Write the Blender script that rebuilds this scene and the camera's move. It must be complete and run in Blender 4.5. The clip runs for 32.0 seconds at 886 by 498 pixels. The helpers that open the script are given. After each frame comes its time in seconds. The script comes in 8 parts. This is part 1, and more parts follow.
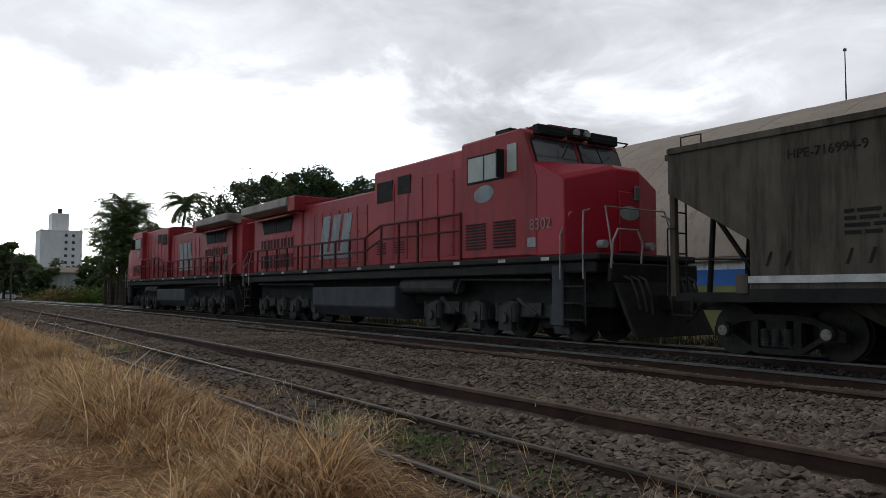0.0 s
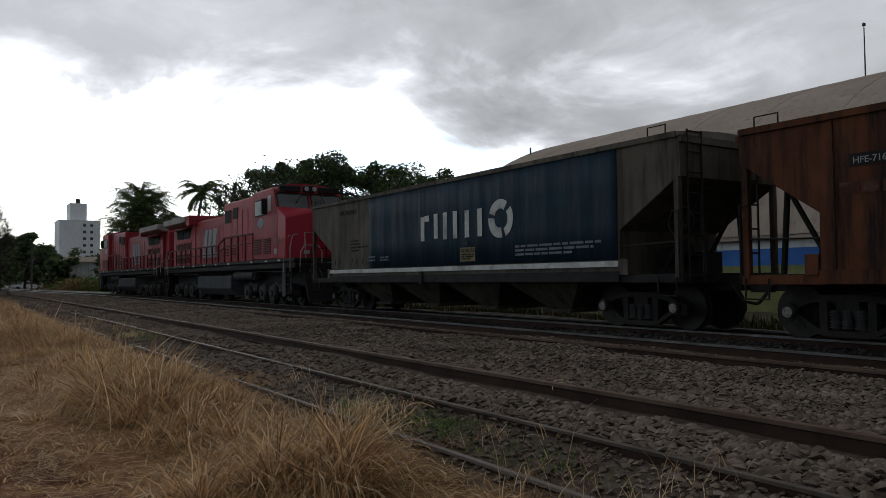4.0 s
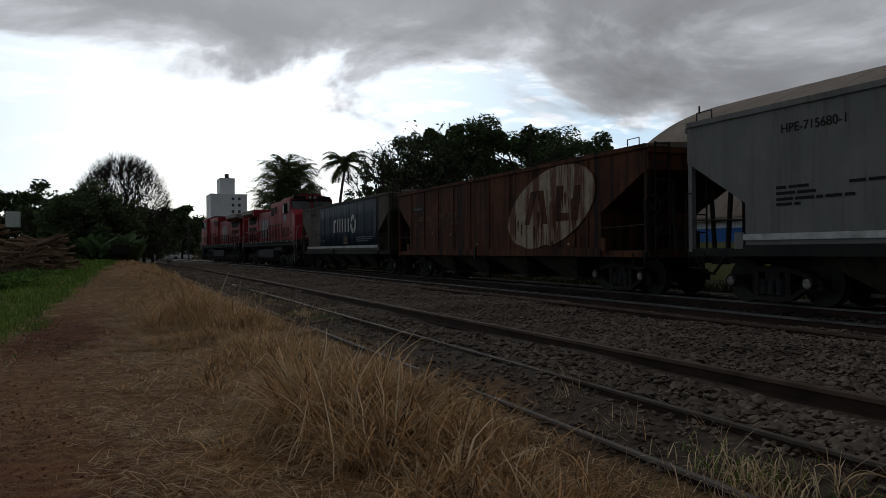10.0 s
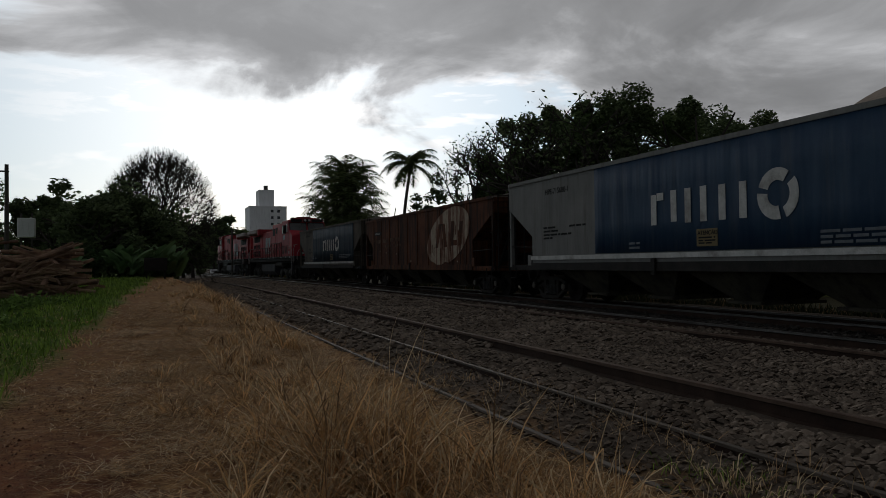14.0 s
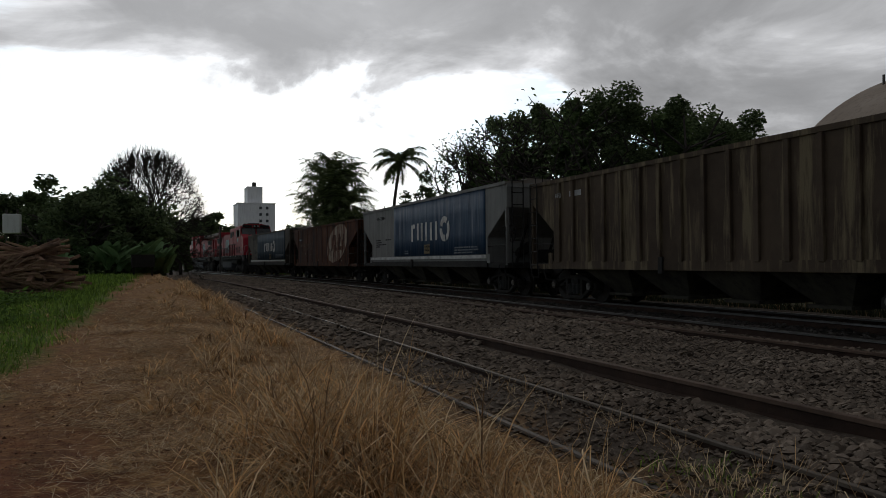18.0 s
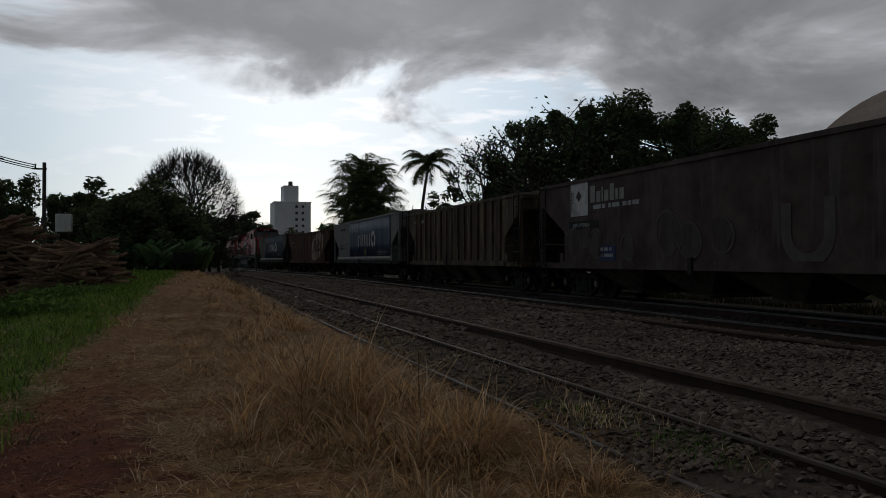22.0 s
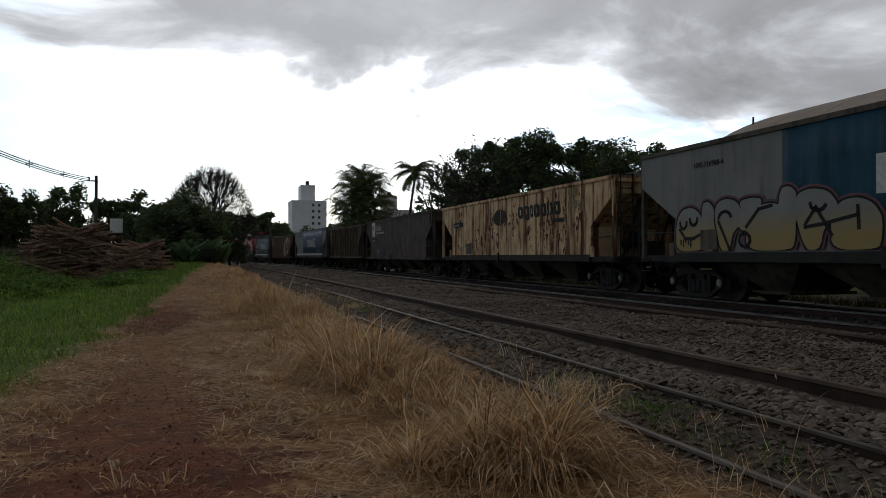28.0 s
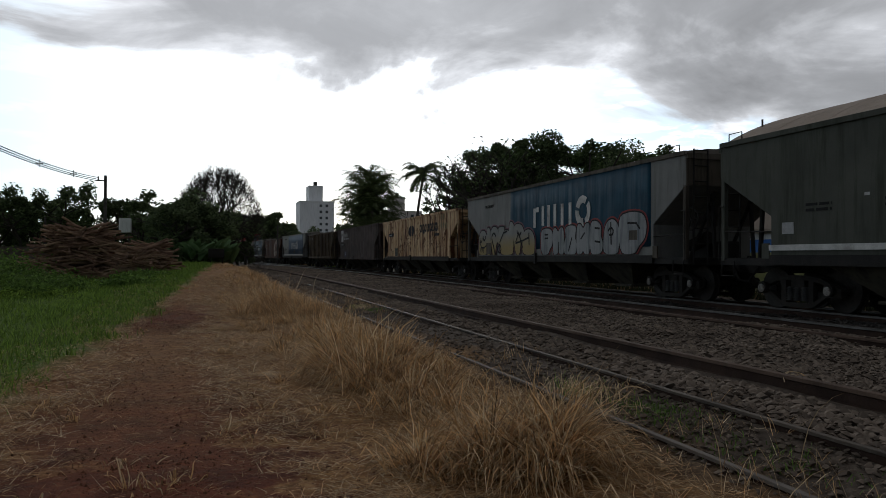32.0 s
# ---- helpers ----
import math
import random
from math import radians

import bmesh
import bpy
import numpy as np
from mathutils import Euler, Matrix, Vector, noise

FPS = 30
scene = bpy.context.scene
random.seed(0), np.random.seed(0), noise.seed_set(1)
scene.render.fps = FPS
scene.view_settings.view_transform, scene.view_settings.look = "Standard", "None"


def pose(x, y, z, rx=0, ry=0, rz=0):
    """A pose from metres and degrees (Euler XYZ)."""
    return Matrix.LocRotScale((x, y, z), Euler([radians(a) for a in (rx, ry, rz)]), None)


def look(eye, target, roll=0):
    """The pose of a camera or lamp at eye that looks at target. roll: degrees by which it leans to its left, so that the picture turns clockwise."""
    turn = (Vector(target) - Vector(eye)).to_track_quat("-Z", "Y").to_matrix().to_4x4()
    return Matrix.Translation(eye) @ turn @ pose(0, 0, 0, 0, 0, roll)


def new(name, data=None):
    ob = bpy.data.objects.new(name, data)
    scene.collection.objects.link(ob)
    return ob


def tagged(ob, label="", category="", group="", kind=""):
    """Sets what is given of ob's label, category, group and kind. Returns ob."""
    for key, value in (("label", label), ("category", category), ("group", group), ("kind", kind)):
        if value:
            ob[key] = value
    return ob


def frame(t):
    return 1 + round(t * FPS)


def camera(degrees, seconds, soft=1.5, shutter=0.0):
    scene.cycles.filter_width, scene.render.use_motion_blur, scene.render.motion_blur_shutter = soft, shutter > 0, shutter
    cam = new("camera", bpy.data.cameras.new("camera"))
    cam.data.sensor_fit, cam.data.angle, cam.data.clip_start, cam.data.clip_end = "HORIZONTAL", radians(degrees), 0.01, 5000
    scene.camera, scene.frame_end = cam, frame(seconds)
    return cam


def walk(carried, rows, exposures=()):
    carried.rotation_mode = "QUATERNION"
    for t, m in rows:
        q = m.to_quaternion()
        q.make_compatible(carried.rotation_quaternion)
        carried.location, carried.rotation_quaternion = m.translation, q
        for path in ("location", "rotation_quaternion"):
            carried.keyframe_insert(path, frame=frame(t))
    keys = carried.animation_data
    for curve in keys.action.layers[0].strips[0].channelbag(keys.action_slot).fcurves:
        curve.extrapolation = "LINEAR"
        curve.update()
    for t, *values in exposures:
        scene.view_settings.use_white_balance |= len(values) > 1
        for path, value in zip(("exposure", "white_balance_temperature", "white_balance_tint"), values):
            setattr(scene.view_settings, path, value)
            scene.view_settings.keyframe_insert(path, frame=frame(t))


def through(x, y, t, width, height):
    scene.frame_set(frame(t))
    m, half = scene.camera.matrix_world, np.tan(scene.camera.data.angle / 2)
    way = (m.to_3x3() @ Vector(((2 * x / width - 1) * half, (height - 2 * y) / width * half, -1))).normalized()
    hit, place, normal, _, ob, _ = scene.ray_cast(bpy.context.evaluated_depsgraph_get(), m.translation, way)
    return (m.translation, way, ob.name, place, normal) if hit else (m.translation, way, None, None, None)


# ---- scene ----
# The camera and its way
LENS = 61.5
cam = camera(LENS, 32.0, soft=0.8)
PATH = [
    (0, pose(0, 0, 1.02, 93.39, -0.16, -34.70)),
    (0.5, pose(0, 0, 1.02, 93.21, -0.02, -34.41)),
    (1, pose(0, 0, 1.02, 92.90, -0.03, -34.07)),
    (1.5, pose(0, 0, 1.02, 92.55, 0.12, -33.90)),
    (2, pose(0, 0, 1.02, 92.31, 0.36, -33.67)),
    (2.5, pose(0, 0, 1.02, 92.25, 0.53, -33.72)),
    (3, pose(0, 0, 1.02, 92.20, 0.59, -33.57)),
    (3.5, pose(0, 0, 1.02, 92.20, 0.62, -33.56)),
    (5.5, pose(0, 0, 1.02, 91.92, 0.56, -32.71)),
    (6, pose(0, 0, 1.02, 91.64, 0.59, -32.06)),
    (6.5, pose(0, 0, 1.02, 91.08, 0.64, -30.55)),
    (7, pose(0, 0, 1.02, 90.63, 0.59, -28.40)),
    (7.5, pose(0, 0, 1.02, 90.02, 0.50, -25.87)),
    (8, pose(0, 0, 1.02, 89.75, 0.61, -24.99)),
    (8.5, pose(0, 0, 1.02, 89.66, 0.52, -26.28)),
    (9, pose(0, 0, 1.02, 89.83, 0.66, -25.34)),
    (9.5, pose(0, 0, 1.02, 90.03, 0.44, -23.83)),
    (10, pose(0.045, 3.12, 1.042, 90.10, 0.40, -23.60)),
    (10.5, pose(0.098, 6.88, 1.069, 90.47, 0.31, -22.95)),
    (11, pose(0.175, 12.26, 1.108, 91.11, 0.44, -22.76)),
    (11.5, pose(0.2, 13.99, 1.12, 91.50, 0.37, -21.25)),
    (12, pose(0.2, 14, 1.12, 91.65, 0.36, -20.45)),
    (12.5, pose(0.2, 14, 1.12, 91.51, 0.44, -20.70)),
    (13, pose(0.2, 14, 1.12, 91.34, 0.54, -20.65)),
    (13.5, pose(0.2, 13.99, 1.12, 91.43, 0.55, -20.45)),
    (14, pose(0.2, 13.99, 1.12, 91.10, 0.66, -21.05)),
    (14.5, pose(0.2, 14, 1.12, 90.63, 0.81, -21.60)),
    (15, pose(0.199, 13.94, 1.12, 90.28, 0.83, -22.01)),
    (15.5, pose(0.198, 13.89, 1.119, 90.53, 0.87, -22.22)),
    (17.5, pose(0.2, 13.99, 1.12, 90.90, 0.58, -22.05)),
    (18, pose(0.2, 13.99, 1.12, 90.90, 0.49, -21.90)),
    (18.5, pose(0.2, 13.99, 1.12, 90.63, 0.52, -21.75)),
    (19, pose(0.2, 13.99, 1.12, 90.50, 0.40, -21.45)),
    (19.5, pose(0.2, 13.99, 1.12, 90.50, 0.30, -20.90)),
    (20, pose(0.2, 13.99, 1.12, 90.57, 0.21, -20.30)),
    (20.5, pose(0.2, 14, 1.12, 90.58, 0.25, -19.80)),
    (21, pose(0.2, 14, 1.12, 90.60, 0.25, -19.55)),
    (21.5, pose(0.2, 14, 1.12, 90.82, 0.23, -19.60)),
    (22, pose(0.171, 11.94, 1.105, 90.81, 0.21, -19.22)),
    (22.5, pose(0.116, 8.11, 1.078, 90.60, 0.26, -18.60)),
    (23, pose(0.042, 2.97, 1.041, 90.61, 0.29, -17.45)),
    (23.5, pose(0, 0, 1.02, 90.63, 0.28, -16.99)),
    (24, pose(0, 0, 1.02, 90.80, 0.17, -17.15)),
    (24.5, pose(0, 0, 1.02, 90.68, 0.06, -17.20)),
    (25, pose(0, 0, 1.02, 90.56, 0.08, -17.15)),
    (25.5, pose(0, 0, 1.02, 90.53, 0.13, -17.21)),
    (27.5, pose(0, 0, 1.02, 90.57, 0.08, -17.73)),
    (28, pose(0, 0, 1.02, 90.56, 0.02, -17.69)),
    (28.5, pose(0, 0, 1.02, 90.57, -0.00, -17.58)),
    (29, pose(0, 0, 1.02, 90.58, -0.06, -17.48)),
    (29.5, pose(0, 0, 1.02, 90.59, -0.20, -17.35)),
    (30, pose(0, 0, 1.02, 90.66, -0.16, -17.24)),
    (30.5, pose(0, 0, 1.02, 90.67, -0.19, -17.12)),
    (31, pose(0, 0, 1.02, 90.63, -0.21, -17.11)),
    (31.5, pose(0, 0, 1.02, 90.62, -0.24, -17.12)),
    (32, pose(0, 0, 1.02, 90.65, -0.28, -17.13)),
]

EXPOSURES = [(0, 0.32, 6300, 10), (1.5, 0.12, 6300, 10), (3, -0.02, 6300, 10), (6, -0.60, 6300, 10), (7, -0.75, 6300, 10), (8, -0.52, 6300, 10), (9, -0.55, 6300, 10), (10, -0.98, 6250, 10), (11, -1.26, 6200, 10), (12, -1.55, 6300, 10), (13, -1.12, 6500, 10), (14, -1.15, 6500, 10), (15, -0.10, 6700, 10), (16, -0.25, 6700, 10), (18, -0.68, 6500, 10), (19, -0.55, 6600, 10), (20, -0.30, 6600, 10), (21.5, -0.40, 6500, 10), (22, -1.36, 6300, 10), (23, -1.32, 6300, 10), (24, -1.10, 6300, 10), (25, -0.60, 6300, 10), (28, -0.50, 6300, 10), (32, -0.55, 6300, 10)]
walk(cam, PATH, EXPOSURES)

# World: a low sun behind broken cloud, ahead of the camera
SUN_AZ, SUN_EL = radians(8), radians(17)
SUN_DIR = Vector((math.sin(SUN_AZ) * math.cos(SUN_EL), math.cos(SUN_AZ) * math.cos(SUN_EL), math.sin(SUN_EL)))


def node(tree, kind, **values):
    n = tree.nodes.new(kind)
    for key, value in values.items():
        if key in n.inputs:
            n.inputs[key].default_value = value
    return n


def ramp(tree, fac, stops):
    n = tree.nodes.new("ShaderNodeValToRGB")
    e = n.color_ramp.elements
    while len(e) < len(stops):
        e.new(0.5)
    for el, (pos, col) in zip(e, stops):
        el.position = pos
        el.color = (*col, 1) if not isinstance(col, (int, float)) else (col, col, col, 1)
    tree.links.new(fac, n.inputs[0])
    return n.outputs[0]


def math_node(tree, op, a, b=None, clamp=False):
    n = tree.nodes.new("ShaderNodeMath")
    n.operation, n.use_clamp = op, clamp
    for i, v in enumerate((a, b)):
        if v is None:
            continue
        if isinstance(v, (int, float)):
            n.inputs[i].default_value = v
        else:
            tree.links.new(v, n.inputs[i])
    return n.outputs[0]


def mix(tree, fac, a, b):
    n = tree.nodes.new("ShaderNodeMix")
    n.data_type = "RGBA"
    for sock, v in ((n.inputs[0], fac), (n.inputs[6], a), (n.inputs[7], b)):
        if isinstance(v, (int, float)):
            sock.default_value = v
        elif isinstance(v, tuple):
            sock.default_value = (*v, 1)
        else:
            tree.links.new(v, sock)
    return n.outputs[2]


def make_world():
    w = bpy.data.worlds.new("cloudy_sky")
    scene.world = w
    w.use_nodes = True
    t = w.node_tree
    t.nodes.clear()
    L = t.links.new
    sky = t.nodes.new("ShaderNodeTexSky")
    sky.sky_type, sky.sun_disc = "NISHITA", False
    sky.sun_elevation, sky.sun_rotation = SUN_EL, SUN_AZ
    coord = t.nodes.new("ShaderNodeTexCoord")
    sep = t.nodes.new("ShaderNodeSeparateXYZ")
    L(coord.outputs["Generated"], sep.inputs[0])
    x, y, z = sep.outputs
    comb = t.nodes.new("ShaderNodeCombineXYZ")
    L(x, comb.inputs[0])
    L(y, comb.inputs[1])
    L(math_node(t, "MULTIPLY", z, 2.3), comb.inputs[2])
    n1 = node(t, "ShaderNodeTexNoise", Scale=2.6, Detail=9.0, Roughness=0.55, Distortion=0.5)
    L(comb.outputs[0], n1.inputs["Vector"])
    n2 = node(t, "ShaderNodeTexNoise", Scale=5.5, Detail=7.0, Roughness=0.6, Distortion=0.6)
    L(comb.outputs[0], n2.inputs["Vector"])
    # a deck overhead that breaks up towards the horizon, lower to the right of the line
    lift = math_node(t, "ADD", math_node(t, "SUBTRACT", z, 0.245), math_node(t, "ADD", math_node(t, "MULTIPLY", math_node(t, "MULTIPLY", x, math_node(t, "ABSOLUTE", x)), 0.2), math_node(t, "MULTIPLY", x, 0.08)))
    cover = math_node(t, "ADD", n1.outputs[0], math_node(t, "MULTIPLY", lift, 2.0))
    cloud = ramp(t, cover, [(0.475, 0.0), (0.55, 1.0)])
    # light through the cloud: strongest towards the sun
    dot = t.nodes.new("ShaderNodeVectorMath")
    dot.operation = "DOT_PRODUCT"
    L(coord.outputs["Generated"], dot.inputs[0])
    dot.inputs[1].default_value = SUN_DIR
    near_sun = ramp(t, dot.outputs["Value"], [(0.0, 0.0), (0.45, 0.6), (0.6, 0.75), (0.77, 0.64), (0.86, 0.56), (0.93, 0.7), (1.0, 1.0)])
    dense = ramp(t, math_node(t, "ADD", math_node(t, "MINIMUM", math_node(t, "MULTIPLY", cover, 0.6), 0.42), math_node(t, "MULTIPLY", math_node(t, "ADD", n2.outputs[0], n1.outputs[0]), 0.2)),
                 [(0.47, 1.0), (0.52, 0.66), (0.58, 0.44), (0.64, 0.34), (0.74, 0.27)])
    # the deck overhead, out of view, is set brighter to light the ground
    glow = mix(t, ramp(t, z, [(0.5, 0.0), (0.85, 1.0)]), mix(t, near_sun, CLOUD_FAR, CLOUD_NEAR), CLOUD_TOP)
    lit = t.nodes.new("ShaderNodeMix")
    lit.data_type, lit.blend_type = "RGBA", "MULTIPLY"
    lit.inputs[0].default_value = 1
    L(glow, lit.inputs[6])
    L(dense, lit.inputs[7])
    clear = t.nodes.new("ShaderNodeMix")
    clear.data_type, clear.blend_type = "RGBA", "ADD"
    clear.inputs[0].default_value = 1
    skyc = t.nodes.new("ShaderNodeMix")
    skyc.data_type, skyc.blend_type = "RGBA", "MULTIPLY"
    skyc.inputs[0].default_value = 1
    skyc.inputs[7].default_value = (0.03, 0.035, 0.045, 1)
    L(sky.outputs[0], skyc.inputs[6])
    L(skyc.outputs[2], clear.inputs[6])
    # small bright cloudlets in thin haze low over the trees
    n3 = node(t, "ShaderNodeTexNoise", Scale=9.0, Detail=6.0, Roughness=0.6, Distortion=0.3)
    flatc = t.nodes.new("ShaderNodeCombineXYZ")
    L(x, flatc.inputs[0])
    L(y, flatc.inputs[1])
    L(math_node(t, "MULTIPLY", z, 5.0), flatc.inputs[2])
    L(flatc.outputs[0], n3.inputs["Vector"])
    haze = mix(t, ramp(t, n3.outputs[0], [(0.53, 0.0), (0.62, 1.0)]), mix(t, ramp(t, z, [(0.02, 1.0), (0.15, 0.0)]), HAZE_HIGH, HAZE_LOW), (2.2, 2.22, 2.25))
    # paler blue away from the sun, to the left of the line
    haze = mix(t, math_node(t, "MULTIPLY", ramp(t, math_node(t, "ADD", x, 0.5), [(0.33, 1.0), (0.56, 0.0)]), 0.85), haze, HAZE_BLUE)
    white = ramp(t, dot.outputs["Value"], [(0.90, 0.0), (0.99, 0.55)])
    bright = mix(t, white, haze, (2.2, 2.22, 2.25))
    L(mix(t, ramp(t, dot.outputs["Value"], [(0.1, 0.0), (0.7, 1.0)]), (0.38, 0.40, 0.44), bright), clear.inputs[7])
    out = mix(t, cloud, clear.outputs[2], lit.outputs[2])
    bg = t.nodes.new("ShaderNodeBackground")
    bg.inputs[1].default_value = SKY_STRENGTH
    L(out, bg.inputs[0])
    o = t.nodes.new("ShaderNodeOutputWorld")
    L(bg.outputs[0], o.inputs[0])


SKY_STRENGTH = 0.85
HAZE_LOW, HAZE_HIGH = (1.66, 1.76, 1.8), (1.2, 1.52, 1.74)
HAZE_BLUE = (0.98, 1.2, 1.3)
CLOUD_TOP = (1.05, 1.08, 1.12)
CLOUD_FAR, CLOUD_NEAR = (0.29, 0.288, 0.292), (2.3, 2.33, 2.4)
make_world()
sun = new("sun", bpy.data.lights.new("sun", "SUN"))
sun.data.energy, sun.data.angle, sun.data.color = 0.4, radians(35), (1.0, 0.95, 0.88)
sun.matrix_world = look((0, 0, 40), Vector((0, 0, 40)) - SUN_DIR)


# Materials
def material(name, colours, scale=4.0, rough=0.8, metal=0.0, bump=0.2, fine=40.0, stretch=(1, 1, 1), vary=0.15, stain=None, stain_at=(0.52, 0.68), streak=False, spec=0.2, island=False, each=0.0, ripple=0.0):
    """Two tones mixed by a coarse pattern, speckled by a fine one; stain: a third colour in blots, or in runs down the face."""
    m = bpy.data.materials.new(name)
    m.use_nodes = True
    t = m.node_tree
    L = t.links.new
    b = t.nodes["Principled BSDF"]
    coord = t.nodes.new("ShaderNodeTexCoord")
    mp = t.nodes.new("ShaderNodeMapping")
    mp.inputs["Scale"].default_value = stretch
    L(coord.outputs["Object"], mp.inputs[0])
    n1 = node(t, "ShaderNodeTexNoise", Scale=scale, Detail=6.0, Roughness=0.6)
    n2 = node(t, "ShaderNodeTexNoise", Scale=fine, Detail=3.0, Roughness=0.6)
    L(mp.outputs[0], n1.inputs["Vector"])
    L(mp.outputs[0], n2.inputs["Vector"])
    col = mix(t, ramp(t, n1.outputs[0], [(0.34, 0.0), (0.66, 1.0)]), colours[0], colours[1])
    if stain:
        ms = t.nodes.new("ShaderNodeMapping")
        ms.inputs["Scale"].default_value = (3.0, 3.0, 0.3) if streak else (1, 1, 1)
        L(coord.outputs["Object"], ms.inputs[0])
        n3 = node(t, "ShaderNodeTexNoise", Scale=1.3, Detail=8.0, Roughness=0.68)
        L(ms.outputs[0], n3.inputs["Vector"])
        col = mix(t, ramp(t, n3.outputs[0], [(stain_at[0], 0.0), (stain_at[1], 1.0)]), col, stain)
    shade = math_node(t, "ADD", math_node(t, "MULTIPLY", n2.outputs[0], 2 * vary), 1 - vary)
    if island:
        info = t.nodes.new("ShaderNodeNewGeometry")
        shade = math_node(t, "MULTIPLY", shade, math_node(t, "ADD", math_node(t, "MULTIPLY", info.outputs["Random Per Island"], 0.8), 0.6))
    if each:
        own = t.nodes.new("ShaderNodeObjectInfo")
        shade = math_node(t, "MULTIPLY", shade, math_node(t, "ADD", math_node(t, "MULTIPLY", own.outputs["Random"], 2 * each), 1 - each))
    mul = t.nodes.new("ShaderNodeVectorMath")
    mul.operation = "SCALE"
    L(col, mul.inputs[0])
    L(shade, mul.inputs["Scale"])
    L(mul.outputs[0], b.inputs["Base Color"])
    b.inputs["Roughness"].default_value = rough
    b.inputs["Metallic"].default_value = metal
    b.inputs["Specular IOR Level"].default_value = spec
    if bump:
        bn = t.nodes.new("ShaderNodeBump")
        bn.inputs["Strength"].default_value = bump
        bn.inputs["Distance"].default_value = 0.02
        L(n2.outputs[0], bn.inputs["Height"])
        L(bn.outputs[0], b.inputs["Normal"])
        if ripple:
            # slack sheeting: soft upright folds that wander a little
            mr = t.nodes.new("ShaderNodeMapping")
            mr.inputs["Scale"].default_value = (0.0, 1.5, 0.22)
            L(coord.outputs["Object"], mr.inputs[0])
            nr = node(t, "ShaderNodeTexNoise", Scale=1.6, Detail=2.0, Roughness=0.45)
            L(mr.outputs[0], nr.inputs["Vector"])
            br = t.nodes.new("ShaderNodeBump")
            br.inputs["Strength"].default_value, br.inputs["Distance"].default_value = 1.0, ripple
            L(nr.outputs[0], br.inputs["Height"])
            L(br.outputs[0], bn.inputs["Normal"])
    return m


def rgb(h):
    """A colour from its screen value."""
    c = [int(h[i:i + 2], 16) / 255 for i in (0, 2, 4)]
    return tuple(v / 12.92 if v <= 0.04045 else ((v + 0.055) / 1.055) ** 2.4 for v in c)


M_STEEL_DARK = material("blackened_steel", [(0.011, 0.0102, 0.0095), (0.024, 0.021, 0.018)], 3, 0.75, 0.0, 0.3)
M_BOGIE = material("dusty_cast_steel", [(0.028, 0.028, 0.027), (0.06, 0.058, 0.053)], 4, 0.8, 0.0, 0.3)
M_BOGIE_BROWN = material("brown_dusted_cast_steel", [(0.015, 0.013, 0.011), (0.034, 0.029, 0.024)], 4, 0.85, 0.0, 0.3)
M_WHEEL = material("worn_wheel_steel", [(0.018, 0.016, 0.014), (0.036, 0.03, 0.025)], 5, 0.6, 0.3, 0.1)
M_RAIL_TOP = material("polished_rail_head", [(0.15, 0.142, 0.135), (0.08, 0.073, 0.068)], 2, 0.4, 0.8, 0.1)
M_RAIL_WORN = material("worn_rail_head", [(0.13, 0.105, 0.082), (0.055, 0.045, 0.036)], 2, 0.62, 0.35, 0.1)
M_RAIL_DULL = material("dull_rail_head", [(0.12, 0.10, 0.085), (0.18, 0.155, 0.13)], 2, 0.7, 0.0, 0.2)
M_RUST = material("rusty_rail_steel", [(0.024, 0.013, 0.009), (0.048, 0.027, 0.018)], 3, 0.85, 0.0, 0.3)
M_RUST_HEAD = material("brown_rail_head", [(0.062, 0.038, 0.026), (0.115, 0.074, 0.052)], 3, 0.7, 0.0, 0.2)
M_STONE_DARK = material("dark_ballast_stone", [(0.034, 0.029, 0.026), (0.068, 0.059, 0.051)], 0.7, 0.85, 0, 0.3, 30, island=True)
M_STONE = material("ballast_stone", [(0.106, 0.080, 0.060), (0.198, 0.156, 0.120)], 0.7, 0.9, 0, 0.3, 30, island=True)
M_CAP = material("rubbed_bare_steel", [(0.22, 0.2, 0.18), (0.12, 0.105, 0.095)], 9, 0.38, 0.7, 0.1)
M_HOSE = material("scuffed_rubber_hose", [(0.03, 0.03, 0.032), (0.06, 0.06, 0.062)], 5, 0.7)
M_RED = material("faded_red_paint", [(0.27, 0.019, 0.026), (0.35, 0.036, 0.042)], 0.7, 0.55, 0, 0.05, stain=(0.16, 0.022, 0.026), stain_at=(0.46, 0.72), streak=True, each=0.16)
M_RED_NOSE = material("deep_red_paint", [(0.29, 0.009, 0.022), (0.34, 0.014, 0.027)], 0.7, 0.4, 0, 0.03)
M_GRILLE = material("black_grille", [(0.012, 0.012, 0.012), (0.02, 0.02, 0.02)], 5, 0.8)
M_ROOFGREY = material("sooty_grey_paint", [(0.25, 0.22, 0.2), (0.38, 0.34, 0.31)], 2, 0.8)
M_GLASS = material("dark_cab_glass", [(0.02, 0.025, 0.03), (0.03, 0.035, 0.04)], 2, 0.08, 0, 0, spec=0.9)
M_SHADE = material("pale_window_shade", [(0.35, 0.37, 0.34), (0.45, 0.47, 0.43)], 2, 0.6)
M_WHITE = material("chipped_white_paint", [(0.42, 0.415, 0.39), (0.56, 0.55, 0.52)], 5, 0.75, 0, 0.05, stain=(0.2, 0.18, 0.16), stain_at=(0.5, 0.7))
M_WHITE_OLD = material("peeling_white_paint", [(0.26, 0.2, 0.14), (0.38, 0.31, 0.23)], 5, 0.8, 0, 0.1, stain=(0.12, 0.05, 0.03), stain_at=(0.46, 0.56), streak=True)
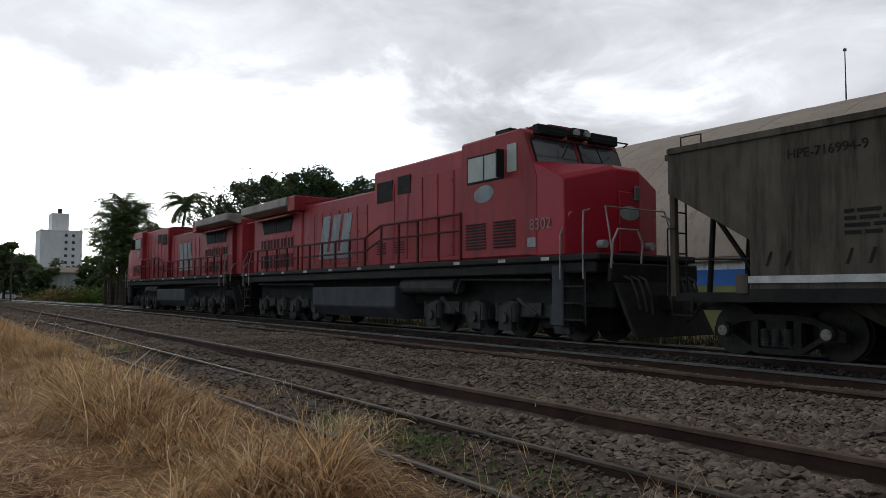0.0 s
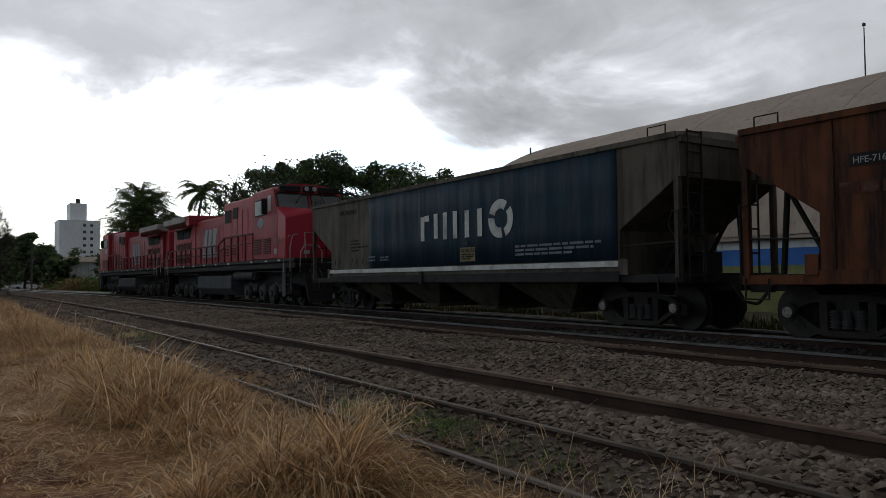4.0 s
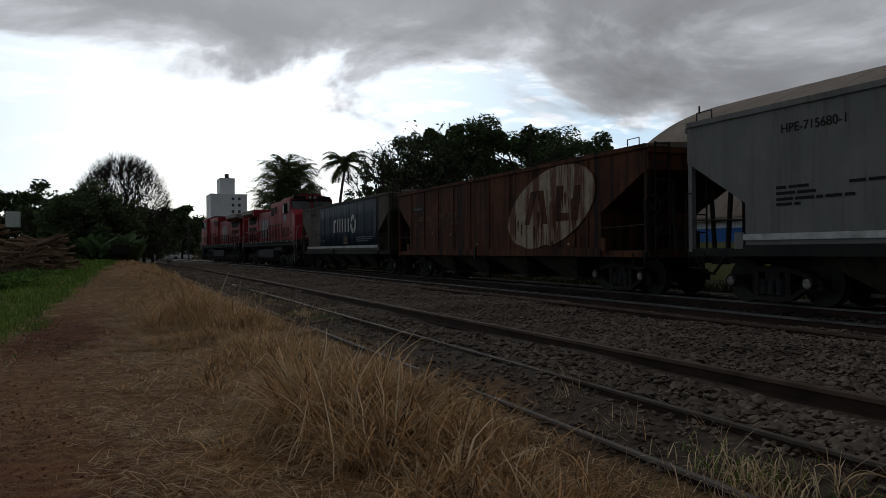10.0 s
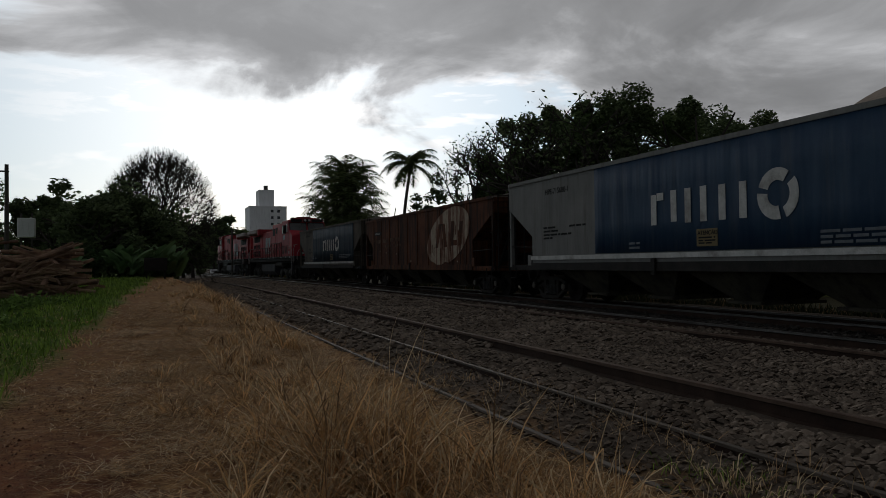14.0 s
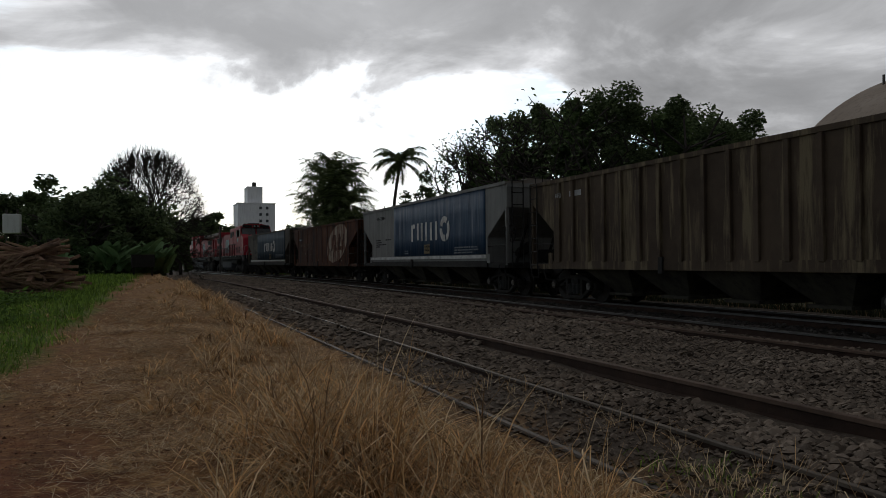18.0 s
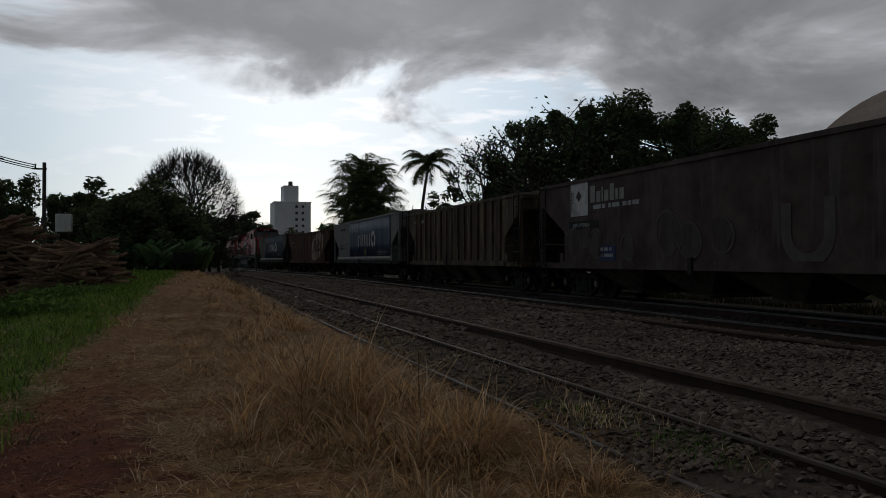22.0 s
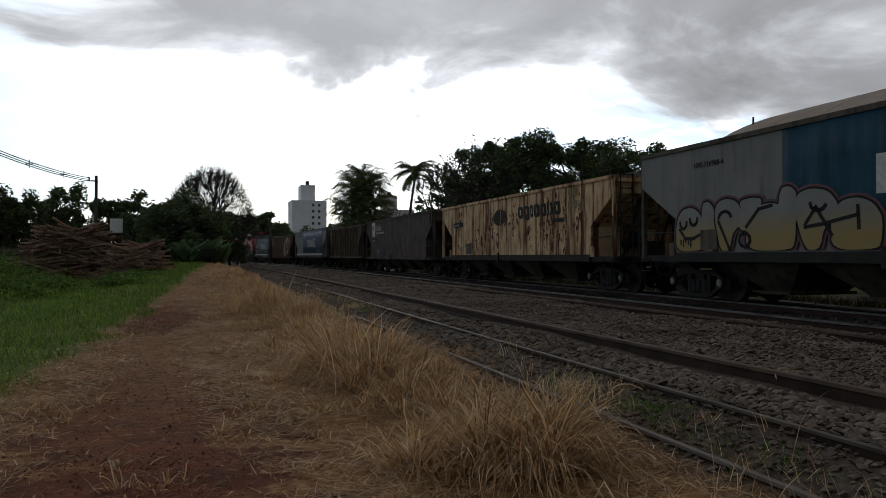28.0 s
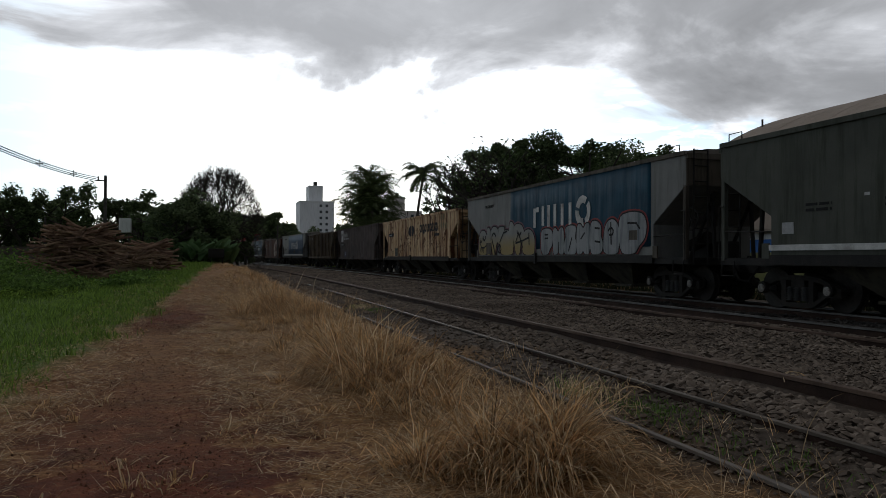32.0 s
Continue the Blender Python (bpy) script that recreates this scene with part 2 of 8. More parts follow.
M_GREYTXT = material("pale_grey_lettering", [(0.27, 0.27, 0.265), (0.36, 0.36, 0.35)], 5, 0.8)
M_BLACKTXT = material("black_lettering", [(0.010, 0.010, 0.010), (0.018, 0.017, 0.016)], 5, 0.8)


# Mesh helpers
def box(bm, c, s, turn=None):
    """A box of size s about the centre c."""
    m = Matrix.Translation(c) @ (turn.to_4x4() if turn else Matrix.Identity(4)) @ Matrix.Diagonal((*s, 1))
    return bmesh.ops.create_cube(bm, size=1, matrix=m)["verts"]


def prism(bm, outline, x0, x1):
    """A (y, z) outline carried from x0 to x1."""
    a = [bm.verts.new((x0, y, z)) for y, z in outline]
    b = [bm.verts.new((x1, y, z)) for y, z in outline]
    n = len(outline)
    bm.faces.new(a)
    bm.faces.new(b[::-1])
    for i in range(n):
        bm.faces.new((a[i], b[i], b[(i + 1) % n], a[(i + 1) % n]))
    bmesh.ops.recalc_face_normals(bm, faces=bm.faces)


def prism_y(bm, outline, y0, y1):
    """An (x, z) outline carried from y0 to y1."""
    a = [bm.verts.new((x, y0, z)) for x, z in outline]
    b = [bm.verts.new((x, y1, z)) for x, z in outline]
    n = len(outline)
    bm.faces.new(a)
    bm.faces.new(b[::-1])
    for i in range(n):
        bm.faces.new((a[i], b[i], b[(i + 1) % n], a[(i + 1) % n]))
    bmesh.ops.recalc_face_normals(bm, faces=bm.faces)


def rod(bm, p, q, r, seg=8, r2=None):
    """A round bar from p to q."""
    p, q = Vector(p), Vector(q)
    d = q - p
    m = Matrix.Translation((p + q) / 2) @ d.to_track_quat("Z", "Y").to_matrix().to_4x4()
    bmesh.ops.create_cone(bm, cap_ends=True, segments=seg, radius1=r, radius2=r if r2 is None else r2, depth=d.length, matrix=m)


def rail_path(bm, pts, r, seg=6):
    """One bent tube through the points."""
    pts = [Vector(p) for p in pts]
    rings = []
    for i, p in enumerate(pts):
        d = (pts[min(i + 1, len(pts) - 1)] - p).normalized() + (p - pts[max(i - 1, 0)]).normalized()
        q = d.normalized().to_track_quat("Z", "Y")
        rings.append([bm.verts.new(p + q @ Vector((r * math.cos(math.tau * k / seg), r * math.sin(math.tau * k / seg), 0))) for k in range(seg)])
    for u, v in zip(rings, rings[1:]):
        turn = min(range(seg), key=lambda n: sum((u[k].co - v[(k + n) % seg].co).length_squared for k in range(seg)))
        for k in range(seg):
            bm.faces.new((u[k], u[(k + 1) % seg], v[(k + 1 + turn) % seg], v[(k + turn) % seg]))
    bm.faces.new(rings[0][::-1])
    bm.faces.new(rings[-1])


def finish(name, bm, mats, smooth=False, bevel=0.0):
    if bevel:
        bmesh.ops.bevel(bm, geom=[e for e in bm.edges if e.is_manifold and e.calc_face_angle(0) > 0.6], offset=bevel, segments=1, affect="EDGES")
    me = bpy.data.meshes.new(name)
    bm.to_mesh(me)
    bm.free()
    for m in mats if isinstance(mats, (list, tuple)) else [mats]:
        me.materials.append(m)
    if smooth:
        me.polygons.foreach_set("use_smooth", [True] * len(me.polygons))
    return me


def part(name, bm, mats, parent, label="", smooth=False, bevel=0.0):
    """Links a bmesh as one mesh object under a thing or a part."""
    ob = new(name, finish(name, bm, mats, smooth, bevel))
    ob.parent = parent
    if label:
        tagged(ob, label)
    return ob


def thing(name, label, category, m=None, group="", kind="", data=None):
    ob = new(name, data)
    if m is not None:
        ob.matrix_basis = m
    return tagged(ob, label, category, group, kind)


def mesh_from(name, verts, faces, mats, smooth=False):
    me = bpy.data.meshes.new(name)
    me.from_pydata(verts, [], faces)
    for m in mats if isinstance(mats, (list, tuple)) else [mats]:
        me.materials.append(m)
    if smooth:
        me.polygons.foreach_set("use_smooth", [True] * len(me.polygons))
    return me


# The lie of the line: rails run straight ahead, then swing gently to one side
def bend(y):
    return -0.034 * (math.sqrt((y - 62) ** 2 + 144) + (y - 62))


def bend_turn(y):
    return math.degrees(math.atan(0.034 * ((y - 62) / math.sqrt((y - 62) ** 2 + 144) + 1)))


TRAIN_X = 11.95


def ground_z(x, y):
    """Height of the ground: a ballasted bed, a low shoulder, and a path beside it."""
    xs = x - bend(y)
    h = -0.14
    if xs < 4.6:
        k = min(1, max(0, (4.6 - xs) / 3.2))
        h -= 0.29 * k * k * (3 - 2 * k)
    if xs > 14.5:
        k = min(1, (xs - 14.5) / 3)
        h -= 0.35 * k
    if xs < -3.0:
        k = min(1, (-3.0 - xs) / 5)
        h += 0.12 * k
    if xs < 2.9 and y > 14:
        k = min(1, (y - 14) / 36)
        h += 0.24 * k * k * (3 - 2 * k) * min(1, (2.9 - xs) / 0.8)
    h += 0.045 * math.exp(-((xs - 3.45) / 0.55) ** 4)
    if -4.5 < xs < 2.8 and y > 12:
        k = min(1, (y - 12) / 43)
        h += 0.75 * k * k * (3 - 2 * k) * min(1, (2.8 - xs) / 1.6) * min(1, (xs + 4.5) / 2)
    near = max(0.0, 1 - max(0, abs(y - 15) - 30) / 40)
    return h + near * (0.035 * noise.noise((x * 0.9, y * 0.9, 3)) + 0.05 * noise.noise((x * 0.25, y * 0.25, 7)))


def ground_material():
    m = bpy.data.materials.new("ground_earth_grass_gravel")
    m.use_nodes = True
    t = m.node_tree
    L = t.links.new
    b = t.nodes["Principled BSDF"]
    co = t.nodes.new("ShaderNodeTexCoord")
    sep = t.nodes.new("ShaderNodeSeparateXYZ")
    L(co.outputs["Object"], sep.inputs[0])
    x, y, z = sep.outputs

    def noise_at(scale, detail=6.0, rough=0.6):
        n = node(t, "ShaderNodeTexNoise", Scale=scale, Detail=detail, Roughness=rough)
        L(co.outputs["Object"], n.inputs["Vector"])
        return n.outputs[0]
    wob = noise_at(0.55)
    mid = noise_at(2.2)
    fine = noise_at(28.0, 4.0)
    grit = noise_at(9.0, 5.0)
    crumb = noise_at(75.0, 3.0, 0.7)
    xw = math_node(t, "ADD", x, math_node(t, "MULTIPLY", math_node(t, "SUBTRACT", wob, 0.5), 2.4))
    straw = mix(t, ramp(t, grit, [(0.35, 0.0), (0.65, 1.0)]), rgb("7a5736"), rgb("b48c5c"))
    soil = mix(t, ramp(t, mid, [(0.35, 0.0), (0.65, 1.0)]), rgb("53291a"), rgb("7d4229"))
    green = mix(t, ramp(t, grit, [(0.35, 0.0), (0.65, 1.0)]), (0.07, 0.12, 0.016), (0.16, 0.24, 0.045))
    stone = mix(t, ramp(t, grit, [(0.35, 0.0), (0.65, 1.0)]), (0.06, 0.043, 0.032), (0.12, 0.094, 0.071))
    # bare red earth in the worn middle of the path, straw round it
    path = math_node(t, "ABSOLUTE", math_node(t, "ADD", math_node(t, "SUBTRACT", xw, -0.05), math_node(t, "MULTIPLY", math_node(t, "MINIMUM", y, 14.0), 0.06)))
    worn = ramp(t, math_node(t, "ADD", math_node(t, "MULTIPLY", path, 0.45), math_node(t, "MULTIPLY", math_node(t, "SUBTRACT", mid, 0.5), 1.9)),
                [(0.34, 1.0), (0.72, 0.0)])
    fade = ramp(t, math_node(t, "DIVIDE", y, 40.0), [(0.12, 1.0), (0.28, 0.3), (0.36, 0.35), (0.42, 1.0), (0.47, 0.9), (0.56, 0.25)])
    col = mix(t, math_node(t, "MULTIPLY", worn, fade), straw, soil)
    gx = math_node(t, "ADD", math_node(t, "ADD", math_node(t, "MULTIPLY", xw, 0.6), math_node(t, "MULTIPLY", x, 0.4)), math_node(t, "MULTIPLY", math_node(t, "MINIMUM", y, 60.0), -0.048))
    col = mix(t, ramp(t, math_node(t, "MULTIPLY", math_node(t, "ADD", gx, 2.25), -1.0), [(0.0, 0.0), (0.55, 1.0)]), col, green)
    bed = math_node(t, "SUBTRACT", math_node(t, "ADD", xw, math_node(t, "MULTIPLY", math_node(t, "MAXIMUM", math_node(t, "SUBTRACT", y, 55.0), 0.0), 0.06)), 2.55)
    col = mix(t, ramp(t, bed, [(0.0, 0.0), (0.7, 1.0)]), col, stone)
    # a darker lane centred on the running line, fading at its edges
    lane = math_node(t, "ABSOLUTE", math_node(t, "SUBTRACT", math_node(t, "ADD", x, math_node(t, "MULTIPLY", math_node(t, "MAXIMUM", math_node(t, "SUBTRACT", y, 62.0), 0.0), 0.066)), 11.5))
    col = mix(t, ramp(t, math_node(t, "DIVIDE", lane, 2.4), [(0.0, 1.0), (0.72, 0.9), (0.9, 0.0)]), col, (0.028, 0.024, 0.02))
    beyond = ramp(t, math_node(t, "MULTIPLY", math_node(t, "SUBTRACT", xw, 15.5), 1.0), [(0.0, 0.0), (1.0, 1.0)])
    col = mix(t, beyond, col, mix(t, mid, (0.05, 0.055, 0.025), (0.13, 0.105, 0.065)))
    sc = t.nodes.new("ShaderNodeVectorMath")
    sc.operation = "SCALE"
    L(col, sc.inputs[0])
    L(math_node(t, "ADD", math_node(t, "ADD", math_node(t, "MULTIPLY", fine, 1.1), math_node(t, "MULTIPLY", crumb, 0.8)), 0.02), sc.inputs["Scale"])
    L(sc.outputs[0], b.inputs["Base Color"])
    b.inputs["Roughness"].default_value = 0.95
    b.inputs["Specular IOR Level"].default_value = 0.2
    bn = t.nodes.new("ShaderNodeBump")
    bn.inputs["Strength"].default_value, bn.inputs["Distance"].default_value = 0.8, 0.03
    L(math_node(t, "ADD", math_node(t, "ADD", fine, grit), math_node(t, "MULTIPLY", crumb, 0.5)), bn.inputs["Height"])
    L(bn.outputs[0], b.inputs["Normal"])
    return m


def axis(lo, hi, fine_lo, fine_hi, step, grow=1.25):
    vals = list(np.arange(fine_lo, fine_hi + 1e-6, step))
    s = step
    while vals[-1] < hi:
        s *= grow
        vals.append(min(hi, vals[-1] + s))
    s = step
    while vals[0] > lo:
        s *= grow
        vals.insert(0, max(lo, vals[0] - s))
    return vals


def build_ground():
    xs, ys = axis(-2500, 2500, -9, 17, 0.3), axis(-2500, 2500, -4, 45, 0.35)
    verts = [(x, y, ground_z(x, y)) for y in ys for x in xs]
    n = len(xs)
    faces = [(j * n + i, j * n + i + 1, (j + 1) * n + i + 1, (j + 1) * n + i) for j in range(len(ys) - 1) for i in range(n - 1)]
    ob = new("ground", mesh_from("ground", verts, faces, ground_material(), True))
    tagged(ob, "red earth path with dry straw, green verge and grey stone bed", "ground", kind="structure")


build_ground()


def build_rail(name, x, z, y0, y1, label, head, height=0.14, k=1.0):
    """A flat-bottomed rail along the line."""
    sec = [(-0.06, 0), (0.06, 0), (0.06, 0.012), (0.012, 0.028), (0.010, 0.098), (0.034, 0.108), (0.034, 0.136), (0.026, 0.14), (-0.026, 0.14), (-0.034, 0.136), (-0.034, 0.108), (-0.010, 0.098), (-0.012, 0.028), (-0.06, 0.012)]
    ys = list(np.arange(y0, 30, 10)) + list(np.arange(30, y1 + 0.1, 4))
    verts, faces, n = [], [], len(sec)
    for y in ys:
        wob = 0.012 * noise.noise((y * 0.15, x, 0))
        for a, b in sec:
            verts.append((x + bend(y) + a * k + wob, y, z - height + b * height / 0.14 + 0.5 * wob))
    for j in range(len(ys) - 1):
        for i in range(n):
            faces.append((j * n + i, j * n + (i + 1) % n, (j + 1) * n + (i + 1) % n, (j + 1) * n + i))
    me = mesh_from(name, verts, faces, [M_RUST, head])
    for k, p in enumerate(me.polygons):
        if k % n in (6, 7, 8, 5, 9):
            p.material_index = 1
    ob = new(name, me)
    return tagged(ob, label, "rail", kind="structure")


RAILS = [(3.05, -0.22, "half-buried rusty rail in the dry grass", M_RAIL_DULL), (3.76, -0.09, "worn rail with a bright head in the siding", M_RAIL_WORN), (4.91, 0.0, "rusty unused rail on grey stones", M_RUST_HEAD),
         (8.55, -0.05, "dull brown rail at the edge of the running line", M_RUST_HEAD), (9.43, 0.0, "rail with a bright polished head on brown sleepers", M_RAIL_TOP), (11.42, 0.0, "main line rail under the train", M_RAIL_TOP), (12.48, 0.0, "main line rail under the train", M_RAIL_TOP)]
for rx, rz, rl, rm in RAILS:
    light = rx < 4
    build_rail("rail", rx, rz, -40, 88 if rx < 5 else 220, rl, rm, 0.10 if light else 0.16, 0.72 if light else 1.05)


M_CHUTE = material("grimy_chute_steel", [(0.034, 0.030, 0.021), (0.07, 0.061, 0.043)], 1.5, 0.85, 0, 0.15, stain=(0.016, 0.013, 0.011), stain_at=(0.48, 0.66), streak=True)


# The train. A vehicle stands with its middle at its own origin, rail height at zero, the far end towards +y, the near side at -x
HALF = 1.45


def wheelset(parent, y, r=0.42, gauge=1.06):
    bm = bmesh.new()
    rod(bm, (-gauge / 2 - 0.12, 0, 0), (gauge / 2 + 0.12, 0, 0), 0.07, 8)
    for s in (-1, 1):
        x = s * gauge / 2
        rod(bm, (x - 0.055, 0, 0), (x + 0.055, 0, 0), r, 28)
        rod(bm, (x - s * 0.055, 0, 0), (x - s * 0.085, 0, 0), r + 0.028, 28)
        rod(bm, (x + s * 0.05, 0, 0), (x + s * 0.085, 0, 0), 0.14, 12)
        for k in range(6):
            a = k * math.pi / 3
            rod(bm, (x + s * 0.058, 0.24 * math.cos(a), 0.24 * math.sin(a)), (x + s * 0.066, 0.24 * math.cos(a), 0.24 * math.sin(a)), 0.05, 8)
    ob = part("wheelset", bm, M_WHEEL, parent)
    ob.location = (0, y, r)
    WHEELS.append((ob, y, r))
    return ob


WHEELS = []


def freight_bogie(car, y):
    bm = bmesh.new()
    for s in (-1, 1):
        x0, x1 = s * 0.74, s * 0.88
        chords = ([(-1.1, 0.47), (-0.86, 0.55), (-0.6, 0.66), (-0.3, 0.7), (0.3, 0.7), (0.6, 0.66), (0.86, 0.55), (1.1, 0.47)], [(-1.1, 0.40), (-0.74, 0.38), (-0.44, 0.19), (-0.3, 0.16), (0.3, 0.16), (0.44, 0.19), (0.74, 0.38), (1.1, 0.40)])
        for line, w in zip(chords, (0.10, 0.09)):
            prism(bm, line + [(a, b - w) for a, b in reversed(line)], min(x0, x1), max(x0, x1))
        for k in (-1, 1):
            prism(bm, [(k * 0.3, 0.1), (k * 0.42, 0.12), (k * 0.42, 0.66), (k * 0.3, 0.66)], min(x0, x1) + 0.01, max(x0, x1) - 0.01)
        for k in (-1, 1):
            rod(bm, (x1, k * 0.87, 0.44), (x1 + s * 0.09, k * 0.87, 0.44), 0.12, 12)
    box(bm, (0, 0, 0.5), (1.7, 0.34, 0.26))
    box(bm, (0, 0, 0.69), (0.5, 0.5, 0.2))
    b = part("bogie", bm, M_BOGIE_BROWN, car, "cast steel bogie with coil springs")
    b.location = (0, y, 0)
    for s in (-1, 1):
        sp = bmesh.new()
        for k in (-0.19, 0, 0.19):
            for i in range(6):
                zc = 0.2 + 0.045 * i
                rod(sp, (s * 0.84, k, zc), (s * 0.84, k, zc + 0.022), 0.085, 10)
                rod(sp, (s * 0.84, k, zc + 0.022), (s * 0.84, k, zc + 0.045), 0.06, 8)
        part("coil_spring", sp, M_BOGIE, b)
    for k in (-0.87, 0.87):
        wheelset(b, k)
        for s in (-1, 1):
            cap = bmesh.new()
            rod(cap, (s * 0.97, k, 0.42), (s * 0.995, k, 0.42), 0.085, 14)
            for q in range(3):
                a = q * math.tau / 3 + 0.5
                rod(cap, (s * 0.99, k + 0.05 * math.cos(a), 0.42 + 0.05 * math.sin(a)), (s * 1.01, k + 0.05 * math.cos(a), 0.42 + 0.05 * math.sin(a)), 0.014, 6)
            part("axle_cap", cap, M_CAP, b, "rubbed steel axle end cap")
    return b


def ladder(parent, x, y, z0, z1, along="y", width=0.38, mat=None, rungs=0.33):
    bm = bmesh.new()
    for s in (-0.5, 0.5):
        a = (x, y + s * width, z0) if along == "y" else (x + s * width, y, z0)
        rod(bm, a, (a[0], a[1], z1), 0.02, 6)
    n = max(2, int((z1 - z0) / rungs))
    for i in range(n):
        z = z0 + 0.12 + i * (z1 - z0 - 0.15) / (n - 1)
        a = (x, y - width / 2, z) if along == "y" else (x - width / 2, y, z)
        b = (x, y + width / 2, z) if along == "y" else (x + width / 2, y, z)
        rod(bm, a, b, 0.014, 6)
    return part("ladder", bm, mat or M_STEEL_DARK, parent)


def brake_wheel(parent, x, y, z, mat):
    bm = bmesh.new()
    for i in range(18):
        a, b = i * math.pi / 9, (i + 1) * math.pi / 9
        rod(bm, (x, y + 0.27 * math.cos(a), z + 0.27 * math.sin(a)), (x, y + 0.27 * math.cos(b), z + 0.27 * math.sin(b)), 0.015, 5)
    for i in range(5):
        a = i * math.tau / 5
        rod(bm, (x, y, z), (x, y + 0.27 * math.cos(a), z + 0.27 * math.sin(a)), 0.012, 5)
    rod(bm, (x, y, z), (x + 0.12, y, z), 0.03, 8)
    return part("brake_wheel", bm, mat, parent)


def hopper_outline(yf, yr, lf, lr, top, sill, z_knee=2.72, z_low=1.86):
    return [(yf, top), (yf, z_knee), (lf, z_low), (lf, sill), (lr, sill), (lr, z_low), (yr, z_knee), (yr, top)]


def hopper(name, label, y_front, low_front, low_rear, y_rear, top, sill, m_side, m_end, m_roof, style):
    """A covered hopper wagon. The y values are those at the clip's start."""
    yc = (y_front + y_rear) / 2
    car = thing(name, label, "hopper wagon", group="wagons of the train")
    yf, yr, lf, lr = y_front - yc, y_rear - yc, low_front - yc, low_rear - yc
    zk, zl = style.get("knee", 2.72), style.get("low", 1.86)
    bm = bmesh.new()
    prism(bm, hopper_outline(yf, yr, lf, lr, top - 0.05, sill, zk, zl), -HALF, HALF)
    body = part("body", bm, m_side, car, bevel=0.012)
    # painted sheets proud of the side, ribs, top rail and sill
    for (a, b, z0, z1, mat, lab) in style.get("panels", ()):
        pb = bmesh.new()
        a, b = a - yc, b - yc
        waves = style.get("waves", 0)
        if waves:
            n = int(abs(b - a) / 0.16)
            vs = []
            for i in range(n + 1):
                yy = a + (b - a) * i / n
                d = 0.007 * math.sin(i * 0.9 + 1.4 * noise.noise((yy * 0.5, 1, yc))) + 0.005 * noise.noise((yy * 1.7, top, yc))
                vs.append([pb.verts.new((-HALF - 0.02 + d - (0.006 if z in (1, 2) else 0) * noise.noise((yy * 1.6, z * 0.6, yc)), yy, z0 + (z1 - z0) * z / 3)) for z in range(4)])
            for i in range(n):
                for k in range(3):
                    f = (vs[i][k], vs[i][k + 1], vs[i + 1][k + 1], vs[i + 1][k])
                    pb.faces.new(f)
            bmesh.ops.recalc_face_normals(pb, faces=pb.faces)
            bmesh.ops.solidify(pb, geom=pb.faces[:], thickness=0.012)
        else:
            box(pb, (-HALF - 0.004, (a + b) / 2, (z0 + z1) / 2), (0.012, abs(b - a), z1 - z0))
        part("side_sheet", pb, mat, car, lab, smooth=bool(waves))
    ribs = style.get("ribs", 0)
    if ribs:
        for i in range(ribs):
            yy = lf + (lr - lf) * (i + 0.5) / ribs
            w, d = style.get("rib_w", 0.09), style.get("rib_d", 0.05)
            for s in (-1, 1):
                rb = bmesh.new()
                box(rb, (s * (HALF + d / 2), yy, (sill + top) / 2 - 0.02), (d, w, top - sill - 0.22))
                part("side_rib", rb, style.get("rib_mat", m_side), car, bevel=0.008)
    for s in (-1, 1):
        tr_ = bmesh.new()
        box(tr_, (s * (HALF + 0.012), (yf + yr) / 2, top - 0.07), (0.07, yf - yr, 0.10))
        part("top_rail", tr_, style.get("rail_mat", m_end), car)
    for s in (-1, 1):
        sb = bmesh.new()
        box(sb, (s * (HALF - 0.03), (lf + lr) / 2, sill + 0.02), (0.14, lf - lr, 0.2))
        box(sb, (s * (HALF - 0.08), (yf + yr) / 2, sill - 0.02), (0.12, yf - yr + 0.1, 0.14))
        part("side_sill", sb, style.get("sill_mat", M_STEEL_DARK), car)
    sb = bmesh.new()
    box(sb, (0, (yf + yr) / 2, 0.86), (0.5, yf - yr + 0.7, 0.26))
    part("centre_sill", sb, M_STEEL_DARK, car)
    for k in (yf, yr):
        sb = bmesh.new()
        box(sb, (0, k, sill - 0.02), (2 * HALF - 0.3, 0.12, 0.16))
        part("end_sill", sb, style.get("sill_mat", M_STEEL_DARK), car)
    if style.get("stripe"):
        st = bmesh.new()
        box(st, (-HALF - 0.045, (lf + lr) / 2, sill + 0.26), (0.012, lf - lr, 0.11))
        part("sill_stripe", st, M_WHITE, car, "scuffed white stripe")
    # roof: a shallow arch with a hatch trough and footboards
    rf = bmesh.new()
    n = 8
    arch = [(-HALF - 0.03 + (2 * HALF + 0.06) * i / n, top - 0.03 + style.get("arch", 0.16) * math.sin(math.pi * i / n)) for i in range(n + 1)]
    prism_y(rf, arch + [(HALF + 0.03, top - 0.1), (-HALF - 0.03, top - 0.1)], yr - 0.03, yf + 0.03)
    part("roof", rf, m_roof, car)
    tb = bmesh.new()
    box(tb, (0, (yf + yr) / 2, top + style.get("arch", 0.16) + 0.03), (0.62, (yf - yr) * 0.9, 0.1))
    part("roof_hatch", tb, m_roof, car)
    for k, s in ((yf, -1), (yr, 1)):
        hb = bmesh.new()
        y0 = k + s * 0.25
        rail_path(hb, [(-HALF, y0, top - 0.02), (-HALF, y0, top + 0.14), (-HALF, y0 + s * 0.4, top + 0.14), (-HALF, y0 + s * 0.4, top - 0.02)], 0.014)
        part("grab_handle", hb, M_STEEL_DARK, car)
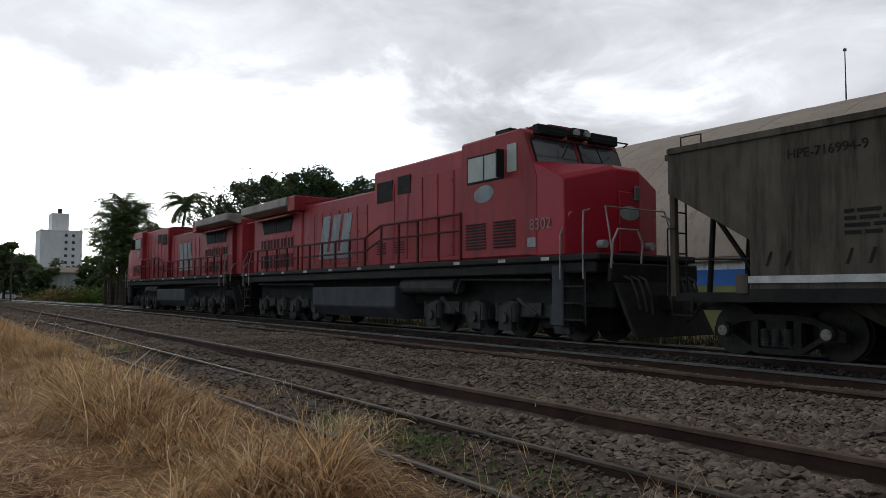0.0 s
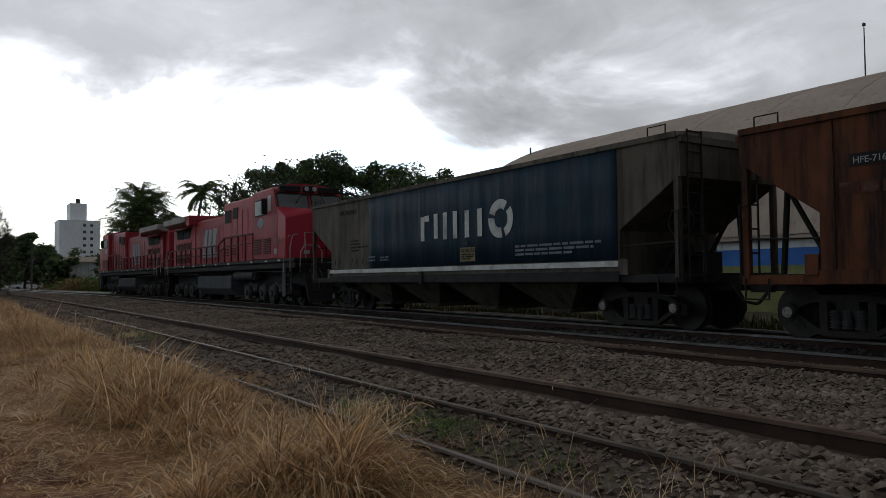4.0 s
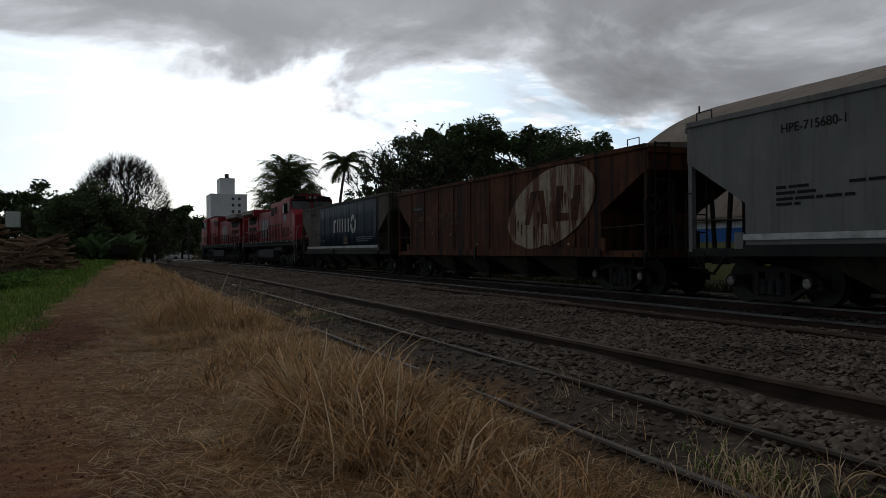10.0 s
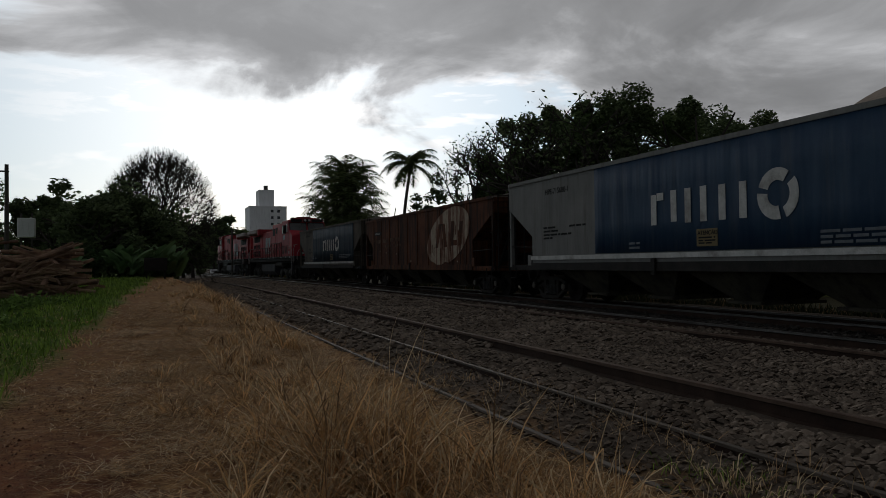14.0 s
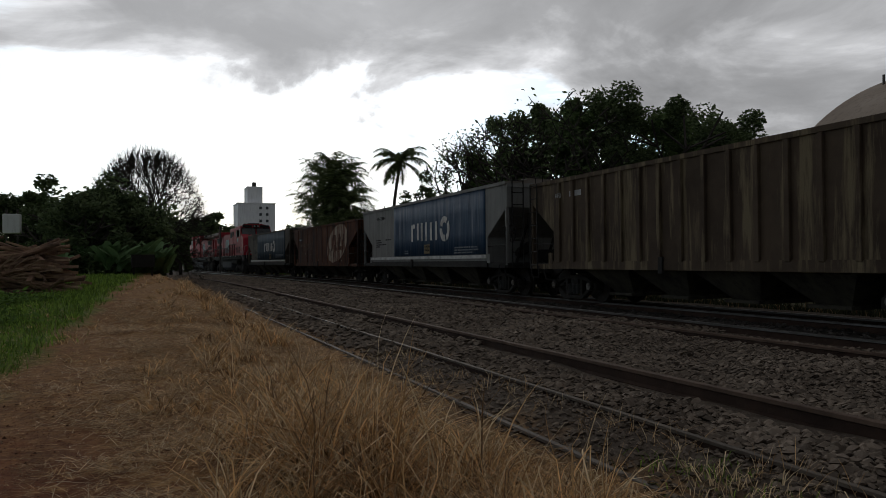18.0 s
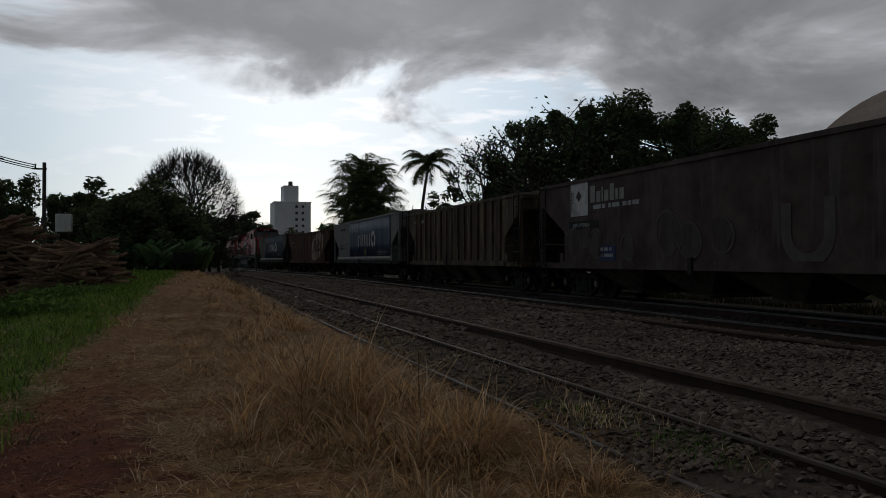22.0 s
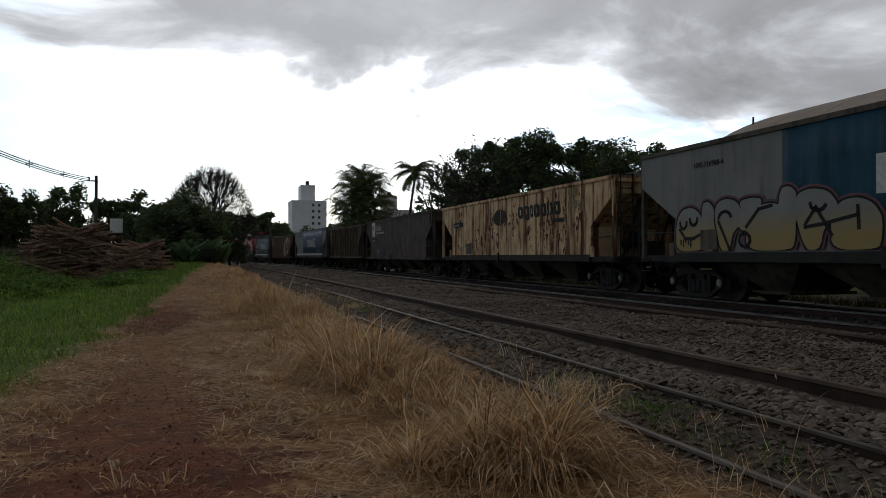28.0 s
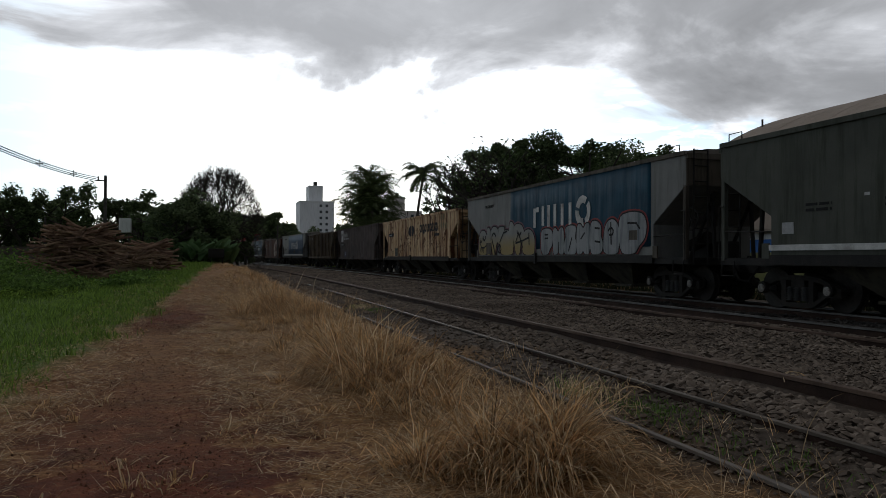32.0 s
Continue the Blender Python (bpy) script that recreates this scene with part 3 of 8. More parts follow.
    # ends: slope sheet props, corner posts, floor, ladder, brake gear
    for k, s, lo in ((yf, 1, lf), (yr, -1, lr)):
        for sx in (-1, 1):
            pb = bmesh.new()
            box(pb, (sx * (HALF - 0.05), k - s * 0.05, (zk + sill) / 2), (0.1, 0.1, zk - sill))
            part("corner_post", pb, m_end, car)
        eb = bmesh.new()
        box(eb, (0, k + s * 0.01, (zk + top) / 2 - 0.03), (2 * HALF - 0.02, 0.05, top - zk - 0.08))
        box(eb, (0, k + s * 0.05, top - 0.16), (2 * HALF, 0.08, 0.1))
        part("end_sheet", eb, m_end, car)
        for sx in (-0.55, 0.55):
            cb = bmesh.new()
            rod(cb, (sx, k - s * 0.12, sill), (sx, k - s * 0.25, zk - 0.05), 0.05, 8)
            rod(cb, (sx, k - s * 0.1, zk - 0.1), (sx, lo + s * 0.25, sill + 0.05), 0.045, 8)
            part("end_strut", cb, style.get("strut_mat", M_STEEL_DARK), car)
        fb = bmesh.new()
        box(fb, (0, (k + lo) / 2, sill + 0.04), (2 * HALF - 0.2, abs(k - lo), 0.05))
        rail_path(fb, [(-HALF + 0.02, k - s * 0.08, sill + 0.62), (-HALF + 0.02, lo, sill + 0.58)], 0.016)
        part("end_platform", fb, M_STEEL_DARK, car)
        gb = bmesh.new()
        rail_path(gb, [(-HALF - 0.04, k + s * 0.02, sill), (-HALF - 0.04, k + s * 0.02, sill + 1.15), (-HALF - 0.04, k - s * 0.12, sill + 1.15)], 0.016)
        rail_path(gb, [(-HALF - 0.03, k - s * 0.05, sill), (-HALF - 0.03, k - s * 0.05, sill - 0.32), (-HALF - 0.03, k - s * 0.45, sill - 0.32), (-HALF - 0.03, k - s * 0.45, sill)], 0.018)
        part("step", gb, style.get("strut_mat", M_STEEL_DARK), car)
        lab = bmesh.new()
        box(lab, (-HALF - 0.02, lo + s * 0.12, sill + 0.2), (0.03, 0.2, 0.3))
        part("jacking_plate", lab, m_end, car)
        if style.get("ladders"):
            ladder(car, -HALF - 0.05, k - s * 0.22, sill - 0.1, top - 0.05, mat=style.get("strut_mat", M_STEEL_DARK))
        else:
            ladder(car, -HALF + 0.35, k + s * 0.08, sill - 0.1, top + 0.02, along="x", mat=style.get("strut_mat", M_STEEL_DARK))
        kb = bmesh.new()
        rod(kb, (0, k + s * 0.1, 0.85), (0, k + s * 0.62, 0.85), 0.09, 8)
        box(kb, (0, k + s * 0.66, 0.85), (0.22, 0.26, 0.3))
        rail_path(kb, [(-0.3, k + s * 0.2, 0.85), (-0.35, k + s * 0.45, 0.55), (-0.2, k + s * 0.62, 0.5)], 0.03)
        part("coupler", kb, M_STEEL_DARK, car)
    brake_wheel(car, -HALF + 0.25, yr + 0.15, 1.95, style.get("strut_mat", M_STEEL_DARK))
    ub = bmesh.new()
    rod(ub, (-0.3, yr + 0.7, 1.55), (-0.3, yr + 1.5, 1.3), 0.16, 10)
    box(ub, (0.3, yr + 0.9, 1.25), (0.5, 0.6, 0.4))
    part("brake_cylinder", ub, M_STEEL_DARK, car)
    # discharge chutes below the sill
    nch = 4
    span = (lf - 1.15) - (lr + 1.15)
    for i in range(nch):
        c = lr + 1.15 + span * (i + 0.5) / nch
        hb = bmesh.new()
        w = span / nch * 0.96
        vs = []
        for (hy, hx, z) in ((w / 2, HALF - 0.12, sill - 0.04), (0.38, 0.75, 0.34), (0.38, 0.7, 0.28)):
            vs.append([hb.verts.new((sx * hx, c + sy * hy, z)) for sx, sy in ((-1, -1), (1, -1), (1, 1), (-1, 1))])
        for u, v in zip(vs, vs[1:]):
            for q in range(4):
                hb.faces.new((u[q], u[(q + 1) % 4], v[(q + 1) % 4], v[q]))
        hb.faces.new(vs[0])
        hb.faces.new(vs[-1])
        bmesh.ops.recalc_face_normals(hb, faces=hb.faces)
        box(hb, (0, c, 0.27), (1.7, 0.9, 0.06))
        part("discharge_chute", hb, style.get("chute_mat", M_CHUTE), car)
    lv = bmesh.new()
    box(lv, (-HALF - 0.06, 0.6 if style.get("lever", True) else 1.2, sill + 0.02), (0.05, 0.13, 0.36))
    part("release_lever", lv, M_STEEL_DARK, car)
    freight_bogie(car, lf - 0.05)
    freight_bogie(car, lr + 0.05)
    if style.get("marks"):
        style["marks"](car, yc, sill, top)
    VEHICLES.append((car, yc))
    return car


VEHICLES = []


def flat(parent, name, shapes, mat, label="", x=-HALF - 0.012, depth=0.004):
    """Paint on the near side: closed (y, z) outlines, each laid as a thin raised film."""
    bm = bmesh.new()
    faces = []
    for sh in shapes:
        try:
            faces.append(bm.faces.new([bm.verts.new((x, y, z)) for y, z in sh]))
        except ValueError:
            continue
    bmesh.ops.remove_doubles(bm, verts=bm.verts[:], dist=0.0005)
    r = bmesh.ops.extrude_face_region(bm, geom=bm.faces[:])
    bmesh.ops.translate(bm, vec=(depth, 0, 0), verts=[v for v in r["geom"] if isinstance(v, bmesh.types.BMVert)])
    bmesh.ops.recalc_face_normals(bm, faces=bm.faces)
    return part(name, bm, mat, parent, label)


def oval(cy, cz, ry, rz, n=28, lean=0.0, a0=0.0, a1=math.tau):
    return [(cy + ry * math.cos(a0 + (a1 - a0) * i / n) + lean * rz * math.sin(a0 + (a1 - a0) * i / n), cz + rz * math.sin(a0 + (a1 - a0) * i / n)) for i in range(n)]


def ring(cy, cz, ro, ri, n=24, a0=0.0, a1=math.tau):
    out = []
    for i in range(n):
        p, q = a0 + (a1 - a0) * i / n, a0 + (a1 - a0) * (i + 1) / n
        out.append([(cy + ro * math.cos(p), cz + ro * math.sin(p)), (cy + ro * math.cos(q), cz + ro * math.sin(q)), (cy + ri * math.cos(q), cz + ri * math.sin(q)), (cy + ri * math.cos(p), cz + ri * math.sin(p))])
    return out


def rect(y0, y1, z0, z1):
    return [(y0, z0), (y1, z0), (y1, z1), (y0, z1)]


def text(parent, name, words, y, z, size, mat, x=-HALF - 0.008, label="", track=1.0):
    """Lettering on the near side, read from the camera: y is its left end as seen, which lies towards +y."""
    c = bpy.data.curves.new(name, "FONT")
    c.body, c.size, c.extrude, c.space_character = words, size, 0.003, track
    tmp = bpy.data.objects.new("tmp_text", c)
    scene.collection.objects.link(tmp)
    dg = bpy.context.evaluated_depsgraph_get()
    me = bpy.data.meshes.new_from_object(tmp.evaluated_get(dg))
    bpy.data.objects.remove(tmp)
    me.materials.clear()
    me.materials.append(mat)
    ob = new(name, me)
    ob.matrix_basis = Matrix.Translation((x, y, z)) @ Matrix(((0, 0, -1, 0), (-1, 0, 0, 0), (0, 1, 0, 0), (0, 0, 0, 1)))
    ob.parent = parent
    if label:
        tagged(ob, label)
    return ob


def bars(parent, rows, mat, name="illegible_marking", x=-HALF - 0.012):
    """Small unreadable lines of lettering: (y, z, length, height)."""
    rnd = random.Random(len(rows) * 7 + 1)
    for y, z, ln, h in rows:
        p, sh = y, []
        while p > y - ln:
            w = min(p - (y - ln), rnd.uniform(0.12, 0.4))
            sh.append(rect(p - w, p, z, z + h))
            p -= w + 0.05
        flat(parent, name, sh, mat, x=x)


# Wagon paints
M_NAVY = material("weathered_navy_paint", [(0.005, 0.016, 0.030), (0.009, 0.028, 0.046)], 1.2, 0.7, 0, 0.05, stain=(0.03, 0.034, 0.036), stain_at=(0.52, 0.78), streak=True, ripple=0.07)
M_BLUE = material("faded_blue_paint", [(0.016, 0.039, 0.078), (0.025, 0.055, 0.096)], 1.2, 0.6, 0, 0.05, stain=(0.060, 0.073, 0.092), stain_at=(0.52, 0.8), streak=True, ripple=0.07)
M_GREY_DIRTY = material("sooty_grey_wagon_paint", [(0.066, 0.055, 0.042), (0.12, 0.102, 0.08)], 0.9, 0.8, 0, 0.1, stain=(0.034, 0.027, 0.02), stain_at=(0.46, 0.66), streak=True)
M_GREY_PALE = material("pale_grey_wagon_paint", [(0.147, 0.147, 0.137), (0.195, 0.190, 0.176)], 0.9, 0.7, 0, 0.05, stain=(0.078, 0.068, 0.058), stain_at=(0.52, 0.8), streak=True, ripple=0.06)
M_BROWN = material("rust_brown_wagon_paint", [(0.062, 0.019, 0.008), (0.125, 0.044, 0.018)], 0.9, 0.85, 0, 0.12, stain=(0.016, 0.009, 0.007), stain_at=(0.45, 0.62), streak=True)
M_TAUPE = material("dusty_brown_ribbed_paint", [(0.045, 0.031, 0.021), (0.085, 0.06, 0.04)], 0.8, 0.85, 0, 0.12, stain=(0.16, 0.125, 0.075), stain_at=(0.51, 0.62), streak=True)
M_DARKBROWN = material("dark_maroon_wagon_paint", [(0.038, 0.025, 0.021), (0.085, 0.062, 0.054)], 1.4, 0.85, 0, 0.12, stain=(0.10, 0.085, 0.08), stain_at=(0.54, 0.72), streak=True)
M_CREAM = material("rust_streaked_cream_paint", [(0.42, 0.25, 0.12), (0.63, 0.46, 0.265)], 1.4, 0.75, 0, 0.08, stain=(0.105, 0.036, 0.013), stain_at=(0.48, 0.6), streak=True)
M_GREEN_GREY = material("mossy_grey_wagon_paint", [(0.052, 0.054, 0.044), (0.078, 0.080, 0.064)], 0.9, 0.75, 0, 0.08, stain=(0.026, 0.031, 0.018), stain_at=(0.48, 0.7), streak=True)
M_ROOF_DUST = material("dusty_roof_sheet", [(0.148, 0.126, 0.104), (0.222, 0.192, 0.163)], 1.5, 0.85)
M_SILVER_SPRAY = material("sprayed_silver_paint", [(0.20, 0.205, 0.205), (0.28, 0.28, 0.275)], 1.6, 0.55, stain=(0.07, 0.085, 0.095), stain_at=(0.50, 0.66), streak=True)
M_RED_SPRAY = material("sprayed_red_paint", [(0.17, 0.02, 0.022), (0.22, 0.035, 0.03)], 3, 0.6)
M_PINK_SPRAY = material("sprayed_pink_paint", [(0.11, 0.045, 0.062), (0.15, 0.062, 0.078)], 3, 0.6)
M_PLATE_BLUE = material("small_blue_plate", [(0.022, 0.033, 0.089), (0.030, 0.044, 0.111)], 5, 0.7)
M_RUST_RUN = material("dark_rust_run", [(0.036, 0.013, 0.007), (0.11, 0.038, 0.014)], 6, 0.9)
M_FAINT_DARK = material("ghost_of_old_paint", [(0.055, 0.046, 0.042), (0.085, 0.074, 0.069)], 2.5, 0.85, stain=(0.05, 0.036, 0.03), stain_at=(0.45, 0.6), streak=True)
M_FAINT_BLUE = material("dim_pale_stencil", [(0.10, 0.115, 0.13), (0.16, 0.175, 0.19)], 4, 0.8)
M_DULL_WHITE = material("dull_white_lettering", [(0.2, 0.19, 0.175), (0.3, 0.285, 0.265)], 4, 0.8)
M_FAINT = material("faint_old_paint", [(0.072, 0.06, 0.055), (0.105, 0.09, 0.083)], 4, 0.85)
M_BLUE_DEEP = material("deep_blue_wagon_paint", [(0.006, 0.034, 0.058), (0.011, 0.055, 0.088)], 1.2, 0.7, 0, 0.05, stain=(0.03, 0.05, 0.07), stain_at=(0.55, 0.8), streak=True, ripple=0.07)
M_FAINT_BROWN = material("faded_tan_lettering", [(0.09, 0.05, 0.03), (0.13, 0.08, 0.05)], 4, 0.85, stain=(0.05, 0.018, 0.009), stain_at=(0.44, 0.58))
M_OCHRE = material("dull_yellow_plate", [(0.148, 0.111, 0.052), (0.192, 0.148, 0.074)], 5, 0.7)


def fading_paint(name, low, high, z0, z1):
    """Sprayed paint that turns from one colour to another up the side."""
    m = material(name, [high, tuple(0.8 * c for c in high)], 1.5, 0.6)
    t = m.node_tree
    b = t.nodes["Principled BSDF"]
    old = b.inputs["Base Color"].links[0].from_socket
    co = t.nodes.new("ShaderNodeTexCoord")
    sep = t.nodes.new("ShaderNodeSeparateXYZ")
    t.links.new(co.outputs["Object"], sep.inputs[0])
    n = node(t, "ShaderNodeTexNoise", Scale=2.0, Detail=4.0)
    t.links.new(co.outputs["Object"], n.inputs["Vector"])
    z = math_node(t, "ADD", sep.outputs[2], math_node(t, "MULTIPLY", math_node(t, "SUBTRACT", n.outputs[0], 0.5), 0.3))
    k = ramp(t, math_node(t, "DIVIDE", math_node(t, "SUBTRACT", z, z0), z1 - z0), [(0.0, 0.0), (1.0, 1.0)])
    t.links.new(mix(t, k, low, old), b.inputs["Base Color"])
    return m


M_FADE_SPRAY = fading_paint("sprayed_grey_to_yellow_paint", (0.27, 0.195, 0.07), (0.215, 0.21, 0.19), 1.4, 1.9)


def wave_logo(car, y_left, z, h, mat):
    """A pale company mark: upright strokes and a broken ring."""
    w, k = 0.185, h / 0.7
    sh = [rect(y_left - (a + w) * k, y_left - a * k, z + lo * h, z + hi * h) for a, lo, hi in ((0.0, 0, 0.93), (0.66, 0.06, 1), (1.10, 0, 1), (1.56, 0, 1), (2.08, 0, 0.97), (2.62, 0, 0.97))]
    sh += [rect(y_left - 0.42 * k, y_left - 0.20 * k, z + 0.74 * h, z + 0.97 * h)]
    c, r = y_left - 3.52 * k, 0.44 * k
    for q in sh:
        flat(car, "mark_stroke", [q], mat, x=-HALF - 0.04)
    sh = ring(c, z + 0.56 * h, r, r * 0.5, 9, 0.3, 2.2)
    sh += ring(c - 0.02, z + 0.53 * h, r * 1.03, r * 0.58, 9, 2.5, 4.3)
    sh += ring(c + 0.02, z + 0.52 * h, r, r * 0.46, 9, 4.5, 6.4)
    flat(car, "broken_ring", sh, mat, "pale broken ring", x=-HALF - 0.04)


def block_oval(cy, cz, ry, rz, n=20):
    out = []
    for i in range(n):
        a = math.tau * i / n
        c, d = math.cos(a), math.sin(a)
        out.append((cy + ry * math.copysign(abs(c) ** 0.45, c), cz + rz * math.copysign(abs(d) ** 0.45, d)))
    return out


def marks_navy(car, yc, sill, top):
    wave_logo(car, 1.14 - yc, 1.98, 0.68, M_WHITE)
    text(car, "wagon_number", "HPE-716994-9", 6.12 - yc, 3.02, 0.2, M_BLACKTXT)
    bars(car, [(5.3 - yc, 2.15, 0.5, 0.05), (5.3 - yc, 2.05, 0.6, 0.05), (5.3 - yc, 1.95, 1.2, 0.05), (5.3 - yc, 1.85, 0.5, 0.05), (3.9 - yc, 2.15, 0.6, 0.05), (3.9 - yc, 2.0, 0.6, 0.05)], M_BLACKTXT)
    bars(car, [(4.1 - yc, 1.62, 0.4, 0.05), (4.1 - yc, 1.52, 0.4, 0.05), (3.4 - yc, 1.6, 0.5, 0.04), (3.4 - yc, 1.52, 0.5, 0.04), (-2.8 - yc, 1.66, 2.6, 0.05), (-2.8 - yc, 1.57, 2.4, 0.05), (-2.8 - yc, 1.48, 1.8, 0.05)], M_FAINT_BLUE, x=-HALF - 0.04)
    flat(car, "warning_plate", [rect(-1.3 - yc, -0.68 - yc, 1.4, 1.74)], M_OCHRE, "dull yellow warning plate", x=-HALF - 0.044)
    text(car, "warning_word", "ATEN\u00c7\u00c3O", -0.72 - yc, 1.62, 0.125, M_BLACKTXT, x=-HALF - 0.05)
    bars(car, [(-0.74 - yc, 1.55, 0.5, 0.03), (-0.74 - yc, 1.50, 0.5, 0.03), (-0.74 - yc, 1.45, 0.4, 0.03)], M_BLACKTXT, x=-HALF - 0.048)
    text(car, "side_letter", "E", -0.9 - yc, 1.8, 0.12, M_FAINT_BLUE, x=-HALF - 0.04)
    for a in (6.4, 6.1, 5.2, 4.9, 4.5, 4.1):
        flat(car, "scrawl", [[(a - yc + 0.1, 1.44), (a - yc + 0.06, 1.44), (a - yc - 0.02, 1.66), (a - yc + 0.02, 1.66)]], M_BLACKTXT)


def marks_brown(car, yc, sill, top):
    cy, cz = -19.8 - yc, 2.12
    flat(car, "company_oval", [[(a, max(b, 1.06 + 0.12 * math.sin(a * 5))) for a, b in oval(cy, cz, 2.0, 1.08, 44, -0.72)]], M_WHITE_OLD, "peeling pale oval company mark", x=-HALF - 0.028)
    for q in [[(cy + 1.2, cz - 0.4), (cy + 0.95, cz - 0.4), (cy + 0.5, cz + 0.5), (cy + 0.85, cz + 0.5)], [(cy + 0.5, cz + 0.5), (cy + 0.2, cz + 0.5), (cy - 0.0, cz - 0.4), (cy + 0.3, cz - 0.4)],
         [(cy - 0.3, cz - 0.35), (cy - 0.6, cz - 0.35), (cy - 0.75, cz + 0.55), (cy - 0.45, cz + 0.55)], [(cy - 0.3, cz - 0.35), (cy - 1.0, cz - 0.35), (cy - 1.0, cz - 0.15), (cy - 0.3, cz - 0.15)],
         [(cy - 1.1, cz - 0.35), (cy - 1.4, cz - 0.35), (cy - 1.55, cz + 0.5), (cy - 1.25, cz + 0.5)]]:
        flat(car, "oval_stroke", [q], M_BROWN, x=-HALF - 0.033)
    run = random.Random(8)
    for k in range(16):
        ry = cy + run.uniform(-1.5, 1.9)
        rz = cz + run.uniform(-0.75, 0.55) - (0.3 if k % 3 else 0)
        w, h = run.uniform(0.03, 0.09), run.uniform(0.25, 0.75)
        flat(car, "soot_run", [[(ry - w, rz), (ry, rz + 0.06), (ry + w, rz - 0.03), (ry + w * 0.6, max(1.08, rz - h * 0.7)), (ry - w * 0.2, max(1.07, rz - h)), (ry - w * 0.8, max(1.09, rz - h * 0.5))]], M_RUST_RUN, x=-HALF - 0.036)
    flat(car, "number_panel", [rect(-11.3 - yc, -10.15 - yc, 2.5, 2.68)], M_BLACKTXT)
    text(car, "wagon_number", "HFE-716671-1", -10.2 - yc, 2.54, 0.13, M_GREYTXT, x=-HALF - 0.018)
    bars(car, [(-10.0 - yc, 2.12, 1.1, 0.17), (-11.4 - yc, 2.12, 0.9, 0.17), (-12.6 - yc, 2.14, 1.5, 0.17), (-11.8 - yc, 1.9, 2.4, 0.12)], M_FAINT_BROWN, "faded_lettering")
    rnd = random.Random(4)
    flat(car, "paint_chip", [rect(y, y + 0.1, z, z + 0.06) for y, z in ((-11 - yc, 1.7), (-12 - yc, 1.62), (-12.5 - yc, 1.5), (-13.6 - yc, 1.55), (-15.6 - yc, 1.2), (-20.8 - yc, 1.15))], M_WHITE_OLD)
    for y in (-9.9, -11.2, -12.5, -13.8, -15.1, -16.4, -17.7, -19.0, -20.3, -21.6):
        b = bmesh.new()
        box(b, (-HALF - 0.01, y - yc, 2.15), (0.03, 0.05, 2.2))
        part("weld_seam", b, M_BROWN, car)


def marks_light(car, yc, sill, top):
    wave_logo(car, -32.13 - yc, 1.90, 0.71, M_WHITE)
    text(car, "wagon_number", "HPE-715680-1", -27.3 - yc, 3.0, 0.22, M_BLACKTXT)
    bars(car, [(-27.2 - yc, 2.05, 0.7, 0.05), (-27.2 - yc, 1.95, 0.8, 0.05), (-27.2 - yc, 1.85, 1.5, 0.05), (-27.2 - yc, 1.76, 0.5, 0.05), (-28.6 - yc, 2.05, 0.8, 0.05)], M_BLACKTXT)
    bars(car, [(-31.3 - yc, 1.5, 0.4, 0.05), (-31.3 - yc, 1.4, 0.4, 0.05), (-36.6 - yc, 1.55, 2.0, 0.05), (-36.6 - yc, 1.46, 2.0, 0.05), (-36.6 - yc, 1.37, 1.6, 0.05)], M_FAINT_BLUE, x=-HALF - 0.04)
    flat(car, "warning_plate", [rect(-34.2 - yc, -33.6 - yc, 1.4, 1.75)], M_OCHRE, "dull yellow warning plate", x=-HALF - 0.044)
    text(car, "warning_word", "ATEN\u00c7\u00c3O", -33.64 - yc, 1.63, 0.12, M_BLACKTXT, x=-HALF - 0.05)
    bars(car, [(-33.66 - yc, 1.56, 0.48, 0.03), (-33.66 - yc, 1.50, 0.48, 0.03), (-33.66 - yc, 1.45, 0.4, 0.03)], M_BLACKTXT, x=-HALF - 0.048)


def marks_ribbed(car, yc, sill, top):
    text(car, "wagon_number", "HFD", -43.6 - yc, 2.75, 0.16, M_GREYTXT, x=-HALF - 0.08)
    bars(car, [(-44.2 - yc, 2.75, 0.55, 0.14)], M_GREYTXT)


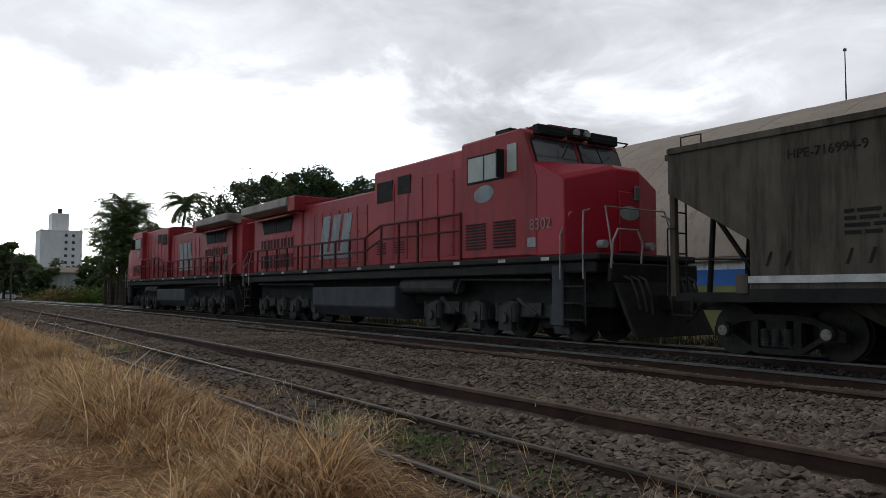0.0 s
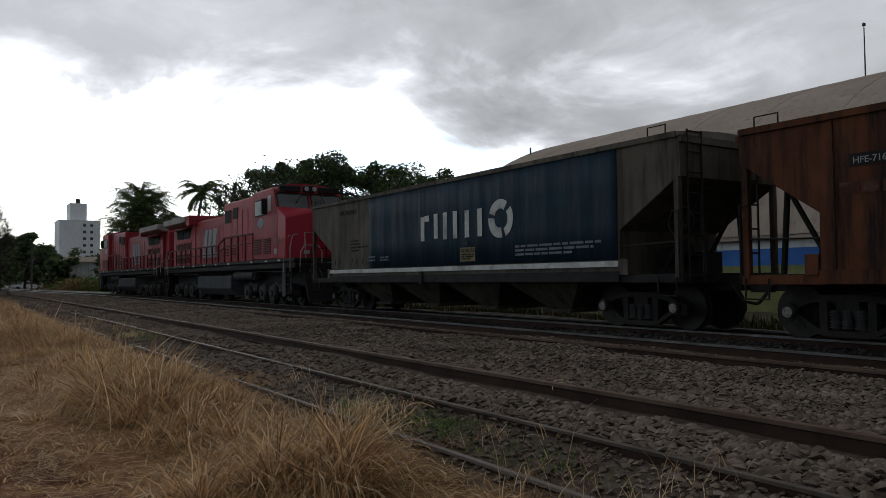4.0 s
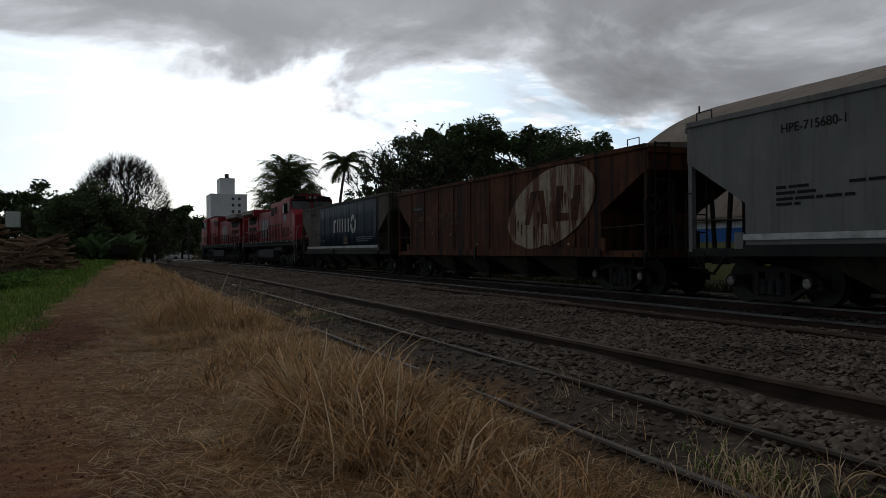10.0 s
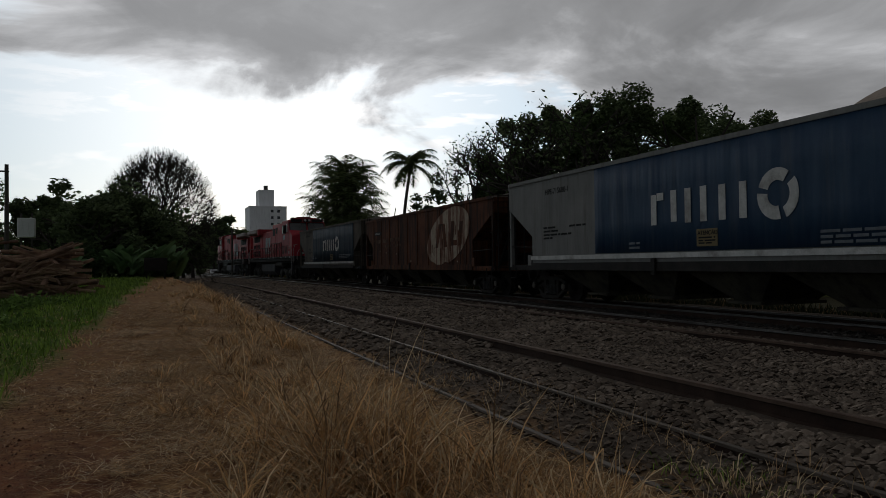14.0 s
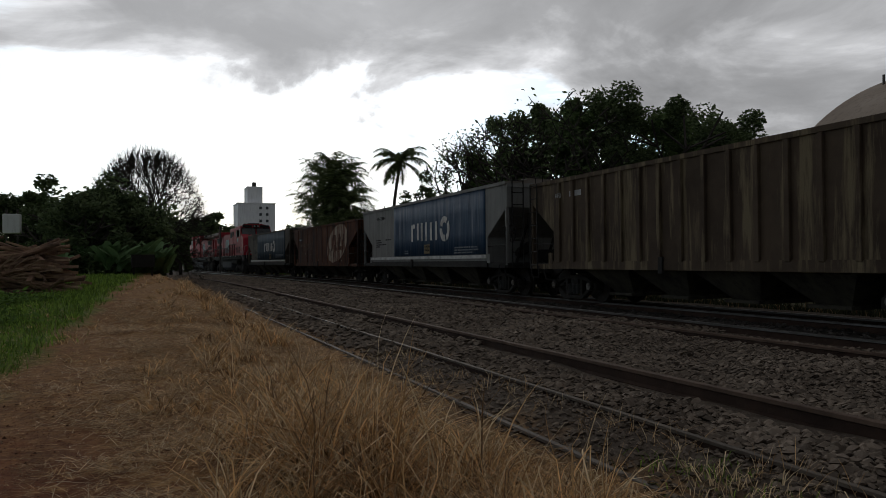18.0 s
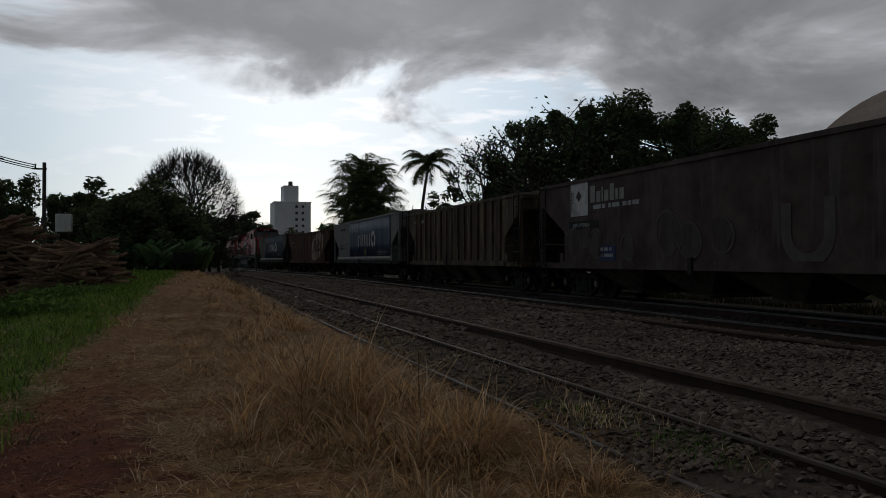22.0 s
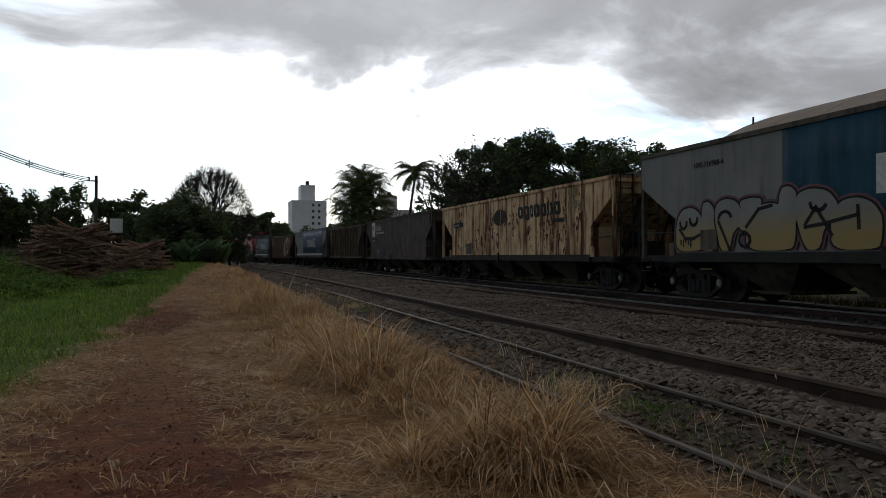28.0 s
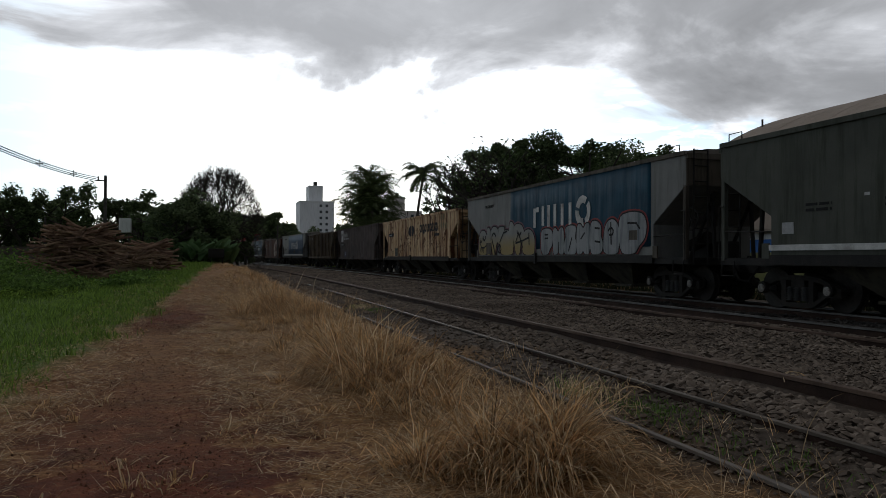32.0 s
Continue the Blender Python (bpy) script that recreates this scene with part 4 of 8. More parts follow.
def marks_wheat(car, yc, sill, top):
    flat(car, "crest_panel", [rect(-59.08 - yc, -58.15 - yc, 2.28, 3.2)], M_WHITE, "white company crest panel")
    flat(car, "crest_device", [[(-58.75 - yc, 2.82), (-58.6 - yc, 2.97), (-58.45 - yc, 2.82), (-58.6 - yc, 2.67)], rect(-58.24 - yc, -58.2 - yc, 2.42, 3.0)] +
         [[(-58.22 - yc, 2.62 + 0.09 * i), (-58.34 - yc, 2.70 + 0.09 * i), (-58.34 - yc, 2.66 + 0.09 * i)] for i in range(4)] +
         [[(-58.22 - yc, 2.62 + 0.09 * i), (-58.10 - yc, 2.70 + 0.09 * i), (-58.10 - yc, 2.66 + 0.09 * i)] for i in range(4)], M_DARKBROWN, x=-HALF - 0.017)
    p = -59.22
    for w, h in ((0.24, 0.44), (0.2, 0.28), (0.07, 0.38), (0.2, 0.28), (0.2, 0.42), (0.12, 0.28), (0.2, 0.28)):
        flat(car, "company_block", [rect(p - w - yc, p - yc, 2.6, 2.6 + h)], M_DULL_WHITE, "pale plain block", x=-HALF - 0.014)
        p -= w + 0.06
    bars(car, [(-59.35 - yc, 2.42, 0.6, 0.11), (-60.1 - yc, 2.42, 0.5, 0.11), (-60.75 - yc, 2.42, 0.7, 0.11)], M_GREYTXT, "faded_lettering")
    flat(car, "number_panel", [rect(-59.6 - yc, -58.05 - yc, 1.92, 2.14)], M_BLACKTXT)
    text(car, "wagon_number", "HFE-097745-4", -58.3 - yc, 1.97, 0.15, M_GREYTXT, x=-HALF - 0.018)
    flat(car, "blue_plate", [rect(-60.4 - yc, -59.6 - yc, 1.06, 1.46)], M_PLATE_BLUE)
    bars(car, [(-59.68 - yc, 1.32, 0.62, 0.08), (-59.68 - yc, 1.16, 0.62, 0.08)], M_GREYTXT)
    for i, (cy, cz, r) in enumerate(((-58.3, 1.55, 0.42), (-58.9, 1.75, 0.35), (-59.5, 1.5, 0.4), (-61.0, 1.4, 0.35), (-62.6, 1.7, 0.5), (-63.3, 1.5, 0.42), (-64.3, 1.6, 0.4))):
        a0 = 0.6 + i * 1.3
        flat(car, "faded_spray_blob", [[(cy - yc + r * 0.75 * math.cos(a) * (1 + 0.2 * math.sin(3 * a + i)), cz + r * math.sin(a) * (1 + 0.15 * math.cos(2 * a + i))) for a in [k * math.tau / 22 for k in range(22)]]], M_FAINT_DARK, "faint old sprayed form")
        flat(car, "faded_spray_outline", [[(q[0] + 0.12 * (q[1] - cz), q[1]) for q in p] for p in ring(cy - yc, cz, r, r - 0.05, 16, a0, a0 + 3.4 + (i % 3))], M_FAINT, x=-HALF - 0.017)
    flat(car, "faded_spray_letter", ring(-66.5 - yc, 1.55, 0.6, 0.36, 16, math.pi, math.tau) + [rect(-67.1 - yc, -66.86 - yc, 1.55, 2.15), rect(-66.14 - yc, -65.9 - yc, 1.55, 2.1)], M_FAINT)


def marks_cream(car, yc, sill, top):
    p, z = -81.86 - yc, 2.24
    flat(car, "company_oval", [oval(-80.1 - yc, 2.46, 0.62, 0.3, 24, -0.15)], M_BLACKTXT, "dark oval company mark")
    for w, tall in ((0.44, 0.42), (0.44, 0.5), (0.22, 0.42), (0.44, 0.42), (0.44, 0.42), (0.4, 0.42), (0.46, 0.42)):
        flat(car, "company_stroke", [[(a + 0.14 * (b - z), b) for a, b in block_oval(p - w / 2, z + 0.5 - tall / 2, w / 2, tall / 2)]], M_BLACKTXT)
        flat(car, "company_notch", [[(a + 0.14 * (b - z), b) for a, b in rect(p - w * 0.62, p - w * 0.38, z + 0.2, z + 0.38)]], M_CREAM, x=-HALF - 0.018)
        p -= w + 0.07
    bars(car, [(-84.55 - yc, 2.08, 0.9, 0.13)], M_BLACKTXT)
    flat(car, "company_dots", [oval(-86.0 - yc + dy, z + 0.2 + dz, 0.13, 0.15, 14) for dy, dz in ((-0.05, 0.5), (0.3, 0.5), (0.3, 0.12), (-0.05, 0.12), (-0.45, 0.12), (-0.4, 0.02))], M_OCHRE)
    flat(car, "number_panel", [rect(-76.0 - yc, -74.75 - yc, 2.26, 2.46)], M_BLACKTXT)
    text(car, "wagon_number", "HFE-718064-2", -74.85 - yc, 2.31, 0.12, M_GREYTXT, x=-HALF - 0.018)
    flat(car, "green_plate", [rect(-77.1 - yc, -76.4 - yc, 1.1, 1.55)], M_GREEN_GREY)
    bars(car, [(-75.6 - yc, 1.35, 0.5, 0.05), (-75.6 - yc, 1.25, 0.5, 0.05), (-76.5 - yc, 1.35, 0.5, 0.05)], M_OCHRE)
    rnd = random.Random(11)
    blots = []
    hearts = [(rnd.uniform(-86.4, -75.2) - yc, rnd.uniform(1.35, 2.9), rnd.uniform(0.12, 0.4)) for _ in range(34)]
    for i in range(400):
        hy, hz, wide = rnd.choice(hearts)
        y = min(-74.8 - yc, max(-86.6 - yc, hy + rnd.gauss(0, wide)))
        z0 = min(3.05, max(1.2, hz + rnd.gauss(0, 0.3)))
        w = rnd.uniform(0.012, 0.04) * (1.9 if rnd.random() < 0.14 else 1)
        run = w * rnd.uniform(0.8, 1.8) + (rnd.uniform(0.08, 0.4) if rnd.random() < 0.16 else 0)
        ring = []
        for k in range(11):
            a = k * 2 * math.pi / 11
            r = w * rnd.uniform(0.6, 1.3)
            deep = run * rnd.uniform(0.5, 1.0) * abs(math.sin(a)) ** 3 if math.sin(a) < 0 else 0.0
            ring.append((y + r * math.cos(a), z0 + r * 1.2 * math.sin(a) - deep))
        blots.append(ring)
    for q in blots:
        flat(car, "rust_run", [q], M_RUST_RUN, x=-HALF - 0.008, depth=0.003)


FORM_DOME = [(0, 0), (0, 0.55), (0.08, 0.82), (0.28, 0.98), (0.6, 1.0), (0.86, 0.86), (1, 0.6), (0.97, 0.2), (0.9, 0)]
FORM_LEG = [(0.3, 0), (0.05, 0.75), (0.16, 0.96), (0.45, 1.02), (0.8, 0.95), (1, 0.72), (0.96, 0.5), (0.7, 0.36), (0.62, 0)]
FORM_GATE = [(0, 0), (0.02, 1), (0.3, 1.04), (0.5, 0.84), (0.7, 1.05), (1, 1), (0.96, 0), (0.66, -0.03), (0.5, 0.14), (0.34, 0)]
FORM_SLANT = [(0.06, 0), (0, 0.4), (0.16, 0.62), (0.04, 0.96), (0.5, 1.04), (0.94, 0.98), (0.84, 0.62), (1, 0.36), (0.94, 0), (0.5, -0.03)]
FORM_BULGE = [(0, 0), (0.04, 1), (0.55, 1.04), (0.92, 0.86), (0.84, 0.56), (1, 0.36), (0.92, 0.08), (0.55, -0.02)]
FORM_FLAG = [(0.06, 0), (0, 0.96), (0.45, 1.05), (0.88, 0.98), (1, 0.68), (0.92, 0.36), (0.72, 0.2), (0.6, 0)]


def grown(shape, d):
    """The outline moved outwards by about d."""
    n, out = len(shape), []
    area = sum(shape[i][0] * shape[(i + 1) % n][1] - shape[(i + 1) % n][0] * shape[i][1] for i in range(n))
    k = 1 if area > 0 else -1
    for i in range(n):
        (ax, ay), (bx, by), (cx, cy) = shape[i - 1], shape[i], shape[(i + 1) % n]
        e, f = Vector((bx - ax, by - ay)).normalized(), Vector((cx - bx, cy - by)).normalized()
        m = Vector((e.y + f.y, -e.x - f.x)) * k
        m = m / max(0.7, m.length_squared) * 2 if m.length > 1e-6 else m
        out.append((bx + m.x * d, by + m.y * d))
    return out


def brush(pts, w):
    """A painted line of width w through the points, as a row of quads."""
    out = []
    for (ay, az), (by, bz) in zip(pts, pts[1:]):
        d = Vector((by - ay, bz - az)).normalized() * w / 2
        out.append([(ay - d.x - d.y, az - d.y + d.x), (by + d.x - d.y, bz + d.y + d.x), (by + d.x + d.y, bz + d.y - d.x), (ay - d.x + d.y, az - d.y - d.x)])
    return out


def sprayed(car, yc, forms, halo, fill, floor_z, o, label):
    """Bulging sprayed forms: (form, left end, width, foot, height), each over its halo and black outline."""
    made = []
    for i, (form, y, w, z, h) in enumerate(forms):
        tilt = 0.06 * math.sin(i * 2.1)
        q = [(y - yc - u * w + tilt * v * h, z + v * h) for u, v in form]
        for _ in range(2):
            q = [(a[0] + (b[0] - a[0]) * k, a[1] + (b[1] - a[1]) * k) for a, b in zip(q, q[1:] + q[:1]) for k in (0.22, 0.78)]
        made.append(q)
    for q in made:
        flat(car, "spray_halo", [[(a, max(b, floor_z)) for a, b in grown(q, 0.085)]], halo, x=o)
    for q in made:
        flat(car, "spray_outline", [[(a, max(b, floor_z)) for a, b in grown(q, 0.042)]], M_BLACKTXT, x=o - 0.005)
    for i, q in enumerate(made):
        flat(car, "spray_form", [[(a, max(b, floor_z)) for a, b in q]], fill, label, x=o - 0.009 - 0.001 * (i % 2))


def marks_spray(car, yc, sill, top):
    wave_logo(car, -96.45 - yc, 2.04, 0.70, M_WHITE)
    text(car, "wagon_number", "HPE-716988-4", -91.66 - yc, 2.98, 0.17, M_BLACKTXT)
    o = -HALF - 0.038
    z0 = 1.13
    # pale forms that turn yellow towards the foot, along the front half
    sprayed(car, yc, [(FORM_DOME, -91.05, 1.0, z0, 0.98), (FORM_BULGE, -92.0, 0.5, z0, 1.04), (FORM_LEG, -92.3, 0.95, z0, 1.08), (FORM_SLANT, -93.15, 0.75, z0 + 0.42, 0.62), (FORM_DOME, -93.4, 1.35, z0, 0.92), (FORM_BULGE, -94.25, 0.5, z0 + 0.4, 0.78), (FORM_LEG, -94.6, 1.1, z0, 1.1), (FORM_DOME, -95.55, 1.05, z0, 0.88)],
            M_PINK_SPRAY, M_FADE_SPRAY, z0, o, "sprayed form fading from pale grey to yellow")
    p = lambda *q: [(a - yc, b) for a, b in q]
    strokes = [p(*[(-91.33 + 0.12 * math.cos(a), 1.78 + 0.14 * math.sin(a)) for a in np.linspace(math.pi, math.tau, 7)]), p(*[(-91.7 + 0.13 * math.cos(a), 1.85 + 0.14 * math.sin(a)) for a in np.linspace(math.pi, math.tau, 7)]),
               p((-91.2, 1.62), (-91.4, 1.42), (-91.7, 1.42), (-92.0, 1.52)), p(*[(-92.75 + 0.2 * math.cos(a), 1.8 + 0.16 * math.sin(a)) for a in np.linspace(0.2, 2.8, 7)]),
               p((-92.55, 1.75), (-92.9, 1.16)), p((-93.4, 1.62), (-93.75, 1.95), (-94.1, 2.0)), p((-94.95, 1.6), (-95.2, 1.9), (-95.55, 1.4)), p((-94.95, 1.55), (-95.4, 1.6), (-96.1, 1.72)),
               p(*[(-95.25 + 0.18 * math.cos(a), 1.98 + 0.14 * math.sin(a)) for a in np.linspace(3.6, 6.2, 7)]), p((-96.1, 1.86), (-96.12, 1.5)), p(*[(-93.35 + 0.16 * math.cos(a), 1.35 + 0.14 * math.sin(a)) for a in np.linspace(0, 6.0, 10)])]
    for q in strokes:
        flat(car, "spray_stroke", brush(q, 0.065), M_BLACKTXT, x=o - 0.018)
    flat(car, "spray_drip", [rect(-91.62 + 0.09 * i - yc, -91.58 + 0.09 * i - yc, 1.22 + 0.05 * (i % 3), 1.4) for i in range(5)], M_BLACKTXT, x=o - 0.018)
    flat(car, "grey_plate", [rect(-92.5 - yc, -91.95 - yc, 1.16, 1.6)], M_GREY_DIRTY, x=o - 0.02)
    # silver forms with a red haze behind
    sprayed(car, yc, [(FORM_FLAG, -97.05, 0.95, z0, 0.82), (FORM_GATE, -98.0, 0.8, z0, 0.82), (FORM_SLANT, -98.75, 0.85, z0, 0.86), (FORM_GATE, -99.6, 0.85, z0, 0.88), (FORM_BULGE, -100.45, 0.75, z0, 0.93), (FORM_DOME, -101.2, 0.85, z0, 0.96), (FORM_FLAG, -102.0, 1.4, z0, 1.06)],
            M_RED_SPRAY, M_SILVER_SPRAY, z0, o, "silver sprayed form with a black outline")
    marks = [p((-97.4, 1.78), (-97.62, 1.78)), p((-97.4, 1.66), (-97.6, 1.66)), p(*[(-101.62 + 0.13 * math.cos(a), 1.75 + 0.1 * math.sin(a)) for a in np.linspace(0.4, 5.2, 9)]), p((-101.62, 1.98), (-101.64, 1.42)), p((-100.75, 1.88), (-100.98, 1.86)), p((-100.75, 1.5), (-101.0, 1.48)),
             p((-98.4, 1.2), (-98.42, 1.5)), p((-99.1, 1.25), (-99.3, 1.62)), p((-102.5, 1.95), (-102.9, 1.93), (-103.05, 1.8)), p((-99.9, 1.6), (-100.1, 1.75))]
    for q in marks:
        flat(car, "spray_stroke", brush(q, 0.055), M_BLACKTXT, x=o - 0.014)
    flat(car, "grey_patch", [rect(-102.95 - yc, -102.55 - yc, 1.5, 1.75)], M_GREY_DIRTY, x=o - 0.012)


def marks_mossy(car, yc, sill, top):
    bars(car, [(-108.6 - yc, 2.0, 0.6, 0.05), (-108.6 - yc, 1.9, 0.6, 0.05), (-110.3 - yc, 2.0, 0.8, 0.05), (-110.3 - yc, 1.9, 0.8, 0.05)], M_BLACKTXT)
    flat(car, "inspection_plate", [rect(-108.3 - yc, -108.0 - yc, 1.5, 1.72)], M_GREYTXT)
    flat(car, "paint_chip", [rect(-110.0 - yc, -109.9 - yc, 2.1, 2.15), rect(-110.9 - yc, -110.8 - yc, 1.75, 1.8)], M_WHITE)


HP = dict(stripe=True, waves=1, arch=0.10)
hopper("hopper_wagon", "grey hopper wagon with navy side sheets and a white mark", 8.26, 6.77, -5.84, -7.21, 3.53, 0.98, M_GREY_DIRTY, M_GREY_DIRTY, M_ROOF_DUST,
       dict(HP, panels=[(4.1, -5.8, 1.32, 3.44, M_NAVY, "weathered navy side sheet")], marks=marks_navy))
hopper("hopper_wagon", "rust-brown hopper wagon with a peeling pale oval mark", -8.44, -9.69, -22.11, -23.78, 3.33, 0.95, M_BROWN, M_BROWN, M_ROOF_DUST, dict(arch=0.10, knee=2.75, low=1.9, marks=marks_brown, sill_mat=M_BROWN))
hopper("hopper_wagon", "pale grey hopper wagon with blue side sheets and a white mark", -25.04, -26.49, -39.23, -40.57, 3.55, 0.98, M_GREY_PALE, M_GREY_PALE, M_ROOF_DUST,
       dict(HP, panels=[(-29.84, -39.1, 1.32, 3.46, M_BLUE, "faded blue side sheet")], marks=marks_light))
hopper("hopper_wagon", "dusty brown hopper wagon with upright ribs", -42.15, -43.37, -53.62, -54.82, 3.28, 0.96, M_TAUPE, M_TAUPE, M_ROOF_DUST, dict(ribs=15, rib_w=0.11, rib_d=0.07, ladders=True, arch=0.08, marks=marks_ribbed, stripe=False, sill_mat=M_TAUPE))
hopper("hopper_wagon", "dark maroon hopper wagon with a white wheat crest", -56.27, -57.75, -70.35, -71.7, 3.30, 0.93, M_DARKBROWN, M_DARKBROWN, M_ROOF_DUST, dict(ladders=True, arch=0.09, marks=marks_wheat, sill_mat=M_DARKBROWN))
hopper("hopper_wagon", "cream hopper wagon streaked with rust, dark lettering marks", -73.1, -74.5, -86.93, -88.2, 3.24, 0.95, M_CREAM, M_CREAM, M_ROOF_DUST, dict(ribs=12, rib_w=0.03, rib_d=0.02, arch=0.09, marks=marks_cream, sill_mat=M_BOGIE_BROWN))
hopper("hopper_wagon", "grey and blue hopper wagon covered in sprayed bubble forms", -89.54, -90.98, -103.6, -104.93, 3.55, 0.98, M_GREY_PALE, M_GREY_DIRTY, M_ROOF_DUST,
       dict(HP, stripe=False, panels=[(-94.36, -103.5, 1.32, 3.46, M_BLUE_DEEP, "deep blue side sheet")], marks=marks_spray))
hopper("hopper_wagon", "mossy grey hopper wagon with a pale sill stripe", -106.2, -107.69, -119.7, -121.1, 3.52, 0.98, M_GREEN_GREY, M_GREEN_GREY, M_ROOF_DUST, dict(HP, waves=0, marks=marks_mossy))


def loco_bogie(parent, y):
    bm = bmesh.new()
    for s in (-1, 1):
        x0, x1 = s * 0.78, s * 0.94
        out = [(-1.35, 0.72), (-1.35, 0.42), (-1.2, 0.3), (-0.62, 0.3), (-0.5, 0.5), (0.5, 0.5), (0.62, 0.3), (1.2, 0.3), (1.35, 0.42), (1.35, 0.72), (0.9, 0.86), (0.5, 0.78), (-0.5, 0.78), (-0.9, 0.86)]
        prism(bm, out, min(x0, x1), max(x0, x1))
        for k in (-0.92, 0.92):
            box(bm, (x1 + s * 0.06, k, 0.46), (0.14, 0.46, 0.56))
            box(bm, (x1 + s * 0.02, k, 0.72), (0.1, 0.8, 0.14))
            rod(bm, (x1 + s * 0.12, k, 0.46), (x1 + s * 0.2, k, 0.46), 0.13, 12)
            rod(bm, (x1 + s * 0.05, k - 0.3, 0.38), (x1 + s * 0.05, k - 0.3, 0.8), 0.09, 10)
            rod(bm, (x1 + s * 0.05, k + 0.3, 0.38), (x1 + s * 0.05, k + 0.3, 0.8), 0.09, 10)
        rod(bm, (x1 + s * 0.08, -0.12, 0.55), (x1 + s * 0.08, 0.5, 0.9), 0.06, 8)
        box(bm, (x1 + s * 0.04, 0.0, 0.68), (0.1, 0.5, 0.26))
    box(bm, (0, 0, 0.62), (1.6, 1.0, 0.3))
    box(bm, (0, 0, 0.5), (0.9, 2.4, 0.5))
    b = part("bogie", bm, M_BOGIE, parent, "dusty grey motor bogie")
    b.location = (0, y, 0)
    for k in (-0.92, 0.92):
        wheelset(b, k, 0.46)
    return b


def locomotive(name, label, y_cab, y_tail, s, number):
    """A road locomotive; s = +1 with its cab to the far end, -1 with the cab towards the wagons."""
    yc = (y_cab + y_tail) / 2
    car = thing(name, label, "locomotive", group="locomotives of the train")
    half = abs(y_cab - y_tail) / 2

    def Y(u):
        """u: metres from the cab end towards the tail."""
        return s * (half - u)
    L = 2 * half

    def block(nm, u0, u1, z0, z1, hw, mat, lab="", bevel=0.03, parent=None):
        bm = bmesh.new()
        box(bm, (0, (Y(u0) + Y(u1)) / 2, (z0 + z1) / 2), (2 * hw, abs(u1 - u0), z1 - z0))
        return part(nm, bm, mat, parent or car, lab, bevel=bevel)
    block("underframe", 0.55, L - 0.45, 1.42, 1.66, 1.38, M_STEEL_DARK)
    block("walkway", 0.4, L - 0.3, 1.66, 1.8, 1.46, M_STEEL_DARK)
    block("underframe_equipment", 0.7, L - 0.7, 0.72, 1.45, 0.72, M_STEEL_DARK)
    # hood in sections
    block("inverter_cabinet", 4.85, 9.6, 1.8, 4.56, 1.16, M_RED, bevel=0.05)
    block("engine_hood", 9.6, 15.0, 1.8, 4.08, 0.98, M_RED, bevel=0.05)
    block("radiator_cabin", 15.0, 19.4, 1.8, 3.95, 1.02, M_RED, bevel=0.03)
    wing = bmesh.new()
    prism_y(wing, [(-1.48, 4.12), (-1.05, 4.0), (1.05, 4.0), (1.48, 4.12), (1.48, 4.42), (-1.48, 4.42)], min(Y(15.4), Y(20.0)), max(Y(15.4), Y(20.0)))
    part("radiator_wing", wing, M_ROOFGREY, car, "sooty pale overhanging radiator box", bevel=0.02)
    block("radiator_fascia", 14.8, 15.42, 3.9, 4.44, 1.4, M_RED)
    tail = bmesh.new()
    box(tail, (0, Y(19.75), 3.0), (1.7, 0.75, 2.4))
    part("tail_hood", tail, M_RED, car, bevel=0.04)
    # leaning screens under an awning, and slotted doors below
    for sx in (-1, 1):
        aw = bmesh.new()
        prism_y(aw, [(sx * 1.0, 3.92), (sx * 1.4, 3.8), (sx * 1.4, 3.77), (sx * 1.0, 3.88)], min(Y(15.5), Y(19.4)), max(Y(15.5), Y(19.4)))
        bmesh.ops.recalc_face_normals(aw, faces=aw.faces)
        part("awning", aw, M_RED, car)
        for u0, u1 in ((15.75, 17.2), (17.3, 18.75)):
            g = bmesh.new()
            lean = 0.22 if u0 < 17 else -0.22
            vs = [g.verts.new((sx * 1.028, Y(u), z)) for u, z in ((u0 + max(0, lean), 3.28), (u1 + min(0, lean), 3.28), (u1, 3.82), (u0, 3.82))]
            bmesh.ops.extrude_face_region(g, geom=[g.faces.new(vs)])
            for v in vs:
                v.co.x += sx * 0.02
            bmesh.ops.recalc_face_normals(g, faces=g.faces)
            part("radiator_screen", g, M_GRILLE, car, "dark mesh screen")
        for u in (15.95, 16.6, 17.25, 17.9, 18.55):
            d = bmesh.new()
            box(d, (sx * 1.025, Y(u), 2.5), (0.03, 0.56, 1.3))
            door = part("slotted_door", d, M_RED, car, bevel=0.01)
            for k in (-0.14, 0.14):
                for z, tall in ((2.84, 0.4), (2.2, 0.5)):
                    d = bmesh.new()
                    box(d, (sx * 1.042, Y(u) + k, z), (0.02, 0.17, tall))
                    part("slot", d, M_GRILLE, door)
        for u in (8.1, 9.1):
            d = bmesh.new()
            for i in range(5):
                box(d, (sx * 1.185, Y(u), 2.14 + 0.07 * i), (0.02, 0.5, 0.03))
            part("hood_louvre", d, M_GRILLE, car)
